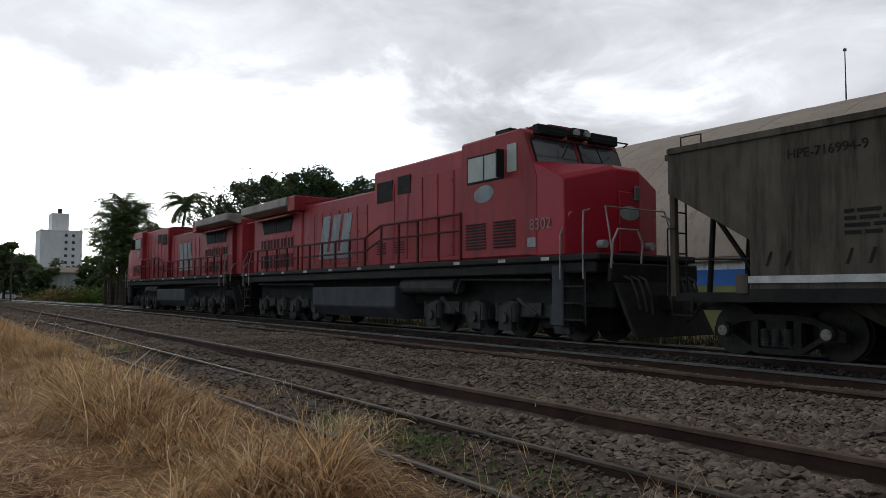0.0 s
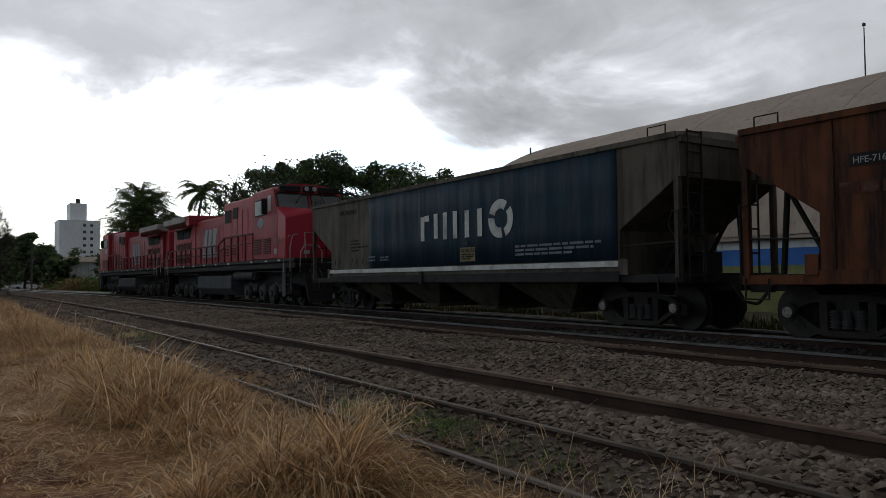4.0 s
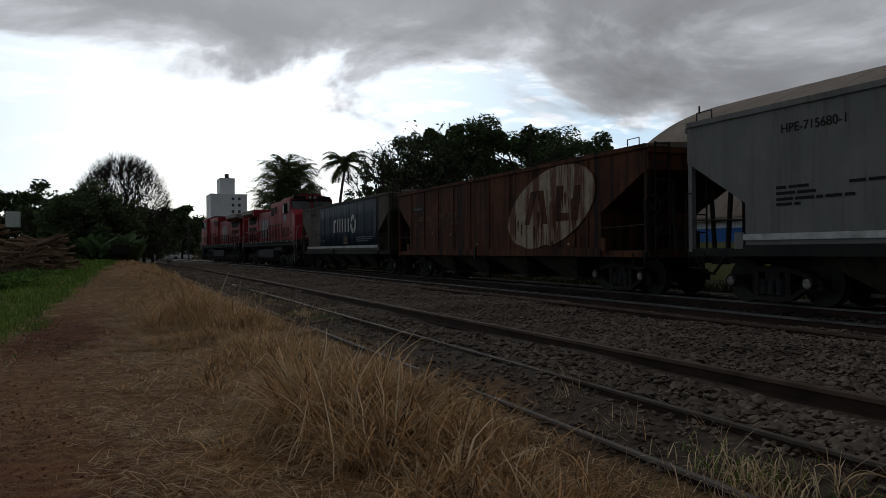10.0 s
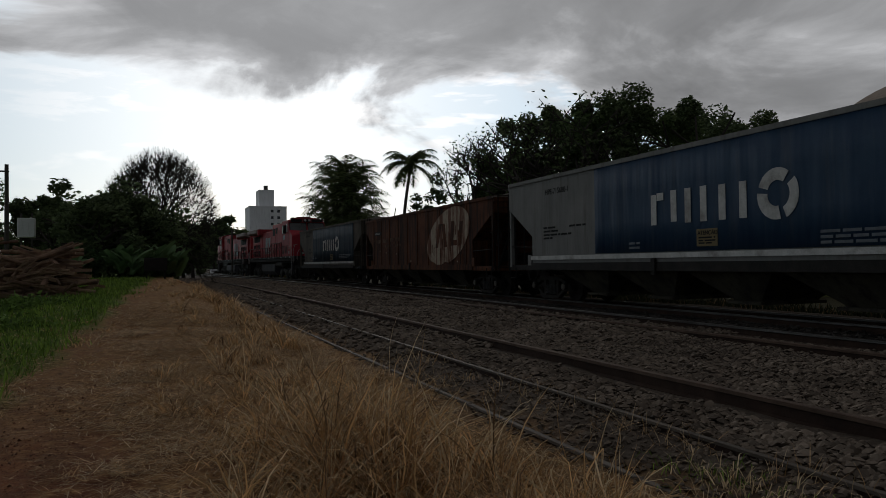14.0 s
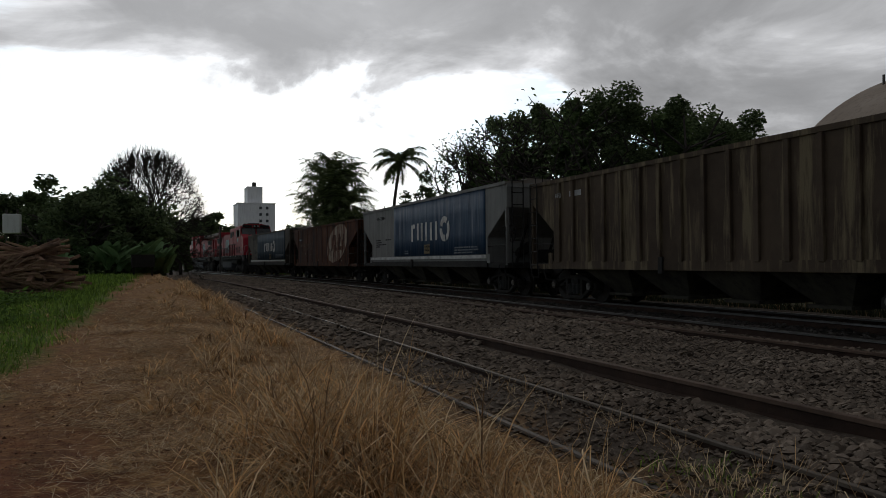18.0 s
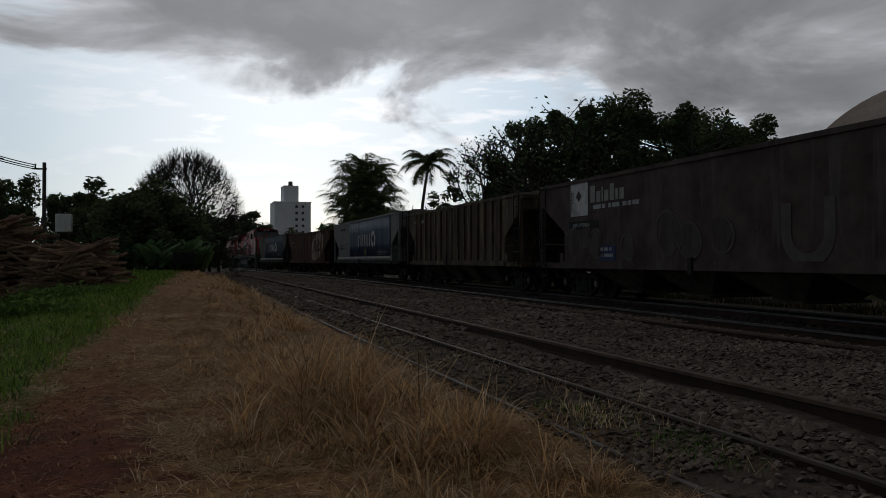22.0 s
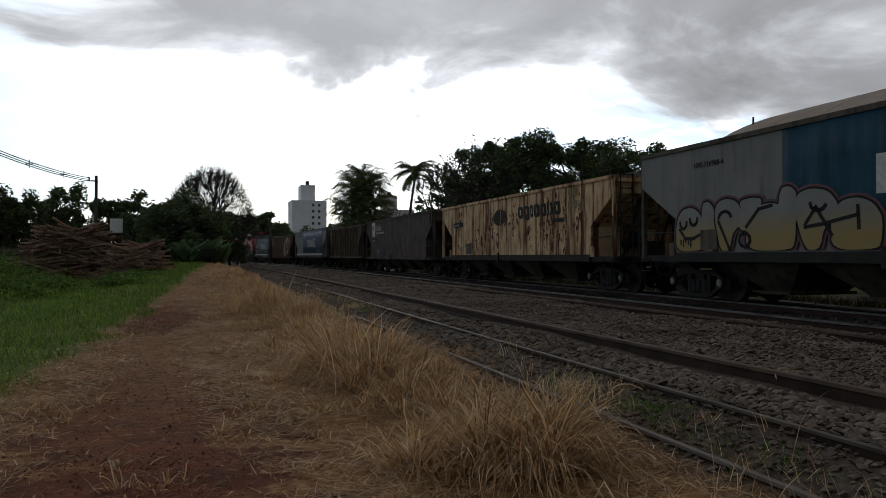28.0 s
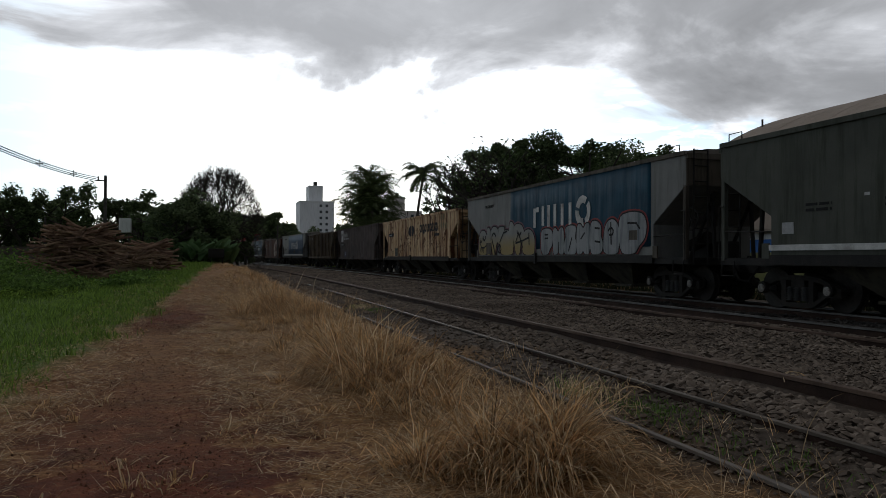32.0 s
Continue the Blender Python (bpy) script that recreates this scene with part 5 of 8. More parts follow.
    # hood doors with latches
    for i, u in enumerate([5.1 + 0.72 * k for k in range(6)] + [9.95 + 0.62 * k for k in range(8)]):
        hw = 1.16 if u < 9.6 else 0.98
        top = 4.1 if u < 9.6 else 3.7
        for sx in (-1, 1):
            d = bmesh.new()
            box(d, (sx * (hw + 0.008), Y(u), (1.95 + top) / 2), (0.022, 0.58, top - 1.95))
            rod(d, (sx * (hw + 0.02), Y(u) + 0.2, 2.9), (sx * (hw + 0.045), Y(u) + 0.2, 2.9), 0.03, 6)
            box(d, (sx * (hw + 0.02), Y(u) - 0.22, top - 0.25), (0.03, 0.08, 0.05))
            box(d, (sx * (hw + 0.02), Y(u) - 0.22, 2.2), (0.03, 0.08, 0.05))
            part("hood_door", d, M_RED, car, bevel=0.008)
    for u0, u1, z0, z1 in ((7.55, 8.2, 3.75, 4.25), (8.5, 9.35, 3.62, 4.2)):
        for sx in (-1, 1):
            g = bmesh.new()
            box(g, (sx * 1.18, (Y(u0) + Y(u1)) / 2, (z0 + z1) / 2), (0.03, abs(u1 - u0), z1 - z0))
            part("intake_grille", g, M_GRILLE, car, "black intake grille")
    # faded pale emblem on the hood side
    for sx in (-1, 1):
        e = bmesh.new()
        for k in range(3):
            u = 11.2 + k * 0.75
            vs = [e.verts.new((sx * 1.013, Y(a), b)) for a, b in ((u + 0.35, 2.15), (u + 0.9, 2.15), (u + 0.55, 3.55), (u + 0.0, 3.55))]
            e.faces.new(vs)
        box(e, (sx * 1.01, Y(12.4), 2.25), (0.01, 2.3, 0.22))
        part("hood_emblem", e, M_EMBLEM, car, "faded pale blue slanted bars")
    # roof furniture
    block("exhaust_stack", 11.6, 12.4, 4.08, 4.26, 0.35, M_STEEL_DARK)
    block("roof_trim", 4.95, 9.6, 4.56, 4.61, 0.9, M_STEEL_DARK)
    rb = bmesh.new()
    for sx in (-0.95, 0.95):
        rail_path(rb, [(sx, Y(9.7), 4.1), (sx, Y(10.2), 4.16), (sx, Y(14.8), 4.16)], 0.015)
    part("roof_handrail", rb, M_STEEL_DARK, car)
    # cab and sloping nose
    cab = bmesh.new()
    prism(cab, [(Y(4.9), 1.8), (Y(4.9), 4.6), (Y(2.75), 4.62), (Y(2.55), 4.52), (Y(2.15), 3.5), (Y(2.15), 1.8)], -1.42, 1.42)
    part("cab", cab, M_RED, car, bevel=0.05)
    crown = bmesh.new()
    prism_y(crown, [(-1.36, 4.56), (-1.0, 4.72), (-0.5, 4.82), (0.5, 4.82), (1.0, 4.72), (1.36, 4.56)], min(Y(4.85), Y(2.75)), max(Y(4.85), Y(2.75)))
    part("cab_roof", crown, M_RED, car)
    nose = bmesh.new()
    plan = [(-1.41, 1.38, 3.43, 3.84), (-0.36, 0.96, 3.68, 3.72), (0.36, 0.96, 3.68, 3.72), (1.41, 1.38, 3.43, 3.84)]
    low = [nose.verts.new((x, Y(u), 1.8)) for x, u, zf, zb in plan]
    lip = [nose.verts.new((x, Y(u), zf - 0.1)) for x, u, zf, zb in plan]
    top = [nose.verts.new((x, Y(u + 0.12), zf)) for x, u, zf, zb in plan]
    back = [nose.verts.new((x, Y(2.36 if abs(x) > 1 else 2.2), zb)) for x, u, zf, zb in plan]
    foot = [nose.verts.new((x, Y(2.36 if abs(x) > 1 else 2.2), 1.8)) for x, u, zf, zb in plan]
    for p, q in ((low, lip), (lip, top), (top, back), (back, foot), (foot, low)):
        for i in range(3):
            nose.faces.new((p[i], p[i + 1], q[i + 1], q[i]))
    for i in (0, 3):
        nose.faces.new((low[i], lip[i], top[i], back[i], foot[i]))
    bmesh.ops.recalc_face_normals(nose, faces=nose.faces)
    nose_part = part("nose", nose, M_RED_NOSE, car, "deep red sloping nose", bevel=0.02)
    nd = bmesh.new()
    box(nd, (0.0, Y(0.945), 2.5), (0.6, 0.05, 1.25))
    part("nose_door", nd, M_RED_NOSE, nose_part, bevel=0.02)
    nw = bmesh.new()
    box(nw, (0.22, Y(0.91), 3.1), (0.16, 0.04, 0.3))
    part("nose_window", nw, M_GLASS, nose_part, bevel=0.01)
    no = bmesh.new()
    no.faces.new([no.verts.new((a, Y(0.915), b)) for a, b in oval(0, 2.68, 0.3, 0.15, 20, 0.1)])
    part("nose_oval", no, M_EMBLEM, nose_part, "small pale oval mark")
    # windscreens: two panes in a dark surround
    for sx in (-1, 1):
        for nm, mt, grow, off in (("windscreen_surround", M_GRILLE, 0.05, 0.012), ("windscreen", M_SCREEN, 0.0, 0.024)):
            ws = bmesh.new()
            zz0, zz1 = 3.68 - grow, 4.36 + grow

            def uu(z):
                return 2.15 + 0.4 * (z - 3.5) / 1.02
            vs = [ws.verts.new((sx * p, Y(uu(z)) + s * off, z)) for p, z in ((0.09 - grow * 0.8, zz0), (1.32 + grow, zz0 - 0.06), (1.32 + grow, zz1 - 0.06), (1.2, zz1), (0.09 - grow * 0.8, zz1))]
            fc = ws.faces.new(vs)
            r_ = bmesh.ops.extrude_face_region(ws, geom=[fc])
            bmesh.ops.translate(ws, vec=(0, -s * 0.01, 0), verts=[v for v in r_["geom"] if isinstance(v, bmesh.types.BMVert)])
            bmesh.ops.recalc_face_normals(ws, faces=ws.faces)
            part(nm, ws, mt, car, "grey reflecting windscreen pane" if mt is M_SCREEN else "")
        wf = bmesh.new()
        rail_path(wf, [(sx * 0.35, Y(2.3) + s * 0.06, 4.42), (sx * 0.62, Y(2.3) + s * 0.06, 3.98)], 0.014)
        part("wiper", wf, M_STEEL_DARK, car)
        nb = bmesh.new()
        box(nb, (sx * 0.82, Y(2.42), 4.56), (0.86, 0.18, 0.22))
        part("number_box", nb, M_GRILLE, car, "black number box", bevel=0.02)
    vr = bmesh.new()
    rail_path(vr, [(-1.35, Y(2.25), 4.42), (-1.2, Y(2.0), 4.44), (1.2, Y(2.0), 4.44), (1.35, Y(2.25), 4.42)], 0.018)
    rail_path(vr, [(-1.2, Y(1.9), 3.56), (0, Y(1.75), 3.72), (1.2, Y(1.9), 3.56)], 0.016)
    part("visor_rail", vr, M_GRILLE, car)
    hb = bmesh.new()
    box(hb, (0, Y(2.4), 4.58), (0.5, 0.24, 0.24))
    part("headlight_box", hb, M_GRILLE, car, bevel=0.03)
    for k in (-0.16, 0.16):
        lb = bmesh.new()
        rod(lb, (k, Y(2.29), 4.58), (k, Y(2.24), 4.58), 0.09, 14)
        part("headlight", lb, M_GREYTXT, car)
    block("cab_roof_unit", 3.2, 4.4, 4.82, 4.9, 0.5, M_STEEL_DARK)
    ant = bmesh.new()
    box(ant, (-0.75 if s < 0 else 0.75, Y(4.0), 4.82), (0.2, 0.55, 0.12))
    rod(ant, (-0.6, Y(3.4), 4.7), (-0.6, Y(3.4), 4.85), 0.05, 8)
    part("roof_antenna", ant, M_STEEL_DARK, car)
    for sx in (-1, 1):
        w = bmesh.new()
        box(w, (sx * 1.425, Y(3.95), 3.9), (0.03, 1.36, 0.66))
        part("side_window_frame", w, M_GRILLE, car, bevel=0.01)
        for u, wd, mt in ((4.28, 0.58, M_SHADE), (3.64, 0.6, M_SHADE)):
            g = bmesh.new()
            box(g, (sx * 1.44, Y(u), 3.9), (0.02, wd, 0.56))
            part("side_window", g, mt, car)
        w2 = bmesh.new()
        box(w2, (sx * 1.43, Y(2.98), 4.0), (0.025, 0.32, 0.62))
        part("quarter_window", w2, M_SHADE, car)
        mi = bmesh.new()
        box(mi, (sx * 1.56, Y(3.24), 3.9), (0.2, 0.05, 0.62))
        part("mirror", mi, M_GRILLE, car)
        for u0 in (3.25, 4.3):
            g = bmesh.new()
            for i in range(9):
                box(g, (sx * 1.43, Y(u0), 2.05 + 0.07 * i), (0.03, 0.74, 0.035))
            part("cab_louvre", g, M_GRILLE, car, "dark louvres low on the cab side")
        ov = bmesh.new()
        vs = [ov.verts.new((sx * 1.428, Y(4.0) + a, b)) for a, b in oval(0, 3.3, 0.37, 0.2, 22, -0.2)]
        ov.faces.new(vs)
        part("company_oval", ov, M_EMBLEM, car, "small pale oval mark")
        pp = bmesh.new()
        box(pp, (sx * 1.425, Y(2.35), 2.1), (0.015, 0.26, 0.2))
        part("data_plate", pp, M_GREYTXT, car)
        gd = bmesh.new()
        for i, u in enumerate((1.9, 3.3, 5.0, 8.0, 9.9, 11.8, 13.7, 15.6, 17.5, 19.3)):
            box(gd, (sx * 1.465, Y(u), 1.73), (0.012, 0.24, 0.07))
        part("sill_patch", gd, M_WHITE, car, "row of small white sill patches")
        # handrails along the walkway
        us = [4.9 + 0.95 * k for k in range(16)]
        zt = [2.92 if u < 9 else 2.62 for u in us]
        for u, z in zip(us, zt):
            st = bmesh.new()
            rod(st, (sx * 1.42, Y(u), 1.8), (sx * 1.42, Y(u), z), 0.036, 6)
            part("stanchion", st, M_RAILING, car)
        hr = bmesh.new()
        rail_path(hr, [(sx * 1.42, Y(u), z) for u, z in zip(us, zt)], 0.036)
        rail_path(hr, [(sx * 1.42, Y(u), z - 0.4) for u, z in zip(us, zt)], 0.028)
        part("handrail", hr, M_RAILING, car, "dark red walkway handrail")
        # steps at both ends
        sp = bmesh.new()
        box(sp, (sx * 1.3, Y(1.62), 0.98), (0.18, 0.34, 1.24))
        part("step_side_panel", sp, M_TANK, car, bevel=0.02)
        for u, uu in ((1.15, 0.75), (L - 0.9, L - 0.5)):
            sbm = bmesh.new()
            for i in range(4):
                box(sbm, (sx * 1.25, Y(u), 0.5 + 0.33 * i), (0.3, 0.55, 0.035))
            for k in (-0.3, 0.3):
                box(sbm, (sx * 1.36, Y(u) + k, 1.05), (0.04, 0.04, 1.3))
            part("steps", sbm, M_STEEL_DARK, car)
            for k in (-0.32, 0.32):
                pl = bmesh.new()
                rail_path(pl, [(sx * 1.45, Y(u) + k, 1.3), (sx * 1.45, Y(u) + k, 2.2), (sx * 1.3, Y(u) + k * 0.6, 2.65), (sx * 1.1, Y(u) + k * 0.5, 2.7)], 0.02)
                part("grab_rail", pl, M_GREYRAIL, car, "pale worn grab rail")
    text(car, "running_number", number, Y(2.0) + 0.42, 2.36, 0.34, M_FAINT_RED, x=-1.432)
    for u, d in ((0.3, -1), (L - 0.3, 1)):
        pil = bmesh.new()
        box(pil, (0, Y(u), 1.42), (2.6, 0.1, 0.36))
        part("end_beam", pil, M_STEEL_DARK, car, bevel=0.02)
        pil = bmesh.new()
        prism(pil, [(Y(u) - 0.05, 1.25), (Y(u) + 0.05, 1.25), (Y(u + d * 0.28) + 0.05, 0.62), (Y(u + d * 0.5) + 0.05, 0.2), (Y(u + d * 0.5) - 0.05, 0.2), (Y(u + d * 0.28) - 0.05, 0.62)], -1.15, 1.15)
        part("pilot_plate", pil, M_STEEL_DARK, car, "black curved obstacle plate", bevel=0.01)
        for i, hx in enumerate((-0.95, -0.75, -0.55, 0.55, 0.75, 0.95)):
            ho = bmesh.new()
            rail_path(ho, [(hx, Y(u + d * 0.06), 1.35), (hx, Y(u + d * 0.24), 1.28), (hx * 0.96, Y(u + d * 0.34), 1.0), (hx * 0.9, Y(u + d * 0.36), 0.72 - 0.05 * (i % 3))], 0.026)
            part("air_hose", ho, M_HOSE, car, "grey rubber air hose")
        cl = bmesh.new()
        rail_path(cl, [(-1.3, Y(u + d * 0.05), 1.5), (-1.3, Y(u + d * 0.1), 2.0), (-1.15, Y(u + d * 0.1), 2.25), (-0.6, Y(u + d * 0.1), 2.25), (-0.45, Y(u + d * 0.1), 2.0), (-0.45, Y(u + d * 0.05), 1.6)], 0.022)
        part("end_rail", cl, M_GREYRAIL, car)
    for k in (-0.42, 0.42):
        lb = bmesh.new()
        rod(lb, (k * 1.7, Y(1.1), 2.02), (k * 1.7, Y(0.92), 2.02), 0.085, 14)
        part("ditch_light", lb, M_GREYTXT, car)
    for u, d in ((0.1, 1), (L - 0.1, -1)):
        kb = bmesh.new()
        box(kb, (0, Y(u - d * 0.25), 0.85), (0.24, 0.6, 0.28))
        part("coupler", kb, M_STEEL_DARK, car)
    nr = bmesh.new()
    rail_path(nr, [(-0.95, Y(0.5), 1.5), (-0.95, Y(0.6), 2.2), (-0.9, Y(0.75), 2.75), (0.9, Y(0.75), 2.75), (0.95, Y(0.6), 2.2), (0.95, Y(0.5), 1.5)], 0.02)
    part("nose_handrail", nr, M_GREYRAIL, car)
    ft = bmesh.new()
    prism_y(ft, [(-1.32, 1.2), (-1.32, 0.62), (-1.0, 0.3), (1.0, 0.3), (1.32, 0.62), (1.32, 1.2)], min(Y(8.1), Y(13.4)), max(Y(8.1), Y(13.4)))
    part("fuel_tank", ft, M_TANK, car, "dusty blue-grey fuel tank", bevel=0.03)
    for sx in (-1, 1):
        ar = bmesh.new()
        rod(ar, (sx * 1.1, Y(5.4), 1.2), (sx * 1.1, Y(7.9), 1.2), 0.2, 14)
        part("air_reservoir", ar, M_BOGIE, car, smooth=False)
        pp = bmesh.new()
        rail_path(pp, [(sx * 1.2, Y(2.0), 1.3), (sx * 1.2, Y(5.2), 1.35), (sx * 1.25, Y(5.3), 1.0)], 0.03)
        rail_path(pp, [(sx * 1.2, Y(13.6), 1.3), (sx * 1.2, Y(18.6), 1.35)], 0.03)
        part("air_pipe", pp, M_BOGIE, car)
    for u in (2.75, 5.75, 14.6, 17.6):
        loco_bogie(car, Y(u))
    VEHICLES.append((car, yc))
    return car


M_FAINT_RED = material("worn_pale_figures", [(0.26, 0.17, 0.16), (0.33, 0.24, 0.22)], 3, 0.8)
M_EMBLEM = material("faded_pale_emblem", [(0.20, 0.24, 0.24), (0.30, 0.34, 0.34)], 1.5, 0.8, stain=(0.2, 0.09, 0.09), stain_at=(0.5, 0.7), streak=True)
M_SCREEN = material("sky_reflecting_glass", [(0.045, 0.05, 0.052), (0.08, 0.086, 0.09)], 0.8, 0.08, 0, 0.0, vary=0.05, spec=0.6)
M_RAILING = material("dark_red_railing_paint", [(0.06, 0.012, 0.012), (0.1, 0.02, 0.02)], 4, 0.7)
M_GREYRAIL = material("worn_pale_railing", [(0.25, 0.2, 0.19), (0.35, 0.3, 0.28)], 4, 0.6)
M_TANK = material("dusty_tank_paint", [(0.042, 0.045, 0.05), (0.07, 0.07, 0.073)], 2, 0.8)
locomotive("locomotive", "faded red diesel locomotive with its cab towards the wagons", 9.5, 29.75, -1, "8302")
locomotive("locomotive", "faded red leading diesel locomotive with pale emblem", 51.2, 30.95, 1, "8312")


# Plants
def leaf_material(name, a, b, rough=0.7, through=0.3, spread=0.8):
    """Thin leaf or blade: two tones, each piece its own shade, some light passing through."""
    m = bpy.data.materials.new(name)
    m.use_nodes = True
    t = m.node_tree
    L = t.links.new
    p = t.nodes["Principled BSDF"]
    coord = t.nodes.new("ShaderNodeTexCoord")
    n = node(t, "ShaderNodeTexNoise", Scale=1.1, Detail=5.0, Roughness=0.65)
    L(coord.outputs["Object"], n.inputs["Vector"])
    info = t.nodes.new("ShaderNodeNewGeometry")
    tone = math_node(t, "ADD", math_node(t, "MULTIPLY", n.outputs[0], 0.8), math_node(t, "MULTIPLY", math_node(t, "SUBTRACT", info.outputs["Random Per Island"], 0.4), 0.7), True)
    col = mix(t, tone, a, b)
    sc = t.nodes.new("ShaderNodeVectorMath")
    sc.operation = "SCALE"
    L(col, sc.inputs[0])
    L(math_node(t, "ADD", math_node(t, "MULTIPLY", info.outputs["Random Per Island"], spread), 1 - spread / 2), sc.inputs["Scale"])
    L(sc.outputs[0], p.inputs["Base Color"])
    p.inputs["Roughness"].default_value = rough
    p.inputs["Specular IOR Level"].default_value = 0.2
    tr = t.nodes.new("ShaderNodeBsdfTranslucent")
    L(sc.outputs[0], tr.inputs[0])
    ms = t.nodes.new("ShaderNodeMixShader")
    ms.inputs[0].default_value = through
    L(p.outputs[0], ms.inputs[1])
    L(tr.outputs[0], ms.inputs[2])
    L(ms.outputs[0], t.nodes["Material Output"].inputs[0])
    return m


M_LEAF_DARK = leaf_material("dark_tree_foliage", (0.062, 0.092, 0.042), (0.125, 0.16, 0.07), through=0.38)
M_LEAF_MID = leaf_material("mid_green_foliage", (0.06, 0.10, 0.036), (0.12, 0.165, 0.06))
M_PALM = leaf_material("palm_frond_green", (0.055, 0.082, 0.03), (0.12, 0.145, 0.055))
M_BANANA = leaf_material("broad_green_leaf", (0.08, 0.15, 0.06), (0.16, 0.25, 0.11))
M_BARK = material("grey_brown_bark", [(0.07, 0.055, 0.045), (0.12, 0.10, 0.085)], 3, 0.95, 0, 0.4)
M_BARK_DARK = material("dark_twig_bark", [(0.035, 0.03, 0.026), (0.06, 0.05, 0.042)], 3, 0.95, 0, 0.3)
M_STRAW = leaf_material("dry_straw", (0.45, 0.25, 0.10), (0.74, 0.49, 0.25), 0.75, 0.3, 0.9)
M_STRAW_PALE = leaf_material("pale_dead_grass", (0.60, 0.43, 0.24), (0.80, 0.64, 0.42), 0.75, 0.3, 0.7)
M_STRAW_OLD = leaf_material("old_brown_straw", (0.20, 0.12, 0.06), (0.40, 0.26, 0.14), 0.8, 0.2, 0.9)
M_GRASS = leaf_material("fresh_green_grass", (0.10, 0.17, 0.02), (0.23, 0.34, 0.06), 0.7, 0.4)
M_WEED = leaf_material("weedy_green", (0.065, 0.125, 0.024), (0.15, 0.24, 0.052), 0.7, 0.35)
M_WEED_DULL = leaf_material("dull_grey_green_weed", (0.02, 0.028, 0.012), (0.05, 0.055, 0.025))
M_SOIL = material("crumbly_red_soil", [(0.075, 0.03, 0.017), (0.16, 0.066, 0.036)], 1.5, 0.95, 0, 0, island=True)
M_HILL = material("wooded_hillside", [(0.03, 0.05, 0.03), (0.06, 0.085, 0.05)], 0.05, 0.95, 0, 0.3, 0.6, vary=0.3)
M_LOG = material("weathered_timber", [(0.075, 0.046, 0.033), (0.26, 0.158, 0.105)], 2.5, 0.9, 0, 0.5, stretch=(1, 1, 1), island=True)
M_LOG_END = material("pale_cut_timber", [(0.22, 0.14, 0.09), (0.32, 0.22, 0.14)], 6, 0.9, 0, 0.3, island=True)


def quad_cloud(rnd, pts, size, flat_z=0.55):
    """Leaf sprays: at each point a bent pair of blades turned at random."""
    verts, faces = [], []
    for p in pts:
        a = Vector((rnd.gauss(0, 1), rnd.gauss(0, 1), rnd.gauss(0, 1) * flat_z)).normalized()
        b = a.cross(Vector((rnd.gauss(0, 1), rnd.gauss(0, 1), rnd.gauss(0, 1)))).normalized()
        c = a.cross(b)
        s = size * rnd.uniform(0.6, 1.3)
        i = len(verts)
        verts += [p - a * s, p + b * s * 0.45 - a * 0.2 * s, p + a * s + c * 0.3 * s, p - b * s * 0.45 - a * 0.1 * s]
        faces.append((i, i + 1, i + 2, i + 3))
    return verts, faces


def branch_tree(rnd, base, height, spread, levels, bm, r0, tips, droop=0.0):
    """Forked limbs from the ground up; gathers the twig ends."""
    def grow(p, d, length, r, level):
        q = p + d * length
        rod(bm, p, q, max(r, 0.022), 6 if level < 2 else 4, max(0.018, r * 0.68))
        if level >= levels:
            tips.append(q)
            return
        n = 3 if level < 2 else rnd.choice((2, 2, 3))
        for k in range(n):
            side = Vector((rnd.uniform(-1, 1), rnd.uniform(-1, 1), rnd.uniform(-0.25, 0.5) - droop)).normalized()
            nd = (d * (1 - spread) + side * spread).normalized()
            grow(q, nd, length * rnd.uniform(0.66, 0.86), r * 0.62, level + 1)
        if level >= 1:
            tips.append(q)
    grow(Vector(base), Vector((rnd.uniform(-0.08, 0.08), rnd.uniform(-0.08, 0.08), 1)).normalized(), height, r0, 0)


def leafy_tree(seed, x, y, z, height, radius, leaves, label, mat=None, leaf=0.32, low=0.25, group="trees behind the line", trunk=0.22):
    rnd = random.Random(seed)
    tree = thing("tree", label, "tree", Matrix.Translation((x, y, z)), group)
    bm = bmesh.new()
    tips = []
    branch_tree(rnd, (0, 0, 0), height * 0.3, 0.55, 3, bm, trunk, tips)
    part("trunk", bm, M_BARK_DARK, tree, "dark forked trunk and limbs")
    lobes = [(Vector((rnd.uniform(-1, 1) * radius * 0.72, rnd.uniform(-1, 1) * radius * 0.72, height * rnd.uniform(low + 0.15, 0.93))), radius * rnd.uniform(0.18, 0.42)) for _ in range(24)]
    pts = []
    while len(pts) < leaves:
        c, r = rnd.choice(lobes)
        d = Vector((rnd.gauss(0, 1), rnd.gauss(0, 1), rnd.gauss(0, 0.8))).normalized() * r * rnd.random() ** 0.4
        p = c + d
        if low * height < p.z < height * 1.02:
            pts.append(p)
    ob = new("crown", mesh_from("crown", *quad_cloud(rnd, pts, leaf), mat or M_LEAF_DARK))
    ob.parent = tree
    return tree


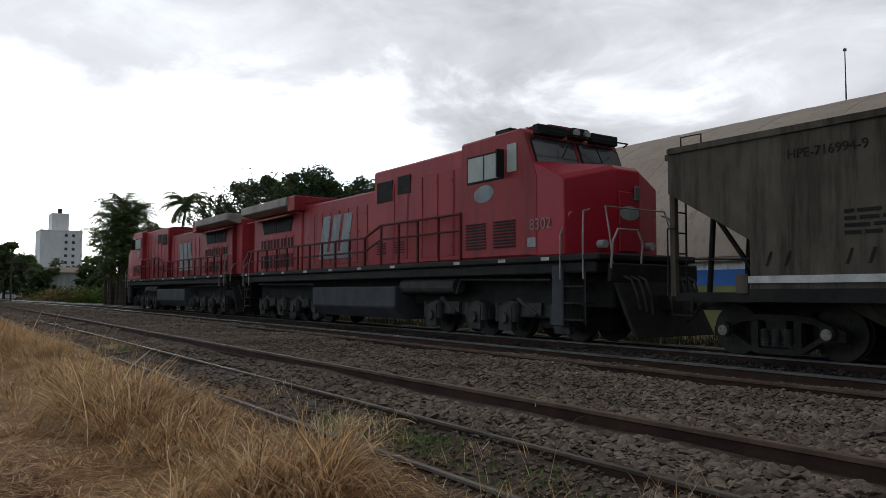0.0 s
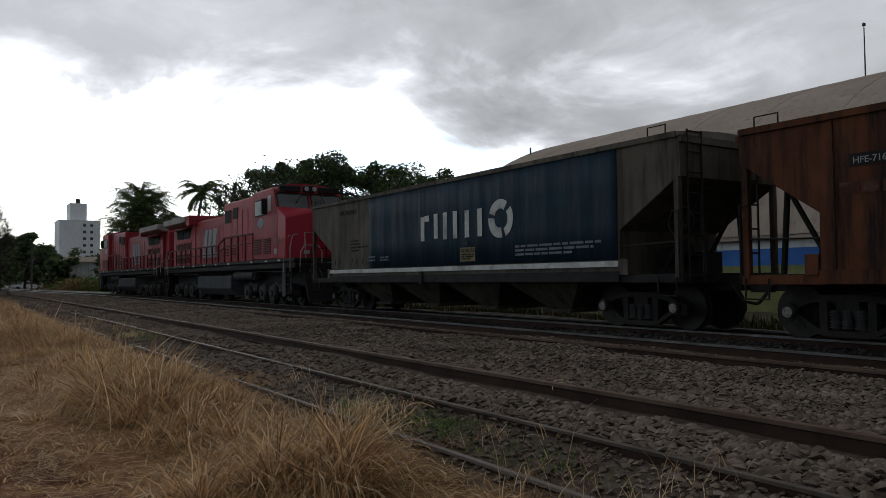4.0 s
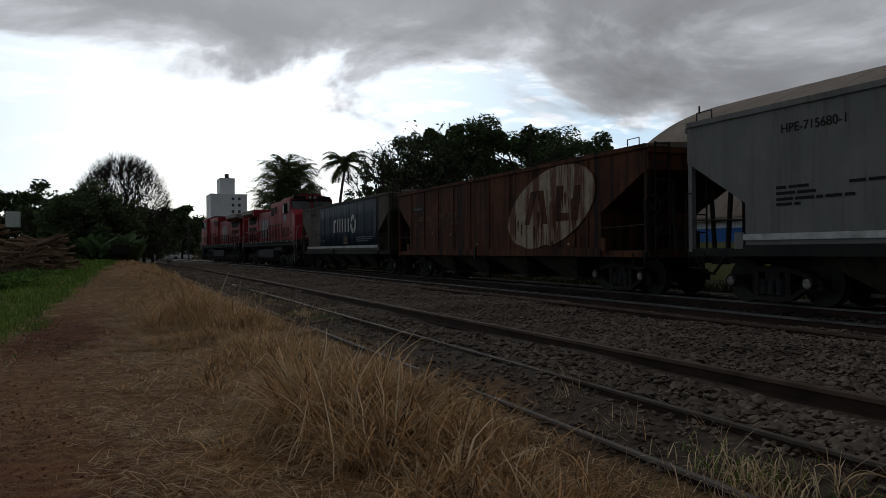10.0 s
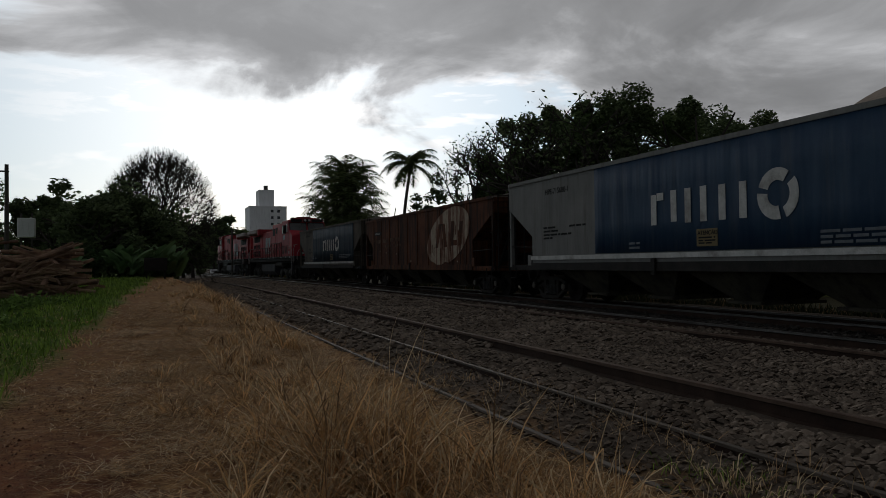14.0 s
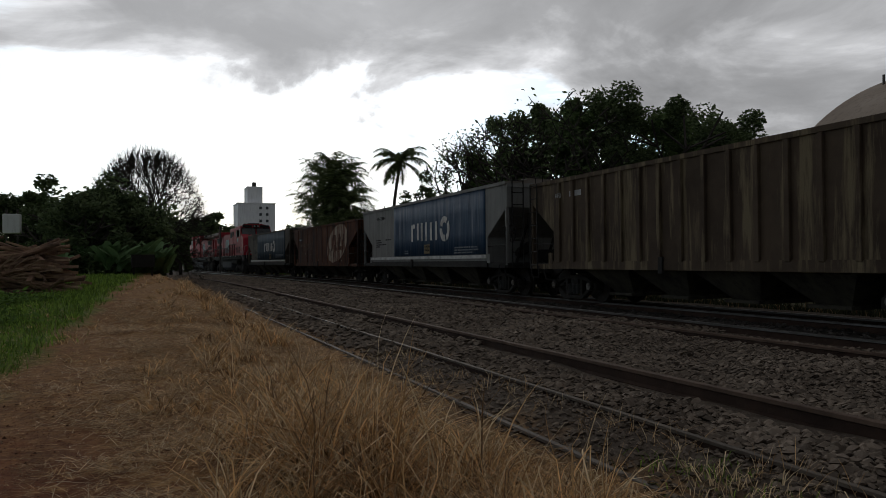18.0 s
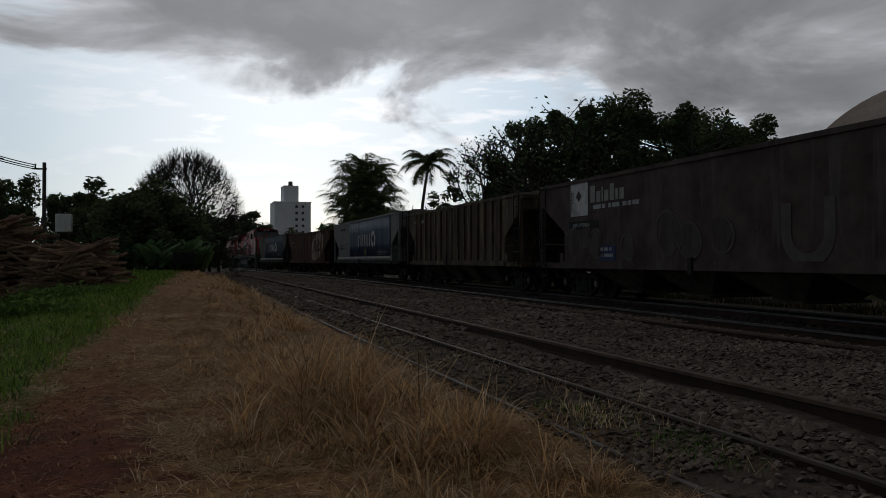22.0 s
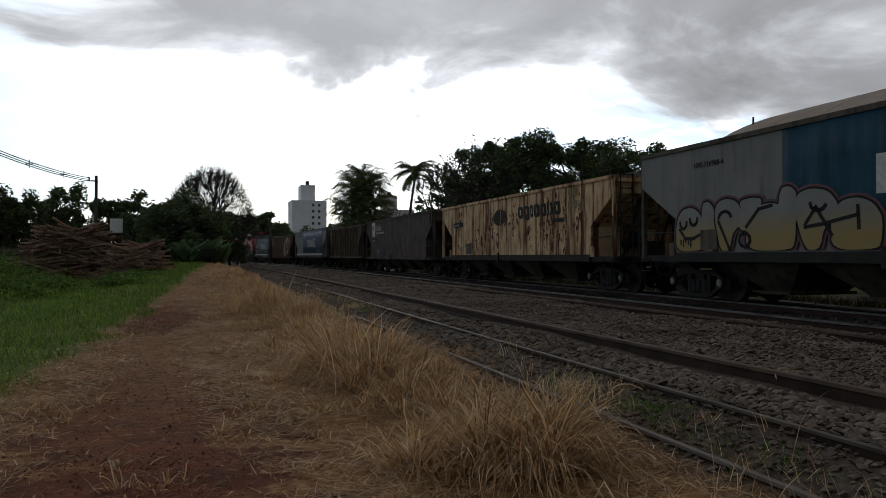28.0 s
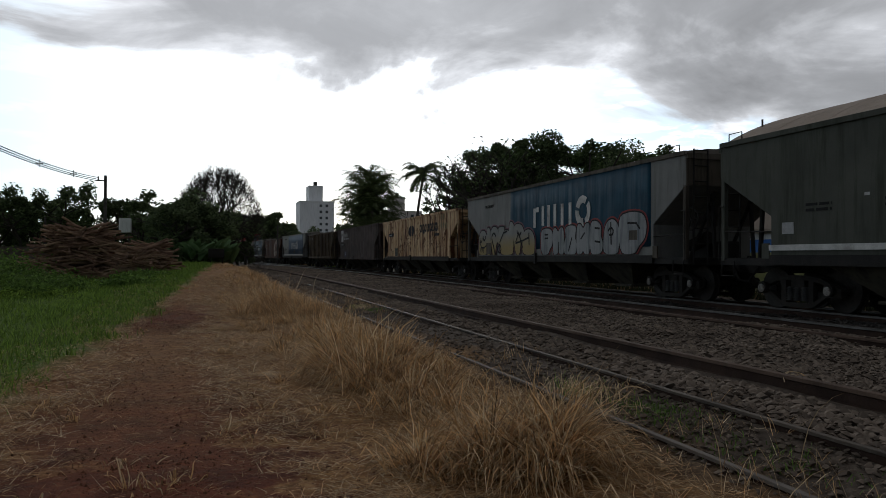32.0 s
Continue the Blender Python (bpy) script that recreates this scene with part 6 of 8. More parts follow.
def palm(seed, x, y, z, height, frond, n, label, lean=0.0, low=0.0):
    rnd = random.Random(seed)
    tree = thing("palm_tree", label, "palm", Matrix.Translation((x, y, z)), "palms behind the line")
    bm = bmesh.new()
    pts = [Vector((lean * (i / 6) ** 2 * height * 0.2, 0, height * i / 6)) for i in range(7)]
    for i, (p, q) in enumerate(zip(pts, pts[1:])):
        rod(bm, p, q, 0.2 - 0.012 * i, 8, 0.19 - 0.012 * i)
    part("trunk", bm, M_BARK, tree)
    top = pts[-1]
    for k in range(n):
        a = k * 2.4 + rnd.uniform(-0.3, 0.3)
        up = rnd.uniform(low, 1.9 + low)
        verts, faces = [], []
        p, d = top.copy(), Vector((math.cos(a), math.sin(a), up)).normalized()
        steps, ln = 12, frond * rnd.uniform(0.8, 1.1)
        for i in range(steps):
            q = p + d * ln / steps
            side = d.cross(Vector((0, 0, 1))).normalized()
            wd = (0.62 if low == 0 else 0.74) * math.sin(math.pi * (0.12 + 0.86 * i / steps)) * frond / 3
            for sgn in (-1, 1):
                for half in (0, 0.5) if low == 0 else (0, 0.33, 0.66):
                    b0 = p + (q - p) * half
                    tip = b0 + side * sgn * wd * rnd.uniform(0.8, 1.1) + d * wd * 0.5 - Vector((0, 0, wd * rnd.uniform(0.25, 0.75)))
                    i0 = len(verts)
                    verts += [b0, b0 + d * 0.09, tip]
                    faces.append((i0, i0 + 1, i0 + 2))
            i0 = len(verts)
            verts += [p - side * 0.03, p + side * 0.03, q + side * 0.025, q - side * 0.025]
            faces.append((i0, i0 + 1, i0 + 2, i0 + 3))
            p = q
            d = (d - Vector((0, 0, 0.07 + 0.017 * i))).normalized()
        ob = new("frond", mesh_from("frond", verts, faces, M_PALM))
        ob.parent = tree
    return tree


def bare_tree(seed, x, y, z, height, label, spread=0.5, levels=6, flowers=0, r0=0.3, first=0.3, squash=1.0):
    rnd = random.Random(seed)
    tree = thing("bare_tree", label, "tree", Matrix.Translation((x, y, z)))
    bm = bmesh.new()
    tips = []
    branch_tree(rnd, (0, 0, 0), height * first, spread, levels, bm, r0, tips)
    part("branching", bm, M_BARK_DARK, tree)
    if flowers:
        pts = [t + Vector((rnd.gauss(0, 0.2), rnd.gauss(0, 0.2), rnd.gauss(0, 0.2))) for t in rnd.sample(tips, min(flowers, len(tips))) for _ in range(5)]
        ob = new("leaf_tuft", mesh_from("leaf_tuft", *quad_cloud(rnd, pts, 0.1), M_LEAF_DARK))
        ob.parent = tree
        tagged(ob, kind="stuff")
    return tree


def dome_tree(seed, x, y, z, height, radius, label):
    """A leafless tree whose fine twigs end on one wide dome."""
    rnd = random.Random(seed)
    tree = thing("bare_tree", label, "tree", Matrix.Translation((x, y, z)))
    limbs, twigs = bmesh.new(), []
    fork = Vector((0, 0, height * 0.22))
    rod(limbs, (0, 0, 0), fork, 0.34, 8, 0.28)

    def target(d, k):
        return Vector((d.x * radius * k, d.y * radius * k, height * 0.3 + d.z * height * 0.7 * k))

    def grow(p, d, level, r):
        k = (0.36, 0.56, 0.74, 0.89, 1.0)[level]
        q = target(d, k * rnd.uniform(0.88, 1.07))
        mid = (p + q) / 2 + Vector((rnd.gauss(0, 0.06), rnd.gauss(0, 0.06), -0.03)) * (q - p).length
        if level < 2:
            rod(limbs, p, mid, r, 5, r * 0.85)
            rod(limbs, mid, q, r * 0.85, 5, r * 0.65)
        else:
            twigs.append((p, q, r))
        if level < 4:
            for _ in range((4, 4, 5, 5)[level]):
                w = (0.34, 0.22, 0.13, 0.07)[level]
                grow(q, (d + Vector((rnd.gauss(0, w), rnd.gauss(0, w), rnd.gauss(0, w * 0.8)))).normalized(), level + 1, r * 0.55)
    for i in range(13):
        a = i * 2.4
        e = 0.16 + 0.84 * ((i * 0.37) % 1)
        grow(fork, Vector((math.cos(a) * math.cos(e * 1.5), math.sin(a) * math.cos(e * 1.5), math.sin(e * 1.5))), 0, 0.11)
    part("trunk", limbs, M_BARK_DARK, tree)
    verts, faces = [], []
    for p, q, r in twigs:
        d = (q - p).normalized()
        u = d.orthogonal().normalized() * max(r * 0.8, 0.012)
        v = d.cross(u)
        i = len(verts)
        verts += [p + u, p - u * 0.5 + v, p - u * 0.5 - v, q + u * 0.5, q - u * 0.25 + v * 0.5, q - u * 0.25 - v * 0.5]
        faces += [(i, i + 1, i + 4, i + 3), (i + 1, i + 2, i + 5, i + 4), (i + 2, i, i + 3, i + 5)]
    ob = new("twig_spray", mesh_from("twig_spray", verts, faces, M_BARK_DARK))
    ob.parent = tree
    return tree


def bearing(az, dist):
    """A spot at az degrees to the right of the line and dist metres from where the camera starts."""
    return dist * math.sin(radians(az)), dist * math.cos(radians(az))


def build_trees():
    # the tall mass behind the wagons
    spec = [(19.6, 68, 9.2, 2.6), (20.8, 64, 10.4, 2.8), (22.0, 62, 10.8, 2.8), (23.4, 60, 9.9, 2.6), (24.6, 60, 10.6, 2.4), (26.4, 58, 11.9, 2.7), (28.0, 60, 10.4, 2.6), (29.4, 58, 10.4, 3.0), (31.2, 60, 10.5, 3.2), (32.8, 62, 10.2, 2.2), (35.0, 66, 10.6, 1.7), (21.0, 72, 8.6, 3.8), (25.0, 70, 9.4, 4.0), (29.6, 70, 10.0, 4.2), (23.0, 72, 8.4, 4.0), (27.0, 70, 9.4, 3.6), (19.8, 60, 5.0, 2.4)]
    for i, (az, d, h, r) in enumerate(spec):
        k = 0.78 if az < 28.5 else 0.86
        x, y = bearing(az, d * k)
        leafy_tree(30 + i, x, y, -0.5, 1.5 + (h * (1.09 if az < 25 else 1.03) - 1.5) * k, r * k, 15000, "dark leafy tree with a broken crown behind the wagons", M_LEAF_DARK if i % 3 else M_LEAF_MID, 0.135 * k, 0.08)
    for i, (az, d, h, r) in enumerate([(16.6, 78, 9.6, 1.6), (18.6, 72, 8.6, 1.8), (17.3, 86, 5.4, 2.4), (14.5, 92, 4.8, 2.4)]):
        x, y = bearing(az, d)
        leafy_tree(60 + i, x, y, -0.5, h, r, 2000, "thin leafy tree with sky showing through", M_LEAF_DARK, 0.18, 0.2)
    x, y = bearing(21.2, 45)
    bare_tree(7, x, y, -0.5, 10.4, "nearly bare tree with small leaf tufts at its twig ends", 0.5, 6, 260, 0.22, 0.24)
    x, y = bearing(18.9, 52)
    bare_tree(8, x, y, -0.5, 10.1, "nearly bare tree with small leaf tufts at its twig ends", 0.38, 6, 200, 0.2, 0.24)
    # palms
    for i, (az, d, h, fr, n) in enumerate([(11.45, 84, 10.4, 3.61, 34), (10.89, 86, 9.6, 3.44, 32), (12.01, 83, 9.2, 3.44, 32), (10.33, 88, 7.0, 3.44, 28), (12.44, 86, 7.6, 3.28, 26), (11.2, 80, 7.6, 3.61, 34), (11.76, 88, 9.8, 3.61, 32), (11.33, 82, 5.4, 3.44, 32), (10.71, 82, 5.0, 3.44, 30), (11.95, 80, 5.2, 3.44, 30), (11.08, 78, 3.0, 3.28, 28), (10.33, 84, 3.6, 3.28, 24), (12.32, 80, 3.0, 3.12, 24), (11.57, 81, 8.6, 3.61, 36), (10.83, 83, 7.8, 3.61, 36), (12.19, 82, 6.6, 3.61, 34), (11.7, 79, 6.4, 3.61, 36), (10.58, 85, 6.2, 3.44, 34), (12.57, 82, 5.0, 3.44, 32), (11.33, 77, 4.4, 3.44, 34)]):
        x, y = bearing(az, d)
        palm(80 + i, x, y, -0.5, h, fr, int(n * 0.72), "bushy coconut palm with drooping fronds")
    x, y = bearing(14.9, 80)
    palm(95, x, y, -0.5, 10.6, 3.3, 34, "single tall palm with a bare leaning trunk", 0.5, -0.5)
    # beside the path, ahead
    x, y = bearing(0.4, 66)
    dome_tree(21, x, y, -0.3, 8.9, 4.03, "wide bare tree with a fine domed crown")
    for i, (az, d, h, r) in enumerate([(-2.9, 84, 9.2, 3.2), (-1.4, 82, 8.6, 3.2), (-4.2, 88, 7.4, 2.6), (0.2, 84, 6.6, 3.0), (-2.6, 78, 6.6, 3.2), (-0.6, 80, 6.4, 3.0)]):
        x, y = bearing(az, d * 0.72)
        leafy_tree(110 + i, x, y, -0.3, 1.3 + (h - 1.3) * 0.72, r * 0.72, 6000, "dense dark tree beside the path", M_LEAF_DARK, 0.15, 0.02, "trees beside the path")
    for i, (az, d, h, r) in enumerate([(4.2, 125, 9.0, 2.2), (3.7, 152, 8.6, 2.6), (6.35, 120, 4.6, 2.2), (2.6, 170, 10, 6), (1.2, 190, 10.5, 6), (-0.4, 200, 10, 6), (9.4, 120, 6.5, 2.6), (8.9, 130, 5.4, 2.4)]):
        x, y = bearing(az, d)
        leafy_tree(130 + i, x, y, -0.3, h, r, 1200, "far dark tree at the bend of the line", M_LEAF_DARK, 0.5, 0.02, "far trees")
    # row of tall thin-crowned trees on the far left
    for i in range(13):
        az = -22.5 + 1.12 * i + random.Random(i).uniform(-0.3, 0.3)
        if az > -7.2:
            continue
        x, y = bearing(az, 88 + 6 * (i % 3))
        leafy_tree(150 + i, x, y, -0.2, 8.9 + 1.2 * random.Random(i + 50).uniform(-0.6, 0.8), 2.3, 4200, "tall dark tree with a tufted open crown", M_LEAF_DARK, 0.19, 0.3, "trees beyond the fence")
    for i, (az, h) in enumerate(((-6.7, 8.3), (-5.7, 7.7), (-4.9, 8.0))):
        x, y = bearing(az, 92)
        leafy_tree(190 + i, x, y, -0.2, h, 2.2, 4200, "tall dark tree with a tufted open crown", M_LEAF_DARK, 0.17, 0.3, "trees beyond the fence")
    for i in range(11):
        x, y = bearing(-23 + 1.9 * i, 104)
        leafy_tree(170 + i, x, y, -0.2, 5.9, 3.6, 4200, "low dark scrub tree behind the row", M_LEAF_DARK, 0.22, 0.0, "scrub beyond the fence")
    # the thicket that ends the sidings, and the wood past the bend
    for i, (az, h, r) in enumerate(((-1.3, 7.2, 2.6), (-0.2, 7.0, 2.3), (0.9, 6.4, 2.0), (1.7, 5.6, 1.5), (2.25, 4.6, 1.15))):
        x, y = bearing(az, 98 + 2 * (i % 2))
        leafy_tree(210 + i, x, y, -0.3, h, r, 3600, "dark dense thicket tree beside the line", M_LEAF_DARK, 0.18, 0.0, "thicket at the bend")
    for i, (az, h) in enumerate(((2.6, 11.6), (3.7, 10.8), (4.7, 10.2), (5.6, 9.8), (6.4, 9.4))):
        x, y = bearing(az, 178 + 5 * (i % 2))
        leafy_tree(220 + i, x, y, -0.3, h, 3.9, 3600, "far dark tree of the wood past the bend", M_LEAF_DARK, 0.34, 0.0, "wood past the bend")
    # broad-leaved clump beyond the logs
    rnd = random.Random(3)
    for i in range(16):
        x, y = bearing(-5.6 + 0.46 * i, 54 + rnd.uniform(-2, 2))
        plant = thing("banana_plant", "clump of broad upright green leaves", "plant", Matrix.Translation((x, y, ground_z(x, y))), "broad-leaved plants")
        for k in range(14):
            a, ln, up = rnd.uniform(0, 6.28), rnd.uniform(1.0, 1.7), rnd.uniform(0.8, 2.2)
            verts, faces = [], []
            p, d = Vector((0, 0, rnd.uniform(0.2, 0.9))), Vector((math.cos(a), math.sin(a), up)).normalized()
            for s in range(6):
                w = 0.22 * math.sin(math.pi * (0.15 + 0.8 * s / 6))
                side = d.cross(Vector((0, 0, 1))).normalized()
                verts += [p - side * w - Vector((0, 0, 0.05)), p, p + side * w - Vector((0, 0, 0.05))]
                p = p + d * ln / 6
                d = (d - Vector((0, 0, 0.16))).normalized()
            for s in range(5):
                j = 3 * s
                faces += [(j, j + 1, j + 4, j + 3), (j + 1, j + 2, j + 5, j + 4)]
            ob = new("leaf", mesh_from("leaf", verts, faces, M_BANANA))
            ob.parent = plant


def reach(y):
    """How far off the ground at y lies from the nearer of the two spots where the camera stands."""
    return y if y < 15 else y - 13.5


def grass_mesh(rnd, roots, mats, bend_amount=0.5):
    """Blades as bent tapering strips: (x, y, z, height, lean angle, lean) each."""
    verts, faces, idx = [], [], []
    for x, y, z, h, a, lean, w, mi in roots:
        dx, dy = math.cos(a), math.sin(a)
        px, py = -dy * w, dx * w
        i = len(verts)
        l1, l2 = lean * 0.35 * h, lean * h
        z1, z2 = h * 0.6, h * (1 - 0.35 * lean * lean) if lean < 1.2 else h * 0.5
        tilt = rnd.uniform(-1, 1)
        qx, qy = px * math.cos(tilt) - py * math.sin(tilt), px * math.sin(tilt) + py * math.cos(tilt)
        verts += [(x - qx, y - qy, z), (x + qx, y + qy, z), (x + dx * l1 + qx * 0.8, y + dy * l1 + qy * 0.8, z + z1), (x + dx * l1 - qx * 0.8, y + dy * l1 - qy * 0.8, z + z1), (x + dx * l2, y + dy * l2, z + z2)]
        faces += [(i, i + 1, i + 2, i + 3), (i + 3, i + 2, i + 4)]
        idx += [mi, mi]
    me = mesh_from("blades", verts, faces, mats)
    me.polygons.foreach_set("material_index", idx)
    return me


def blade_mesh(rnd, blades, mats, steps=4, wander=0.3, kinked=0.4):
    """Long blades that rise, arch over and droop: (x, y, z, length, heading, tilt, droop, width, material) each."""
    verts, faces, idx = [], [], []
    for x, y, z, ln, a, tilt, droop, w, mi in blades:
        ca, sa = math.cos(a), math.sin(a)
        tw = rnd.uniform(-1.2, 1.2)
        qx, qy = math.cos(a + 1.57 + tw) * w, math.sin(a + 1.57 + tw) * w
        i, d = len(verts), ln / steps
        px, py, pz = x, y, z
        bent, kink = (rnd.randrange(1, steps), rnd.uniform(0.6, 1.7)) if rnd.random() < kinked else (-1, 0)
        for k in range(steps):
            f = 1 - 0.85 * (k / steps) ** 2
            verts.append((px - qx * f, py - qy * f, pz))
            verts.append((px + qx * f, py + qy * f, pz))
            px += math.sin(tilt) * ca * d
            py += math.sin(tilt) * sa * d
            pz = max(z + 0.006, pz + math.cos(tilt) * d)
            tilt = min(2.6, tilt + droop / steps * (0.5 + k / steps) + (kink if k == bent else 0))
            a += rnd.uniform(-wander, wander)
            ca, sa = math.cos(a), math.sin(a)
        verts.append((px, py, pz))
        for k in range(steps - 1):
            j = i + 2 * k
            faces.append((j, j + 1, j + 3, j + 2))
        j = i + 2 * (steps - 1)
        faces.append((j, j + 1, j + 2))
        idx += [mi] * steps
    me = mesh_from("blades", verts, faces, mats)
    me.polygons.foreach_set("material_index", idx)
    return me


def build_grass():
    rnd = random.Random(12)
    blades = []

    def tussock(cx, cy, h, n, spread=0.10, lean=0.0, heading=0.0, old=0.22):
        wide = 0.85 + reach(cy) / 18
        for _ in range(n):
            r, a = abs(rnd.gauss(0, spread)), rnd.uniform(0, 6.28)
            x, y = cx + r * math.cos(a), cy + r * math.sin(a)
            ln = h * rnd.uniform(0.5, 1.5)
            out = a + rnd.gauss(0, 0.5)
            if rnd.random() < lean:
                out = heading + rnd.gauss(0, 0.7)
            u = rnd.random()
            blades.append((x, y, ground_z(x, y) - 0.02, ln, out, abs(rnd.gauss(0.42, 0.32)) + r * 1.8, abs(rnd.gauss(2.3, 0.9)), rnd.uniform(0.0024, 0.0068) * wide, 2 if u < old else 0 if u < 0.72 else 1))
    # the great tussock nearest the camera and its fringe
    for _ in range(26):
        tussock(2.08 + rnd.gauss(0, 0.23), 4.9 + rnd.gauss(0, 0.25), rnd.uniform(0.46, 0.68), 130, 0.08, 0.35, rnd.choice((0.0, 0.0, 3.2, -1.5)))
    for _ in range(9):
        tussock(1.5 + rnd.gauss(0, 0.15), 5.0 + rnd.gauss(0, 0.25), rnd.uniform(0.14, 0.26), 60, 0.09, 0.4, 3.1)
    # the tall stand behind it
    for _ in range(44):
        x, y = 1.8 + rnd.gauss(0, 0.28), 9.2 + rnd.gauss(0, 0.75)
        tussock(x, y, rnd.uniform(0.48, 0.78), 110, 0.10, 0.25, rnd.uniform(0, 6.28))
    for _ in range(26):
        x, y = rnd.gauss(1.95, 0.22), rnd.uniform(5.6, 8.4)
        tussock(x, y, rnd.uniform(0.2, 0.42), 80, 0.10, 0.3, rnd.uniform(0, 6.28))
    for _ in range(16):
        x, y = rnd.uniform(2.1, 2.6), rnd.uniform(6.6, 11)
        tussock(x, y, rnd.uniform(0.3, 0.55), 60, 0.09)
    # a like pair further on: a spreading tussock and a ragged stand beyond it
    for _ in range(24):
        tussock(2.05 + rnd.gauss(0, 0.26), 17.3 + rnd.gauss(0, 0.3), rnd.uniform(0.36, 0.56), 120, 0.10, 0.35, rnd.choice((0.0, 0.0, 3.2, -1.5)))
    for _ in range(46):
        x, y = 1.62 + rnd.gauss(0, 0.34), 19.3 + rnd.gauss(0, 0.8)
        tussock(x, y, rnd.uniform(0.46, 0.86), 105, 0.11, 0.25, rnd.uniform(0, 6.28))
    for _ in range(30):
        x, y = rnd.uniform(2.0, 2.7), rnd.uniform(15.4, 24)
        tussock(x, y, rnd.uniform(0.14, 0.4), 60, 0.10, 0.3, rnd.uniform(0, 6.28))
    for _ in range(70):
        x, y = rnd.uniform(0.2, 1.5), rnd.uniform(15.5, 25)
        if noise.noise((x * 1.3, y * 0.8, 21)) > -0.1:
            tussock(x, y, rnd.uniform(0.08, 0.26), 50, 0.13, 0.4, rnd.uniform(0, 6.28))
    for _ in range(60):
        y, x = rnd.uniform(17, 24), rnd.gauss(1.9, 0.32)
        blades.append((x, y, ground_z(x, y), rnd.uniform(0.45, 0.95), rnd.uniform(0, 6.28), rnd.uniform(0.02, 0.35), rnd.uniform(0.1, 1.2), rnd.uniform(0.002, 0.0034) * (1 + reach(y) / 25), rnd.choice((0, 1))))
    # separate tussocks along the shoulder, thinning out with distance
    n = 0
    while n < 230:
        y = 2.9 + 46 * rnd.random() ** 1.6
        x = rnd.gauss(1.7, 0.65)
        g = noise.noise((x * 1.1, y * 0.55, 5))
        if x > 2.45 or x < (1.15 if y < 7 else 0.75 if y < 14 else 0.3) or g < -0.18 or (3.3 < y < 7.9 and 1.2 < x) or (y < 4.2 and x < 1.0):
            continue
        n += 1
        k = 1 - 0.35 * abs(x - 1.7)
        tussock(x + bend(y), y, max(0.12, (0.26 + 0.42 * g + 0.1 * rnd.random()) * k), int(rnd.uniform(40, 75) * (1 if y < 16 else 0.7)), 0.09 + 0.03 * rnd.random(), 0.2, rnd.uniform(0, 6.28))
    # low straw clumps scattered over the path
    for _ in range(170):
        y = 4 + 42 * rnd.random() ** 1.3
        x = rnd.uniform(-1.7, 1.2)
        if noise.noise((x * 0.9, y * 0.35, 12)) > -0.05:
            tussock(x, y, rnd.uniform(0.07, 0.2), 26, 0.13, 0.3, rnd.uniform(0, 6.28))
    # upright dead stalks with bent tips
    for _ in range(90):
        y = rnd.uniform(7.6, 14)
        x = rnd.gauss(1.75, 0.3)
        blades.append((x, y, ground_z(x, y), rnd.uniform(0.55, 1.1), rnd.uniform(0, 6.28), rnd.uniform(0.02, 0.35), rnd.uniform(0.1, 0.9), rnd.uniform(0.0022, 0.0038) * (1 + y / 25), rnd.choice((0, 1))))
    for _ in range(8):
        y = rnd.uniform(2.6, 4.4)
        x = rnd.gauss(2.3, 0.4)
        blades.append((x, y, ground_z(x, y), rnd.uniform(0.3, 0.7), rnd.uniform(0, 6.28), rnd.uniform(0.02, 0.4), rnd.uniform(0.2, 2.2), 0.003, 1))
    for _ in range(46):
        x, y = rnd.gauss(1.9, 0.5), rnd.uniform(-9, 2.6)
        if 1.25 < x < 2.6:
            tussock(x, y, rnd.uniform(0.2, 0.5), 45, 0.09)
    ob = new("dry_grass", blade_mesh(rnd, blades, [M_STRAW, M_STRAW_PALE, M_STRAW_OLD], 5, 0.42, 0.55))
    tagged(ob, "tall straw-coloured dead grass along the siding", "grass", kind="stuff")
    # matted straw lying on the earth, thin over the worn path
    blades = []
    tries = 0
    while len(blades) < 190000 and tries < 560000:
        tries += 1
        y = 1.5 + 34 * rnd.random() ** 2.1 if tries % 5 < 3 else 15 + 18 * rnd.random() ** 1.7
        x = rnd.uniform(-3.0, 2.9)
        worn = abs(x + 0.05 + 0.06 * min(y, 14)) - 0.45 * noise.noise((x * 0.8, y * 0.5, 1)) + 0.11 * max(0, min(y, 10) - 6.5) - 0.5 * math.exp(-((y - 17.5) / 2.2) ** 2)
        patch = noise.noise((x * 1.5, y * 1.1, 9)) + 0.5 * noise.noise((x * 4, y * 3, 2))
        keep = 0.92 if worn > 1.05 else 0.10 + 0.6 * max(0, worn - 0.35)
        if patch < -0.12:
            keep *= 0.22
        if x < -2.5 + 0.046 * y:
            keep *= 0.15
        if rnd.random() > keep:
            continue
        u = rnd.random()
        if worn < 0.6:
            u *= 0.35
        blades.append((x + bend(y), y, ground_z(x, y) + rnd.uniform(0.003, 0.03), rnd.uniform(0.06, 0.24) * (1 if worn > 0.6 else 0.6), rnd.uniform(0, 6.28), rnd.uniform(1.25, 1.75), rnd.uniform(-0.2, 0.5), rnd.uniform(0.0012, 0.0028) * (1 + reach(y) / 13), 2 if u < 0.3 else 0 if u < 0.7 else 1))
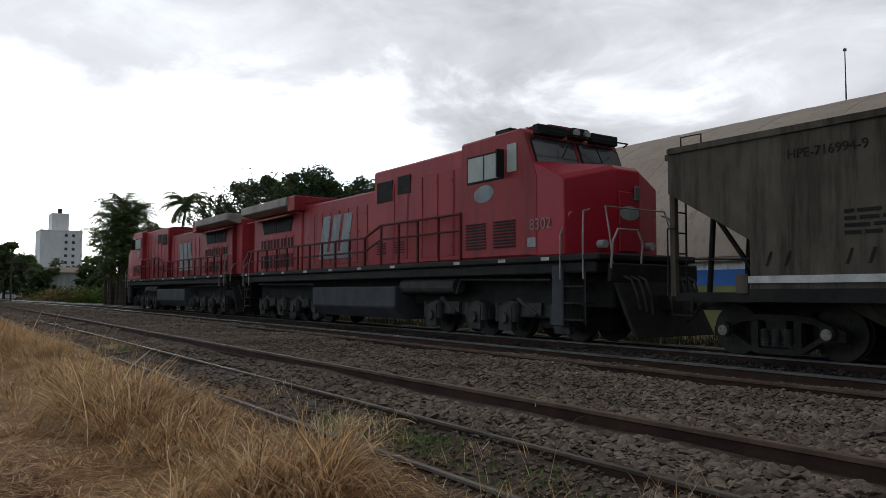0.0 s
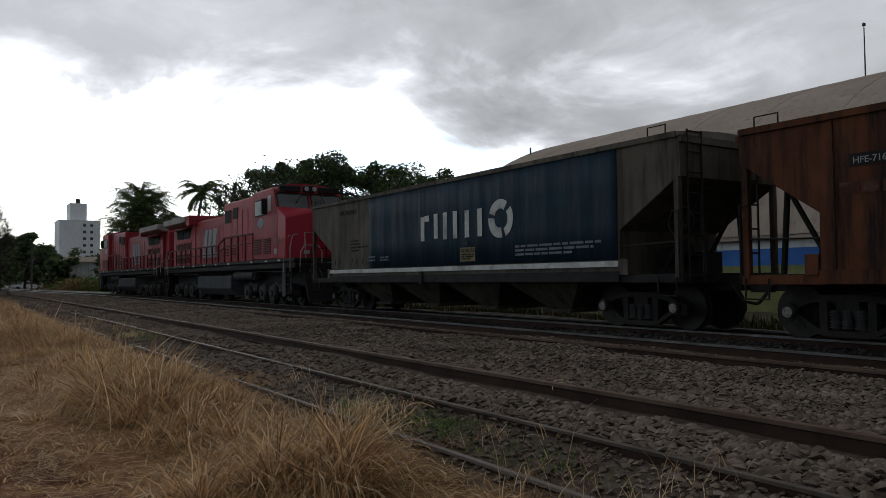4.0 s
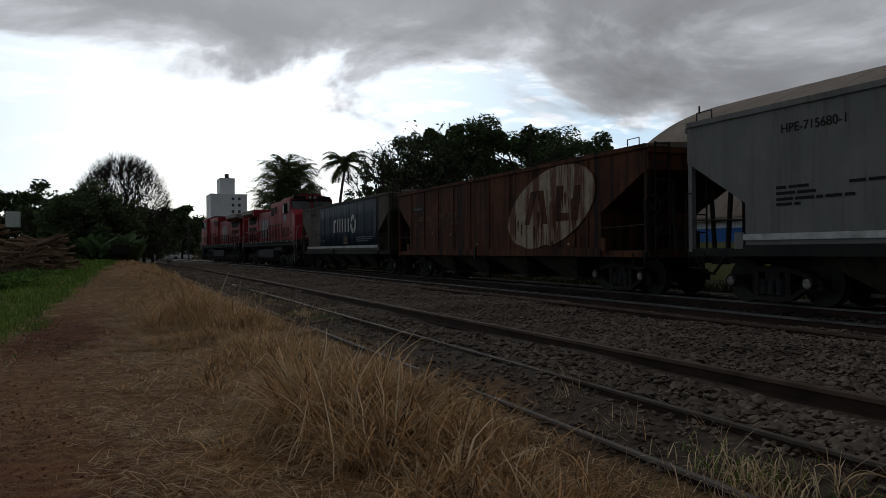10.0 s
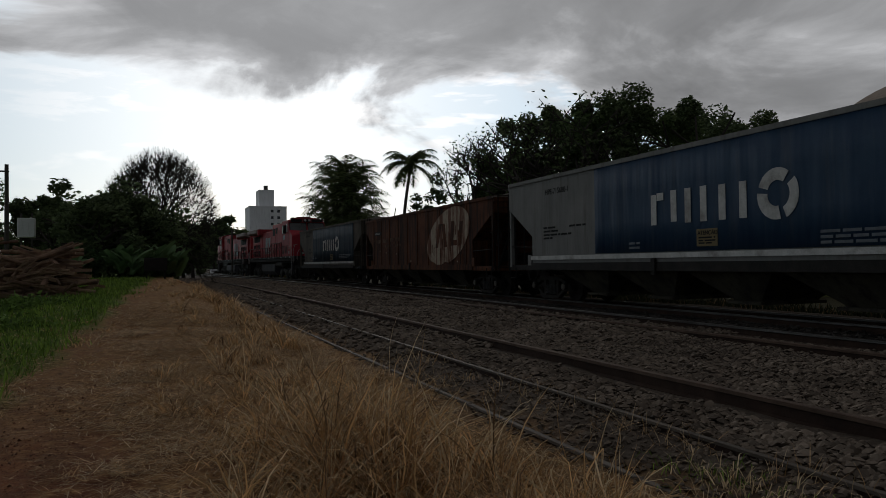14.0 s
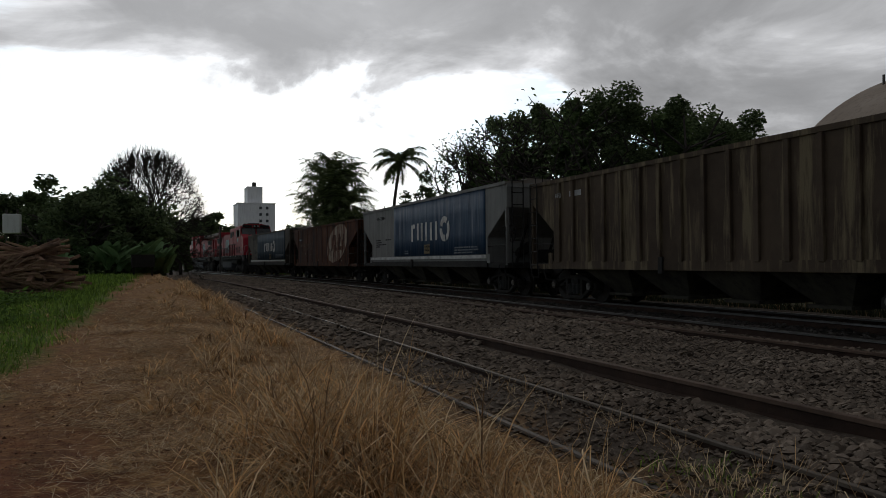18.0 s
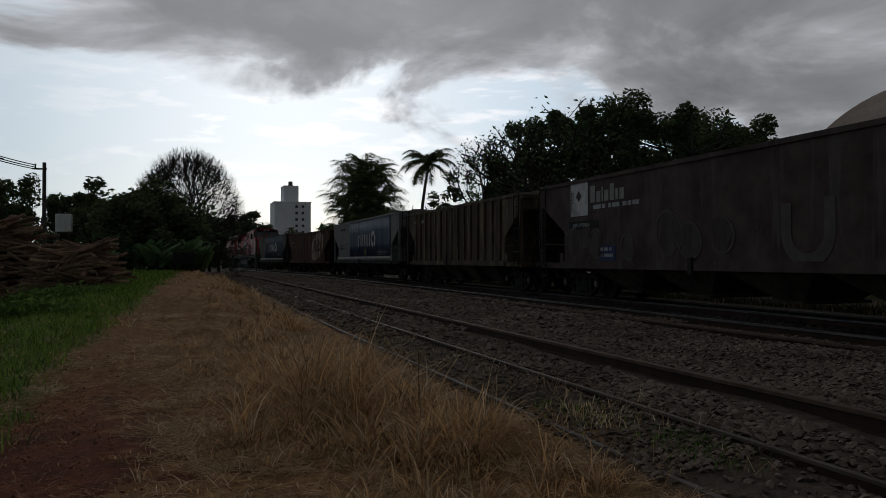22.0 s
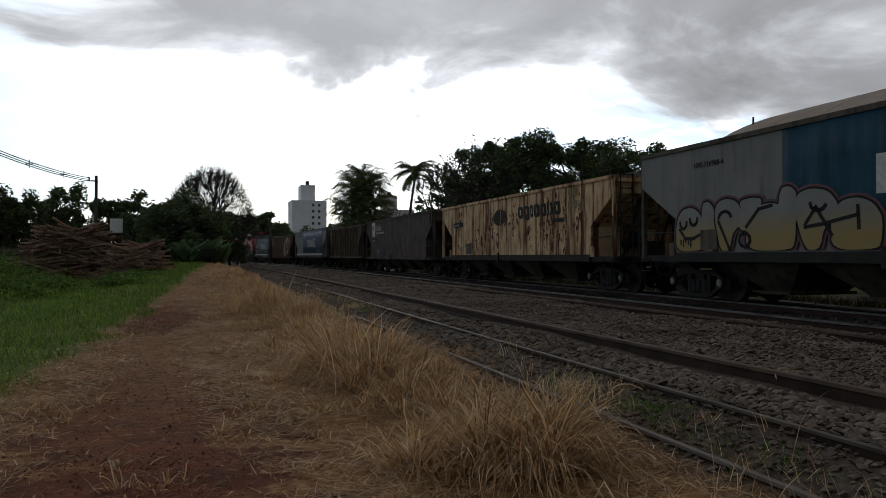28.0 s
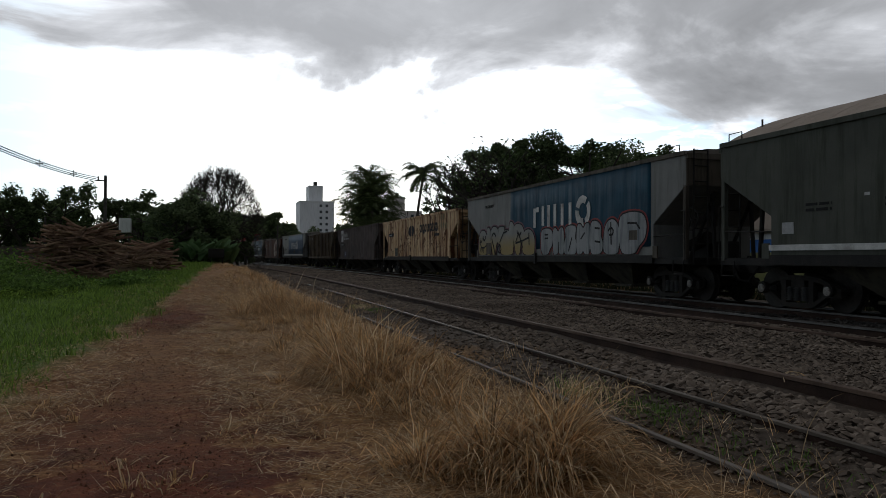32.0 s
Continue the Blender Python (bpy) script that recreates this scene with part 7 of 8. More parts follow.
    for _ in range(9000):
        y, x = rnd.uniform(-10, 2.2), rnd.uniform(-2.6, 2.9)
        if abs(x + 0.1) < 0.7 and rnd.random() < 0.8:
            continue
        blades.append((x, y, ground_z(x, y) + 0.01, rnd.uniform(0.10, 0.3), rnd.uniform(0, 6.28), rnd.uniform(1.25, 1.75), rnd.uniform(-0.2, 0.5), 0.003, rnd.choice((0, 1, 2))))
    for _ in range(5600):
        y = rnd.uniform(2.2, 9) if rnd.random() < 0.5 else rnd.uniform(15.5, 24)
        x = rnd.uniform(2.3, 3.8)
        if noise.noise((x * 2.1, y * 2.1, 4)) < 0.02:
            continue
        blades.append((x, y, ground_z(x, y), rnd.uniform(0.08, 0.26), rnd.uniform(0, 6.28), rnd.uniform(0.3, 1.3), rnd.uniform(0.3, 1.4), 0.0022, rnd.choice((0, 1, 2))))
    ob = new("straw_litter", blade_mesh(rnd, blades, [M_STRAW, M_STRAW_PALE, M_STRAW_OLD], 3, 0.08, 0.08))
    tagged(ob, "short dead grass and straw litter on the earth", "grass", kind="stuff")
    # green verge
    blades = []
    for _ in range(52000):
        y = 3.2 + 48 * rnd.random() ** 1.5
        x = -2.35 + 0.046 * y - abs(rnd.gauss(0, 3.2)) + 0.65 * noise.noise((y * 0.6, 0, 2)) + 0.4 * noise.noise((y * 1.9, 3, 2)) - 0.25 * rnd.random() + (0.5 * rnd.random() if rnd.random() < 0.06 else 0)
        tall = 1 + 1.6 * max(0, min(1, (-x - 4.6) / 2.5)) + 0.5 * noise.noise((x, y, 6))
        blades.append((x, y, ground_z(x, y) - 0.01, rnd.uniform(0.07, 0.22) * tall, rnd.uniform(0, 6.28), abs(rnd.gauss(0.45, 0.3)), abs(rnd.gauss(1.2, 0.6)), rnd.uniform(0.003, 0.006) * (1 + y / 25), 0 if rnd.random() < 0.8 else 1))
    for _ in range(9000):
        x, y = -1.75 - abs(rnd.gauss(0, 3.0)), rnd.uniform(-10, 3.4)
        blades.append((x, y, ground_z(x, y) - 0.01, rnd.uniform(0.08, 0.24), rnd.uniform(0, 6.28), abs(rnd.gauss(0.25, 0.2)), abs(rnd.gauss(0.8, 0.5)), 0.005, rnd.choice((0, 0, 1))))
    ob = new("green_grass", blade_mesh(rnd, blades, [M_GRASS, M_WEED], 3))
    tagged(ob, "lush green grass on the verge beside the path", "grass", kind="stuff")
    # green weeds between the near rails and a yellow-green tuft
    roots = []
    for cx, cy, n, h, mi in ((3.38, 5.2, 520, 0.07, 1), (3.3, 17.2, 150, 0.15, 2), (3.25, 17.5, 120, 0.11, 0), (3.4, 16.2, 300, 0.08, 1), (3.2, 6.3, 120, 0.16, 0), (3.15, 6.1, 200, 0.24, 2), (3.3, 3.6, 120, 0.08, 1), (3.2, 4.3, 100, 0.07, 1)):
        for _ in range(n):
            x, y = cx + rnd.gauss(0, 0.14), cy + rnd.gauss(0, 0.3)
            roots.append((x, y, ground_z(x, y), h * rnd.uniform(0.3, 0.9), rnd.uniform(0, 6.28), rnd.uniform(0.4, 1.4), 0.004, mi))
    ob = new("trackside_weeds", grass_mesh(rnd, roots, [M_GRASS, M_WEED, M_STRAW_PALE]))
    tagged(ob, "small green weeds between the near rails", "weed", kind="stuff")
    for cx, cy, lab in ((4.95, 5.6, "dead curled weed caught on the rusty rail"), (3.35, 5.75, "dry curled weed stalk beside the rail"), (2.6, 4.4, "thin dry weed stalk with side twigs")):
        w = thing("dead_weed", lab, "weed", Matrix.Translation((cx, cy, ground_z(cx, cy))))
        bm = bmesh.new()
        for k in range(7):
            a = rnd.uniform(0, 6.28)
            p = Vector((0, 0, 0))
            d = Vector((math.cos(a) * 0.4, math.sin(a) * 0.4, 1)).normalized()
            for s in range(7):
                q = p + d * 0.05
                rod(bm, p, q, 0.0028, 4)
                p, d = q, (d + Vector((math.cos(a) * 0.25, math.sin(a) * 0.25, -0.28))).normalized()
        part("stalk", bm, M_STRAW_PALE, w)
    # broad weeds round the logs
    for i in range(30):
        y = rnd.uniform(30, 39) if i % 4 else rnd.uniform(24, 31)
        x = -math.tan(radians(rnd.uniform(8.8, 17.5))) * y - 0.4
        if i > 24:
            x, y = -2.6 - rnd.uniform(0, 0.9), rnd.uniform(30, 37)
        pts = [Vector((rnd.gauss(0, 0.45), rnd.gauss(0, 0.45), abs(rnd.gauss(0, (0.2, 0.4, 0.25, 0.55, 0.2)[i % 5] * (0.3 if i > 24 else 1 if x < -6.5 else 0.5))) + 0.05)) for _ in range(1000)]
        b = thing("weed_bush", "leafy green weed bush beside the log pile", "bush", Matrix.Translation((x, y, ground_z(x, y))), "weeds round the logs")
        ob = new("foliage", mesh_from("foliage", *quad_cloud(rnd, pts, 0.075), M_GRASS if i % 5 == 0 else M_WEED))
        ob.parent = b


def build_cabinet():
    x, y = bearing(0.2, 50)
    z = ground_z(x, y)
    cab = thing("trackside_cabinet", "dark metal trackside cabinet on two posts", "cabinet", Matrix.Translation((x, y, z)))
    bm = bmesh.new()
    box(bm, (0, 0, 1.22 - z), (0.98, 0.35, 0.58))
    part("case", bm, M_STEEL_DARK, cab, bevel=0.02)
    for sx in (-0.38, 0.38):
        bm = bmesh.new()
        box(bm, (sx, 0, (0.94 - z) / 2 - 0.02), (0.07, 0.07, 0.98 - z))
        part("leg", bm, M_STEEL_DARK, cab)


def build_beyond():
    """What lies past the bend and behind the train: a wooded hill, a low white shed and wall, scrub."""
    rnd = random.Random(44)
    verts, faces = [], []
    n, m = 60, 10
    for i in range(n + 1):
        az = -6.0 + 16.0 * i / n
        top = (33.0 + 8.0 * noise.noise((az * 0.35, 0, 3)) + 1.6 * noise.noise((az * 3, 0, 8))) * max(0.0, min(1.0, (9.2 - az) / 5.0)) * min(1.0, (az + 6.0) / 2.0)
        for j in range(m + 1):
            x, y = bearing(az, 420 + 18 * j)
            verts.append((x, y, -1.5 + top * math.sin(math.pi / 2 * j / m) + (1.2 * noise.noise((x * 0.06, y * 0.06, 1)) if 0 < j else 0)))
    faces = [(i * (m + 1) + j, (i + 1) * (m + 1) + j, (i + 1) * (m + 1) + j + 1, i * (m + 1) + j + 1) for i in range(n) for j in range(m)]
    hill = new("wooded_hill", mesh_from("wooded_hill", verts, faces, M_HILL))
    tagged(hill, "distant dark green wooded hill", "hill", kind="structure")
    x, y = bearing(7.75, 122)
    shed = thing("shed", "low white shed below the apartment tower", "shed", Matrix.Translation((x, y, -0.4)))
    bm = bmesh.new()
    prism(bm, [(-1.5, 0), (-1.5, 4.2), (1.5, 4.9), (1.5, 0)], -2.0, 2.0)
    part("wall", bm, M_WHITEWASH, shed)
    bm = bmesh.new()
    prism(bm, [(-1.9, 4.1), (-1.9, 4.25), (1.9, 5.1), (1.9, 4.95)], -2.3, 2.3)
    part("roof", bm, M_SHEET_ROOF, shed)
    x, y = bearing(10.2, 134)
    wall = thing("garden_wall", "weathered white boundary wall behind the scrub", "wall", Matrix.Translation((x, y, -0.4)))
    bm = bmesh.new()
    box(bm, (0, 0, 1.7), (6.4, 0.25, 3.4))
    part("panel", bm, M_WHITEWASH, wall)
    bm = bmesh.new()
    box(bm, (0, 0, 3.46), (6.6, 0.34, 0.12))
    part("coping", bm, M_WHITEWASH, wall)
    for i in range(20):
        x, y = bearing(rnd.uniform(5.9, 10.4), rnd.uniform(112, 122))
        b = thing("scrub_bush", "dull green scrub with dry yellow tips beside the line", "bush", Matrix.Translation((x, y, ground_z(x, y))), "scrub at the bend")
        pts = [Vector((rnd.gauss(0, 1.1), rnd.gauss(0, 0.8), abs(rnd.gauss(0, 0.75)) + 0.05)) for _ in range(700)]
        ob = new("foliage", mesh_from("foliage", *quad_cloud(rnd, pts, 0.2), M_WEED if i % 3 else M_STRAW_OLD))
        ob.parent = b
    blades = []
    for _ in range(20000):
        y = rnd.uniform(-12, 58)
        x = 14.2 + abs(rnd.gauss(0, 1.6)) + 0.3 * noise.noise((y * 0.4, 1, 1))
        tall = 0.26 + 0.24 * noise.noise((y * 0.35, x * 0.5, 4))
        blades.append((x, y, ground_z(x, y) - 0.01, tall * min(1.6, 0.5 + (x - 14.0) * 0.5) * rnd.uniform(0.6, 1.2), rnd.uniform(0, 6.28), rnd.uniform(0.05, 0.5), rnd.uniform(0.2, 1.2), rnd.uniform(0.008, 0.018), 1 if rnd.random() < 0.1 else 0))
    ob = new("far_side_weeds", blade_mesh(rnd, blades, [M_WEED_DULL, M_STRAW_OLD], 3))
    tagged(ob, "dull weeds and dry grass on the far side of the line", "weed", kind="stuff")


def stone_mesh(rnd, name):
    bm = bmesh.new()
    bmesh.ops.create_icosphere(bm, subdivisions=1, radius=1)
    for v in bm.verts:
        v.co *= rnd.uniform(0.65, 1.15)
        v.co.z *= 0.6
    return finish(name, bm, M_STONE)


def build_ballast():
    rnd = random.Random(9)
    bed = thing("ballast", "grey broken stone ballast between the rails", "ballast", kind="stuff")
    base = [Vector(v) for v in ((1, 0, 0.1), (-0.9, 0.2, 0), (0.1, 1, -0.1), (0, -0.95, 0.1), (0.15, 0.1, 0.62), (-0.1, 0, -0.5), (0.6, 0.6, 0.3), (-0.55, -0.6, 0.32))]
    tris = [(4, 0, 6), (4, 6, 2), (4, 2, 1), (4, 1, 7), (4, 7, 3), (4, 3, 0), (0, 5, 2), (2, 5, 1), (1, 5, 3), (3, 5, 0), (0, 2, 6), (1, 3, 7)]
    verts, faces = [], []

    def put(x, y, s):
        a = rnd.uniform(0, 6.28)
        ca, sa = math.cos(a), math.sin(a)
        st = rnd.uniform(0.7, 1.3)
        i = len(verts)
        z = ground_z(x, y) + s * rnd.uniform(0.1, 0.5)
        tx, ty = rnd.uniform(-0.4, 0.4), rnd.uniform(-0.4, 0.4)
        for v in base:
            px, py = v.x * st * s * rnd.uniform(0.85, 1.1), v.y * s * rnd.uniform(0.85, 1.1)
            verts.append((x + px * ca - py * sa, y + px * sa + py * ca, z + v.z * s + px * tx + py * ty))
        faces.extend((i + p, i + q, i + r) for p, q, r in tris)
    for k in range(30000):
        y = (2.2 if k % 5 < 3 else 16.2) + 26 * rnd.random() ** 1.8
        x = rnd.uniform(3.9, 5.9) + bend(y)
        if 4.66 < x - bend(y) < 5.06:
            continue
        put(x, y, rnd.uniform(0.018, 0.04) * (1.5 if rnd.random() < 0.25 else 1))
    for k in range(50000):
        y = (3 if k % 5 < 3 else 17) + 34 * rnd.random() ** 1.6
        x = rnd.uniform(5.4, 9.25) + bend(y)
        put(x, y, rnd.uniform(0.016, 0.036) * (1.5 if rnd.random() < 0.2 else 1))
    for _ in range(24000):
        y = 24 + 66 * rnd.random() ** 1.3
        x = rnd.uniform(3.2, 10.6) + bend(y)
        put(x, y, rnd.uniform(0.03, 0.06) * (1 + y / 90))
    for k in range(5000):
        y = (2.2 if k % 2 else 15.8) + 18 * rnd.random() ** 1.6
        x = rnd.uniform(2.9, 3.75)
        put(x, y, rnd.uniform(0.012, 0.035))
    for _ in range(13000):
        y = 3 + 60 * rnd.random() ** 1.5
        x = rnd.uniform(9.6, 13.6) + bend(y)
        put(x, y, rnd.uniform(0.02, 0.05))
    for _ in range(9000):
        y, x = rnd.uniform(-10, 3), rnd.uniform(3.9, 13.6)
        if abs(x - 4.86) > 0.2:
            put(x, y, rnd.uniform(0.02, 0.06))
    # stones beyond 9.55 m across the line take the darker tone
    outer_faces = [f for f in faces if verts[f[0]][0] - bend(verts[f[0]][1]) < 9.55]
    lane_faces = [f for f in faces if verts[f[0]][0] - bend(verts[f[0]][1]) >= 9.55]
    ob = new("dark_stone", mesh_from("dark_stone", verts, lane_faces, M_STONE_DARK))
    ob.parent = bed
    tagged(ob, "dark stones under the running line", kind="stuff")
    faces = outer_faces
    ob = new("crushed_stone", mesh_from("crushed_stone", verts, faces, M_STONE))
    ob.parent = bed
    tagged(ob, kind="stuff")
    kinds = [stone_mesh(rnd, "stone") for _ in range(7)]
    for i in range(300):
        y = 2.6 + 5.5 * rnd.random()
        x = rnd.choice((rnd.uniform(4.0, 4.62), rnd.uniform(5.1, 5.75)))
        s = rnd.uniform(0.03, 0.06)
        o = new("stone", kinds[i % 7])
        o.parent = bed
        o.matrix_basis = Matrix.Translation((x, y, ground_z(x, y) + 0.35 * s)) @ Euler((rnd.uniform(-0.4, 0.4), rnd.uniform(-0.4, 0.4), rnd.uniform(0, 6.28))).to_matrix().to_4x4() @ Matrix.Diagonal((s * rnd.uniform(0.8, 1.4), s, s, 1))


def build_crumbs():
    rnd = random.Random(31)
    verts, faces = [], []
    n = 0
    while n < 22000:
        y = 1.2 + 17 * rnd.random() ** 1.7 if n % 3 else 15 + 9 * rnd.random() ** 1.4
        x = rnd.uniform(-2.0, 1.4)
        worn = abs(x + 0.05 + 0.06 * min(y, 14))
        if rnd.random() > (0.9 if worn < 0.6 else 0.25):
            continue
        n += 1
        s = rnd.uniform(0.003, 0.009) * (2.2 if rnd.random() < 0.06 else 1)
        z = ground_z(x, y)
        i = len(verts)
        a = rnd.uniform(0, 6.28)
        for q in range(4):
            verts.append((x + s * rnd.uniform(0.8, 1.4) * math.cos(a + q * 1.57), y + s * rnd.uniform(0.8, 1.4) * math.sin(a + q * 1.57), z - 0.002))
        verts.append((x + rnd.uniform(-0.3, 0.3) * s, y + rnd.uniform(-0.3, 0.3) * s, z + s * rnd.uniform(0.7, 1.2)))
        faces += [(i, i + 1, i + 4), (i + 1, i + 2, i + 4), (i + 2, i + 3, i + 4), (i + 3, i, i + 4)]
    ob = new("soil_crumb", mesh_from("soil_crumb", verts, faces, M_SOIL))
    tagged(ob, "dark red-brown crumbs of earth on the path", "soil", kind="stuff")


def build_logs():
    rnd = random.Random(17)

    def pile(x0, y0, width, depth, height, n, label, size):
        pl = thing("log_pile", label, "log pile", Matrix.Translation((x0, y0, ground_z(x0, y0))), "piles of old timber")
        for i in range(n):
            h = height * rnd.random() ** 1.15
            k = 1 - (h / height) ** 1.2 * 0.8
            cx, cy = rnd.uniform(-0.5, 0.5) * width * k, rnd.uniform(-0.5, 0.5) * depth * k
            ln = rnd.uniform(1.2, 2.6) * size
            a = rnd.gauss(0.1, 0.42) if rnd.random() < 0.8 else rnd.uniform(0, 3.1)
            d = Vector((math.cos(a), math.sin(a) * 0.8, rnd.gauss(0, 0.24))).normalized()
            c = Vector((cx, cy, h + 0.08))
            r = rnd.uniform(0.03, 0.075)
            bm = bmesh.new()
            if rnd.random() < 0.35:
                box(bm, c, (ln, r * 2.0, r * 1.4), d.to_track_quat("X", "Z").to_matrix())
            else:
                rod(bm, c - d * ln / 2, c + d * ln / 2, r, 7, r * rnd.uniform(0.7, 1))
            part("log", bm, M_LOG if rnd.random() < 0.68 else M_LOG_END, pl)
    x, y = bearing(-8.7, 42)
    pile(x, y, 5.0, 2.6, 2.35, 360, "big heap of weathered brown logs and planks", 1.2)
    x, y = bearing(-4.5, 40)
    pile(x, y, 2.1, 2.0, 1.35, 170, "smaller heap of split timber and dry fronds", 0.9)
    fr = thing("dry_fronds", "bundle of pale dry palm fronds on the timber", "branches", Matrix.Translation((x - 0.3, y - 0.95, ground_z(x, y) + 0.5)))
    for k in range(14):
        bm = bmesh.new()
        a = rnd.uniform(-0.4, 1.2)
        p, d = Vector((rnd.uniform(-0.5, 0.3), 0, 0)), Vector((math.cos(a), -0.1, math.sin(a)))
        rail_path(bm, [p, p + d * 0.5, p + d * 0.9 + Vector((0.1, 0, -0.08))], 0.018, 4)
        part("dry_frond", bm, M_LOG_END, fr)


build_grass()
build_ballast()
build_cabinet()
build_crumbs()
build_logs()
build_trees()

# Buildings and posts
M_WALL = material("off_white_render", [(0.78, 0.78, 0.79), (0.86, 0.86, 0.86)], 0.15, 0.9, 0, 0.05, stain=(0.6, 0.59, 0.58), stain_at=(0.5, 0.75), streak=True)
M_WINDOW = material("dark_window_pane", [(0.05, 0.055, 0.065), (0.08, 0.085, 0.09)], 1, 0.2)
M_SHEET_ROOF = material("beige_fibre_roof", [(0.27, 0.215, 0.17), (0.36, 0.295, 0.24)], 0.3, 0.9, 0, 0.1, stain=(0.22, 0.17, 0.14), stain_at=(0.5, 0.72), streak=True)
M_WHITEWASH = material("whitewashed_wall", [(0.6, 0.6, 0.58), (0.7, 0.7, 0.68)], 0.8, 0.9, 0, 0.1, stain=(0.35, 0.33, 0.3), stain_at=(0.5, 0.7), streak=True)
M_BLUEBAND = material("blue_painted_wall", [(0.05, 0.14, 0.4), (0.07, 0.18, 0.46)], 0.8, 0.85)
M_YELLOWBAND = material("mossy_yellow_wall", [(0.17, 0.18, 0.07), (0.26, 0.26, 0.11)], 0.8, 0.9)
M_POLE = material("grey_timber_pole", [(0.06, 0.055, 0.05), (0.1, 0.09, 0.08)], 3, 0.9)
M_CABLE = material("black_cable", [(0.02, 0.02, 0.02), (0.03, 0.03, 0.03)], 3, 0.7)
M_CAR = material("white_car_paint", [(0.6, 0.61, 0.62), (0.68, 0.68, 0.69)], 1, 0.35)
M_CREAM_WALL = material("warm_tower_render", [(0.55, 0.5, 0.46), (0.65, 0.6, 0.56)], 0.15, 0.9)


def tower(az, dist, w, d, h, lift, face, label, mat, rows, cols, turn=0.0, pitch=3.0, pane=1.3):
    x, y = bearing(az, dist)
    t = thing("apartment_tower", label, "building", Matrix.Translation((x, y, -0.5)) @ pose(0, 0, 0, 0, 0, turn), "towers on the horizon")
    bm = bmesh.new()
    box(bm, (0, 0, h / 2), (w, d, h))
    part("wall", bm, mat, t)
    bm = bmesh.new()
    box(bm, (lift[0], 0, h + lift[2] / 2), (lift[1], d * 0.6, lift[2]))
    part("lift_house", bm, mat, t)
    bm = bmesh.new()
    box(bm, (lift[0] + 0.3, 0, h + lift[2] + 0.9), (lift[1] * 0.24, 2.0, 1.8))
    part("water_tank", bm, M_POLE, t)
    bm = bmesh.new()
    box(bm, (0, 0, h + 0.15), (w + 0.3, d + 0.3, 0.3))
    part("parapet", bm, mat, t)
    for r in range(rows):
        for c in cols:
            z = h - 0.5 - 1.3 * pane * 0.8 - pitch * r
            if z < 1.2:
                continue
            wb = bmesh.new()
            box(wb, (c, -d / 2 - 0.02, z), (pane, 0.16, pane * 1.04))
            win = part("window", wb, M_WINDOW, t)
            sb = bmesh.new()
            box(sb, (c, -d / 2 - 0.1, z - pane * 0.6), (pane * 1.2, 0.25, 0.14))
            part("sill", sb, mat, win)
    return t


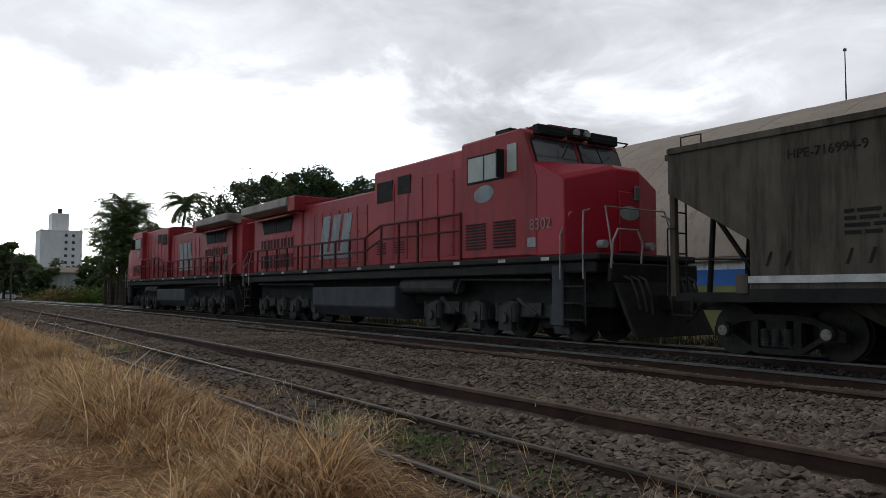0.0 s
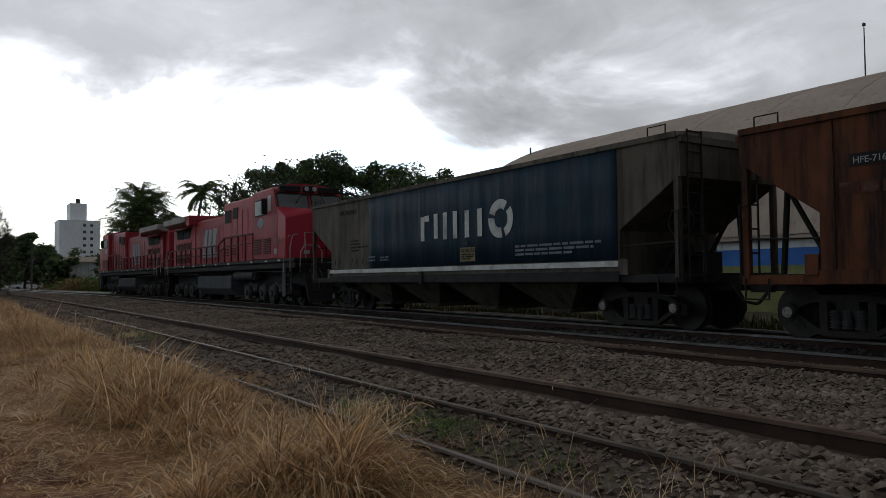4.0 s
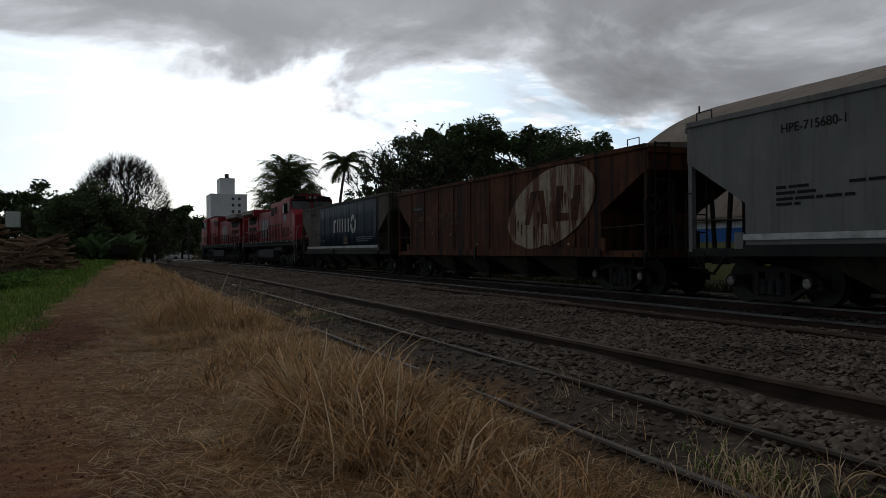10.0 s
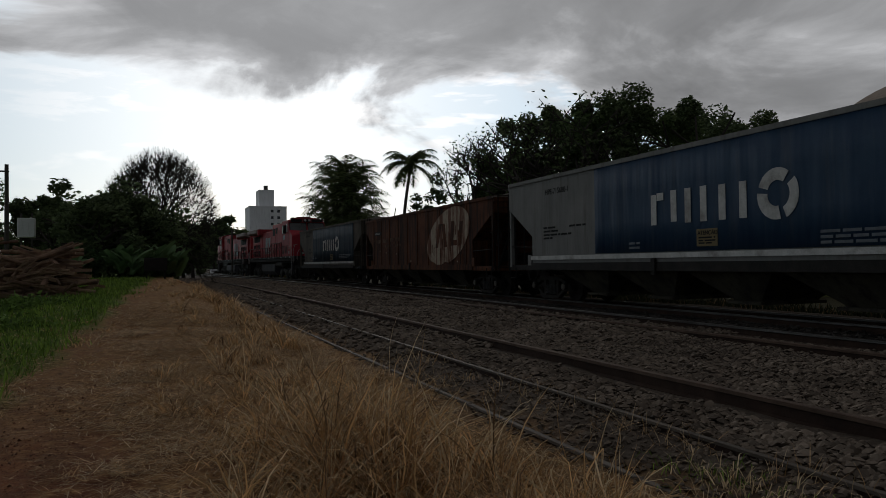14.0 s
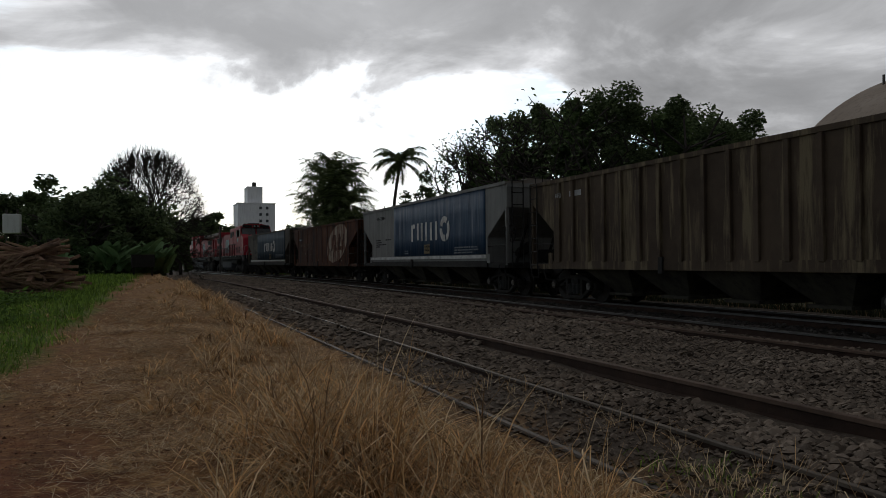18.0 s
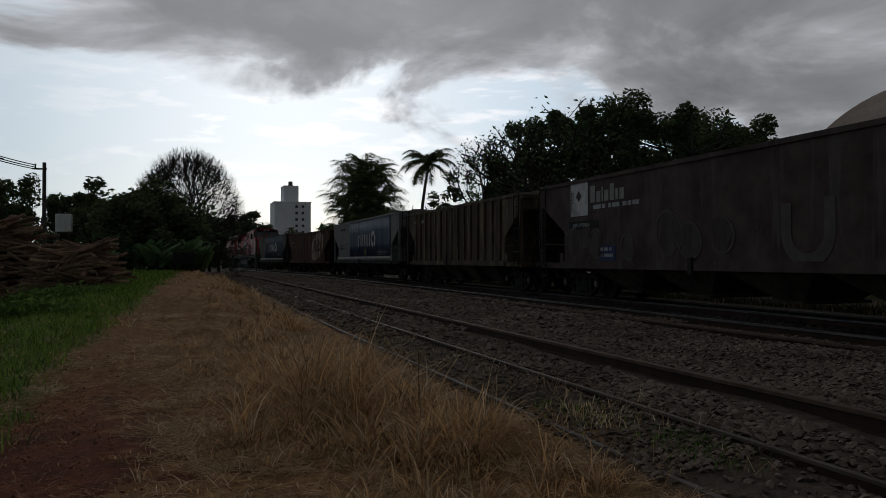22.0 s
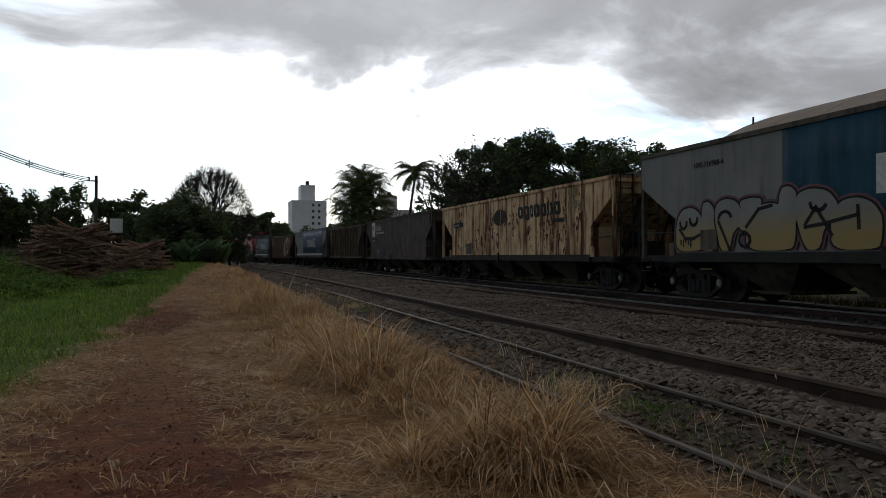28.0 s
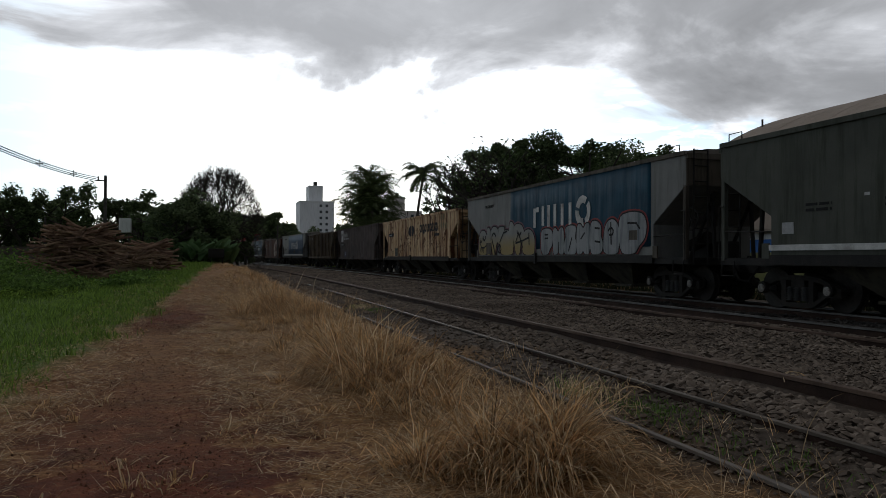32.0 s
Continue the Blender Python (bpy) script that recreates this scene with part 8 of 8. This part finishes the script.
def build_far_side():
    # az, dist, width, depth, height
    tower(7.34, 285, 12.6, 14, 21.8, (-0.2, 5.2, 6.2), 0, "white apartment tower with a stepped lift house", M_WALL, 8, (1.3, 3.5), 0, 2.25, 0.9)
    tower(13.9, 300, 14.0, 12, 19.6, (-2.2, 5.5, 6.0), 0, "pale apartment tower half hidden by palms", M_CREAM_WALL, 6, (3.0, 5.6), 0)
    # warehouse: long curved roof parallel to the line
    wh = thing("warehouse", "long warehouse with a curved beige roof and painted wall", "warehouse", Matrix.Translation((0, 0, 0)))
    prof = [(26.0, 2.5), (26.6, 3.9), (27.8, 5.5), (29.6, 7.1), (31.8, 8.5), (34.4, 9.6), (37.2, 10.35), (40.0, 10.6)]
    prof = [(x, z + 0.3 * min(1, max(0, (z - 3.5) / 4))) for x, z in prof]
    for _ in range(2):
        prof = [prof[0]] + [(p[0] + (q[0] - p[0]) * k, p[1] + (q[1] - p[1]) * k) for p, q in zip(prof, prof[1:]) for k in (0.25, 0.75)] + [prof[-1]]
    prof = prof + [(80 - x, z) for x, z in prof[-2::-1]]
    y0, y1 = -40.0, 40.0
    bm = bmesh.new()
    n = len(prof)
    ys = list(np.arange(y0, y1, 2.0)) + [y1]
    rows = [[bm.verts.new((x, y, z + 0.008 * ((i % 2) * 2 - 1))) for x, z in prof] for i, y in enumerate(ys)]
    low = [[bm.verts.new((x, y, z - 0.16)) for x, z in prof] for y in ys]
    for a, b in zip(rows, rows[1:]):
        for i in range(n - 1):
            bm.faces.new((a[i], a[i + 1], b[i + 1], b[i]))
    for i in range(n - 1):
        bm.faces.new((rows[-1][i], rows[-1][i + 1], low[-1][i + 1], low[-1][i]))
    for a, b in zip(low, low[1:]):
        for i in range(n - 1):
            bm.faces.new((a[i], b[i], b[i + 1], a[i + 1]))
    bmesh.ops.recalc_face_normals(bm, faces=bm.faces)
    part("roof", bm, M_SHEET_ROOF, wh, "weathered beige curved sheet roof")
    for i, y in enumerate(np.arange(y0 + 4, y1, 4.0)):
        sb = bmesh.new()
        for (xa, za), (xb, zb) in zip(prof[:len(prof) // 2], prof[1:]):
            rod(sb, (xa, y, za - 0.008), (xb, y, zb - 0.008), 0.018, 4)
        part("roof_seam", sb, M_SHEET_ROOF, wh)
    for nm, z0, z1, mt in (("wall_base", -0.6, 1.35, M_YELLOWBAND), ("wall_band", 1.35, 2.0, M_BLUEBAND), ("wall_top", 2.0, 2.6, M_WHITEWASH)):
        bm = bmesh.new()
        box(bm, (26.5, (y0 + y1) / 2 - 0.2, (z0 + z1) / 2), (0.3, y1 - y0 - 0.4, z1 - z0))
        part(nm, bm, mt, wh)
    bm = bmesh.new()
    vs = [bm.verts.new((x, y1 - 0.35, z - 0.17)) for x, z in prof] + [bm.verts.new((54, y1 - 0.35, -0.6)), bm.verts.new((26, y1 - 0.35, -0.6))]
    f = bm.faces.new(vs)
    r = bmesh.ops.extrude_face_region(bm, geom=[f])
    bmesh.ops.translate(bm, vec=(0, -0.25, 0), verts=[v for v in r["geom"] if isinstance(v, bmesh.types.BMVert)])
    bmesh.ops.recalc_face_normals(bm, faces=bm.faces)
    part("end_wall", bm, M_WHITEWASH, wh)
    bm = bmesh.new()
    rod(bm, (33.3, 39.2, 9.1), (33.3, 39.2, 9.9), 0.06, 8)
    part("roof_vent", bm, M_POLE, wh)
    ma = thing("antenna_mast", "thin antenna mast on the warehouse roof", "mast", Matrix.Translation((36.8, 18.4, 10.45)))
    bm = bmesh.new()
    rod(bm, (0, 0, 0), (0, 0, 2.7), 0.04, 6, 0.025)
    box(bm, (0, 0, 2.6), (0.12, 0.12, 0.12))
    part("pole", bm, M_POLE, ma)
    # low fence beyond the train
    # utility pole with a sagging span of spaced cables
    px, py = bearing(-7.3, 70)
    pole = thing("utility_pole", "dark utility pole carrying a bundle of cables", "pole", Matrix.Translation((px, py, -0.3)))
    bm = bmesh.new()
    rod(bm, (0, 0, 0), (0, 0, 8.2), 0.16, 10, 0.12)
    part("shaft", bm, M_POLE, pole)
    bm = bmesh.new()
    box(bm, (-0.3, 0, 7.75), (0.9, 0.1, 0.1))
    rod(bm, (-0.55, 0, 7.8), (-0.55, 0, 8.1), 0.06, 6)
    part("bracket", bm, M_POLE, pole)
    end = Vector(bearing(-27.0, 34)).to_3d() + Vector((0, 0, 9.3))
    start = Vector((px - 0.5, py, 7.55))
    cab = thing("overhead_cables", "sagging overhead cables with cross-shaped spacers", "cables")

    def at(k, o=0.0):
        p = start.lerp(end, k)
        return p + Vector((0, 0, -1.9 * 4 * k * (1 - k) * 0.5 + o))
    for o in (0.0, 0.15, -0.13):
        bm = bmesh.new()
        rail_path(bm, [at(i / 24, o) for i in range(25)], 0.032, 4)
        part("cable", bm, M_CABLE, cab)
    for k in (0.16, 0.33, 0.50, 0.66, 0.83):
        bm = bmesh.new()
        c = at(k)
        rod(bm, c + Vector((0, 0, -0.27)), c + Vector((0, 0, 0.29)), 0.035, 6)
        rod(bm, c + Vector((-0.24, 0.08, 0)), c + Vector((0.24, -0.08, 0)), 0.035, 6)
        part("spacer", bm, M_CABLE, cab)
    for az, d, h in ((-11.0, 80, 5.0), (-3.4, 60, 2.9), (-20.5, 84, 5), (-15.6, 82, 4.5)):
        x, y = bearing(az, d)
        p = thing("post", "slim grey post at the edge of the verge", "post", Matrix.Translation((x, y, -0.3)))
        bm = bmesh.new()
        rod(bm, (0, 0, 0), (0, 0, h), 0.09, 8)
        part("shaft", bm, M_POLE, p)
    # small white cabinet on legs behind the logs
    x, y = bearing(-6.0, 58)
    cb = thing("white_cabinet", "small white cabinet on a post beyond the logs", "cabinet", Matrix.Translation((x, y, -0.2)))
    bm = bmesh.new()
    box(bm, (0, 0, 3.4), (0.8, 0.5, 1.0))
    part("box", bm, M_WHITEWASH, cb, bevel=0.03)
    bm = bmesh.new()
    for k in (-0.25, 0.25):
        rod(bm, (k, 0, 0), (k, 0, 2.95), 0.05, 6)
        rod(bm, (k, 0, 3.9), (k, 0, 4.15), 0.05, 6)
    part("leg", bm, M_POLE, cb)
    # fence and pale shed on the far left
    fence = thing("wire_fence", "weathered post and rail fence before the far trees", "fence")
    for i in range(15):
        xa, ya = bearing(-24 + 1.25 * i, 76)
        xb, yb = bearing(-24 + 1.25 * (i + 1), 76)
        bm = bmesh.new()
        rod(bm, (xa, ya, -0.3), (xa, ya, 1.9), 0.08, 6)
        part("fence_post", bm, M_POLE, fence)
        bm = bmesh.new()
        box(bm, ((xa + xb) / 2, (ya + yb) / 2, 0.8), (math.hypot(xb - xa, yb - ya), 0.06, 2.0), Matrix.Rotation(math.atan2(yb - ya, xb - xa), 3, "Z"))
        part("fence_panel", bm, M_BARK, fence)
    x, y = bearing(-23.5, 96)
    sh = thing("pale_shed", "low white shed half hidden by trees", "shed", Matrix.Translation((x, y, -0.3)))
    bm = bmesh.new()
    box(bm, (0, 0, 1.9), (6, 4, 3.8))
    part("wall", bm, M_WHITEWASH, sh)
    bm = bmesh.new()
    prism(bm, [(-2.3, 3.8), (2.3, 3.8), (0, 4.7)], -3.2, 3.2)
    part("roof", bm, M_SHEET_ROOF, sh)
    # beyond the end of the siding: white walls, a pickup and a small lorry
    for az, d, w, h in ((8.6, 230, 22, 4.2), (12.0, 215, 17, 5.0), (14.6, 205, 18, 4.6), (5.7, 240, 8, 6.5)):
        x, y = bearing(az, d)
        b = thing("low_building", "low white building below the tower", "building", Matrix.Translation((x, y, -0.3)), "low white buildings")
        bm = bmesh.new()
        box(bm, (0, 0, h / 2), (w, 9, h))
        part("wall", bm, M_WALL, b)
        bm = bmesh.new()
        box(bm, (0, 0, h + 0.12), (w + 0.6, 9.6, 0.24))
        part("roof", bm, M_SHEET_ROOF, b)
        for k in range(3):
            bm = bmesh.new()
            box(bm, (w * (k - 1) / 3.4, -4.52, h * 0.5), (w * 0.12, 0.12, h * 0.34))
            part("window", bm, M_WINDOW, b)
    x, y = bearing(4.4, 150)
    car = thing("pickup_truck", "white pickup truck parked beyond the siding", "pickup", Matrix.Translation((x, y, ground_z(x, y))))
    bm = bmesh.new()
    prism_y(bm, [(-2.5, 0.4), (2.5, 0.4), (2.5, 0.95), (1.6, 1.05), (0.9, 1.6), (-0.6, 1.65), (-0.9, 1.05), (-2.5, 1.05)], -0.85, 0.85)
    part("body", bm, M_CAR, car, bevel=0.05)
    bm = bmesh.new()
    prism_y(bm, [(1.35, 1.08), (0.82, 1.5), (-0.5, 1.55), (-0.7, 1.08)], -0.87, 0.87)
    part("side_glass", bm, M_WINDOW, car)
    for k in (-1.6, 1.6):
        for s in (-0.8, 0.8):
            bm = bmesh.new()
            rod(bm, (k, s - 0.1, 0.36), (k, s + 0.1, 0.36), 0.36, 16)
            part("wheel", bm, M_GRILLE, car)
    x, y = bearing(6.95, 165)
    lor = thing("small_lorry", "small white lorry parked by the wall", "lorry", Matrix.Translation((x, y, ground_z(x, y))))
    for nm, c, s_, mt in (("cab", (-1.6, 0, 1.3), (1.6, 1.9, 1.9), M_CAR), ("load_bed", (0.9, 0, 1.2), (3.2, 2.0, 0.9), M_CAR), ("windscreen", (-2.35, 0, 1.7), (0.2, 1.6, 0.7), M_WINDOW), ("side_glass", (-1.6, -0.95, 1.7), (1.0, 0.06, 0.6), M_WINDOW)):
        bm = bmesh.new()
        box(bm, c, s_)
        part(nm, bm, mt, lor, bevel=0.04)
    for k in (-1.5, 1.5):
        bm = bmesh.new()
        rod(bm, (k, -1.0, 0.4), (k, 1.0, 0.4), 0.4, 14)
        part("wheel", bm, M_GRILLE, lor)
    for az, d, h in ((4.6, 95, 5.2),):
        x, y = bearing(az, d)
        lp = thing("signal_post", "thin dark post beside the track", "post", Matrix.Translation((x, y, -0.3)))
        bm = bmesh.new()
        rod(bm, (0, 0, 0), (0, 0, h), 0.09, 8)
        part("pole", bm, M_POLE, lp)


build_far_side()
build_beyond()


# How the train moves: it slows a little as it draws away, with a short surge while the camera is carried forward
def train_way():
    ts = [i * 0.05 for i in range(0, 641)]
    knots, speeds = (0, 10, 13, 16, 20, 24, 28, 32), (3.90, 3.94, 3.88, 3.74, 3.68, 3.57, 3.51, 3.44)
    v = np.interp(ts, knots, speeds)
    s = np.concatenate([[0.0], np.cumsum((v[1:] + v[:-1]) / 2 * 0.05)])
    a = np.array(ts)
    ease = lambda u: u * u * (3 - 2 * u)
    s = s + 5.0 * (ease(np.clip((a - 9.6) / 1.9, 0, 1)) - ease(np.clip((a - 21.4) / 2.2, 0, 1)))
    return lambda t: float(np.interp(t, ts, s))


def motions():
    way = train_way()
    for car, yc in VEHICLES:
        rows = []
        for i in range(65):
            t = i * 0.5
            y = yc + way(t)
            rows.append((t, pose(TRAIN_X + bend(y), y, 0, 0, 0, bend_turn(y))))
        walk(car, rows)
    n = 230
    for ob, y, r in WHEELS:
        walk(ob, [(32 * i / n, pose(0, y, r, -math.degrees(way(32 * i / n) / r) % 360, 0, 0)) for i in range(n + 1)])


motions()
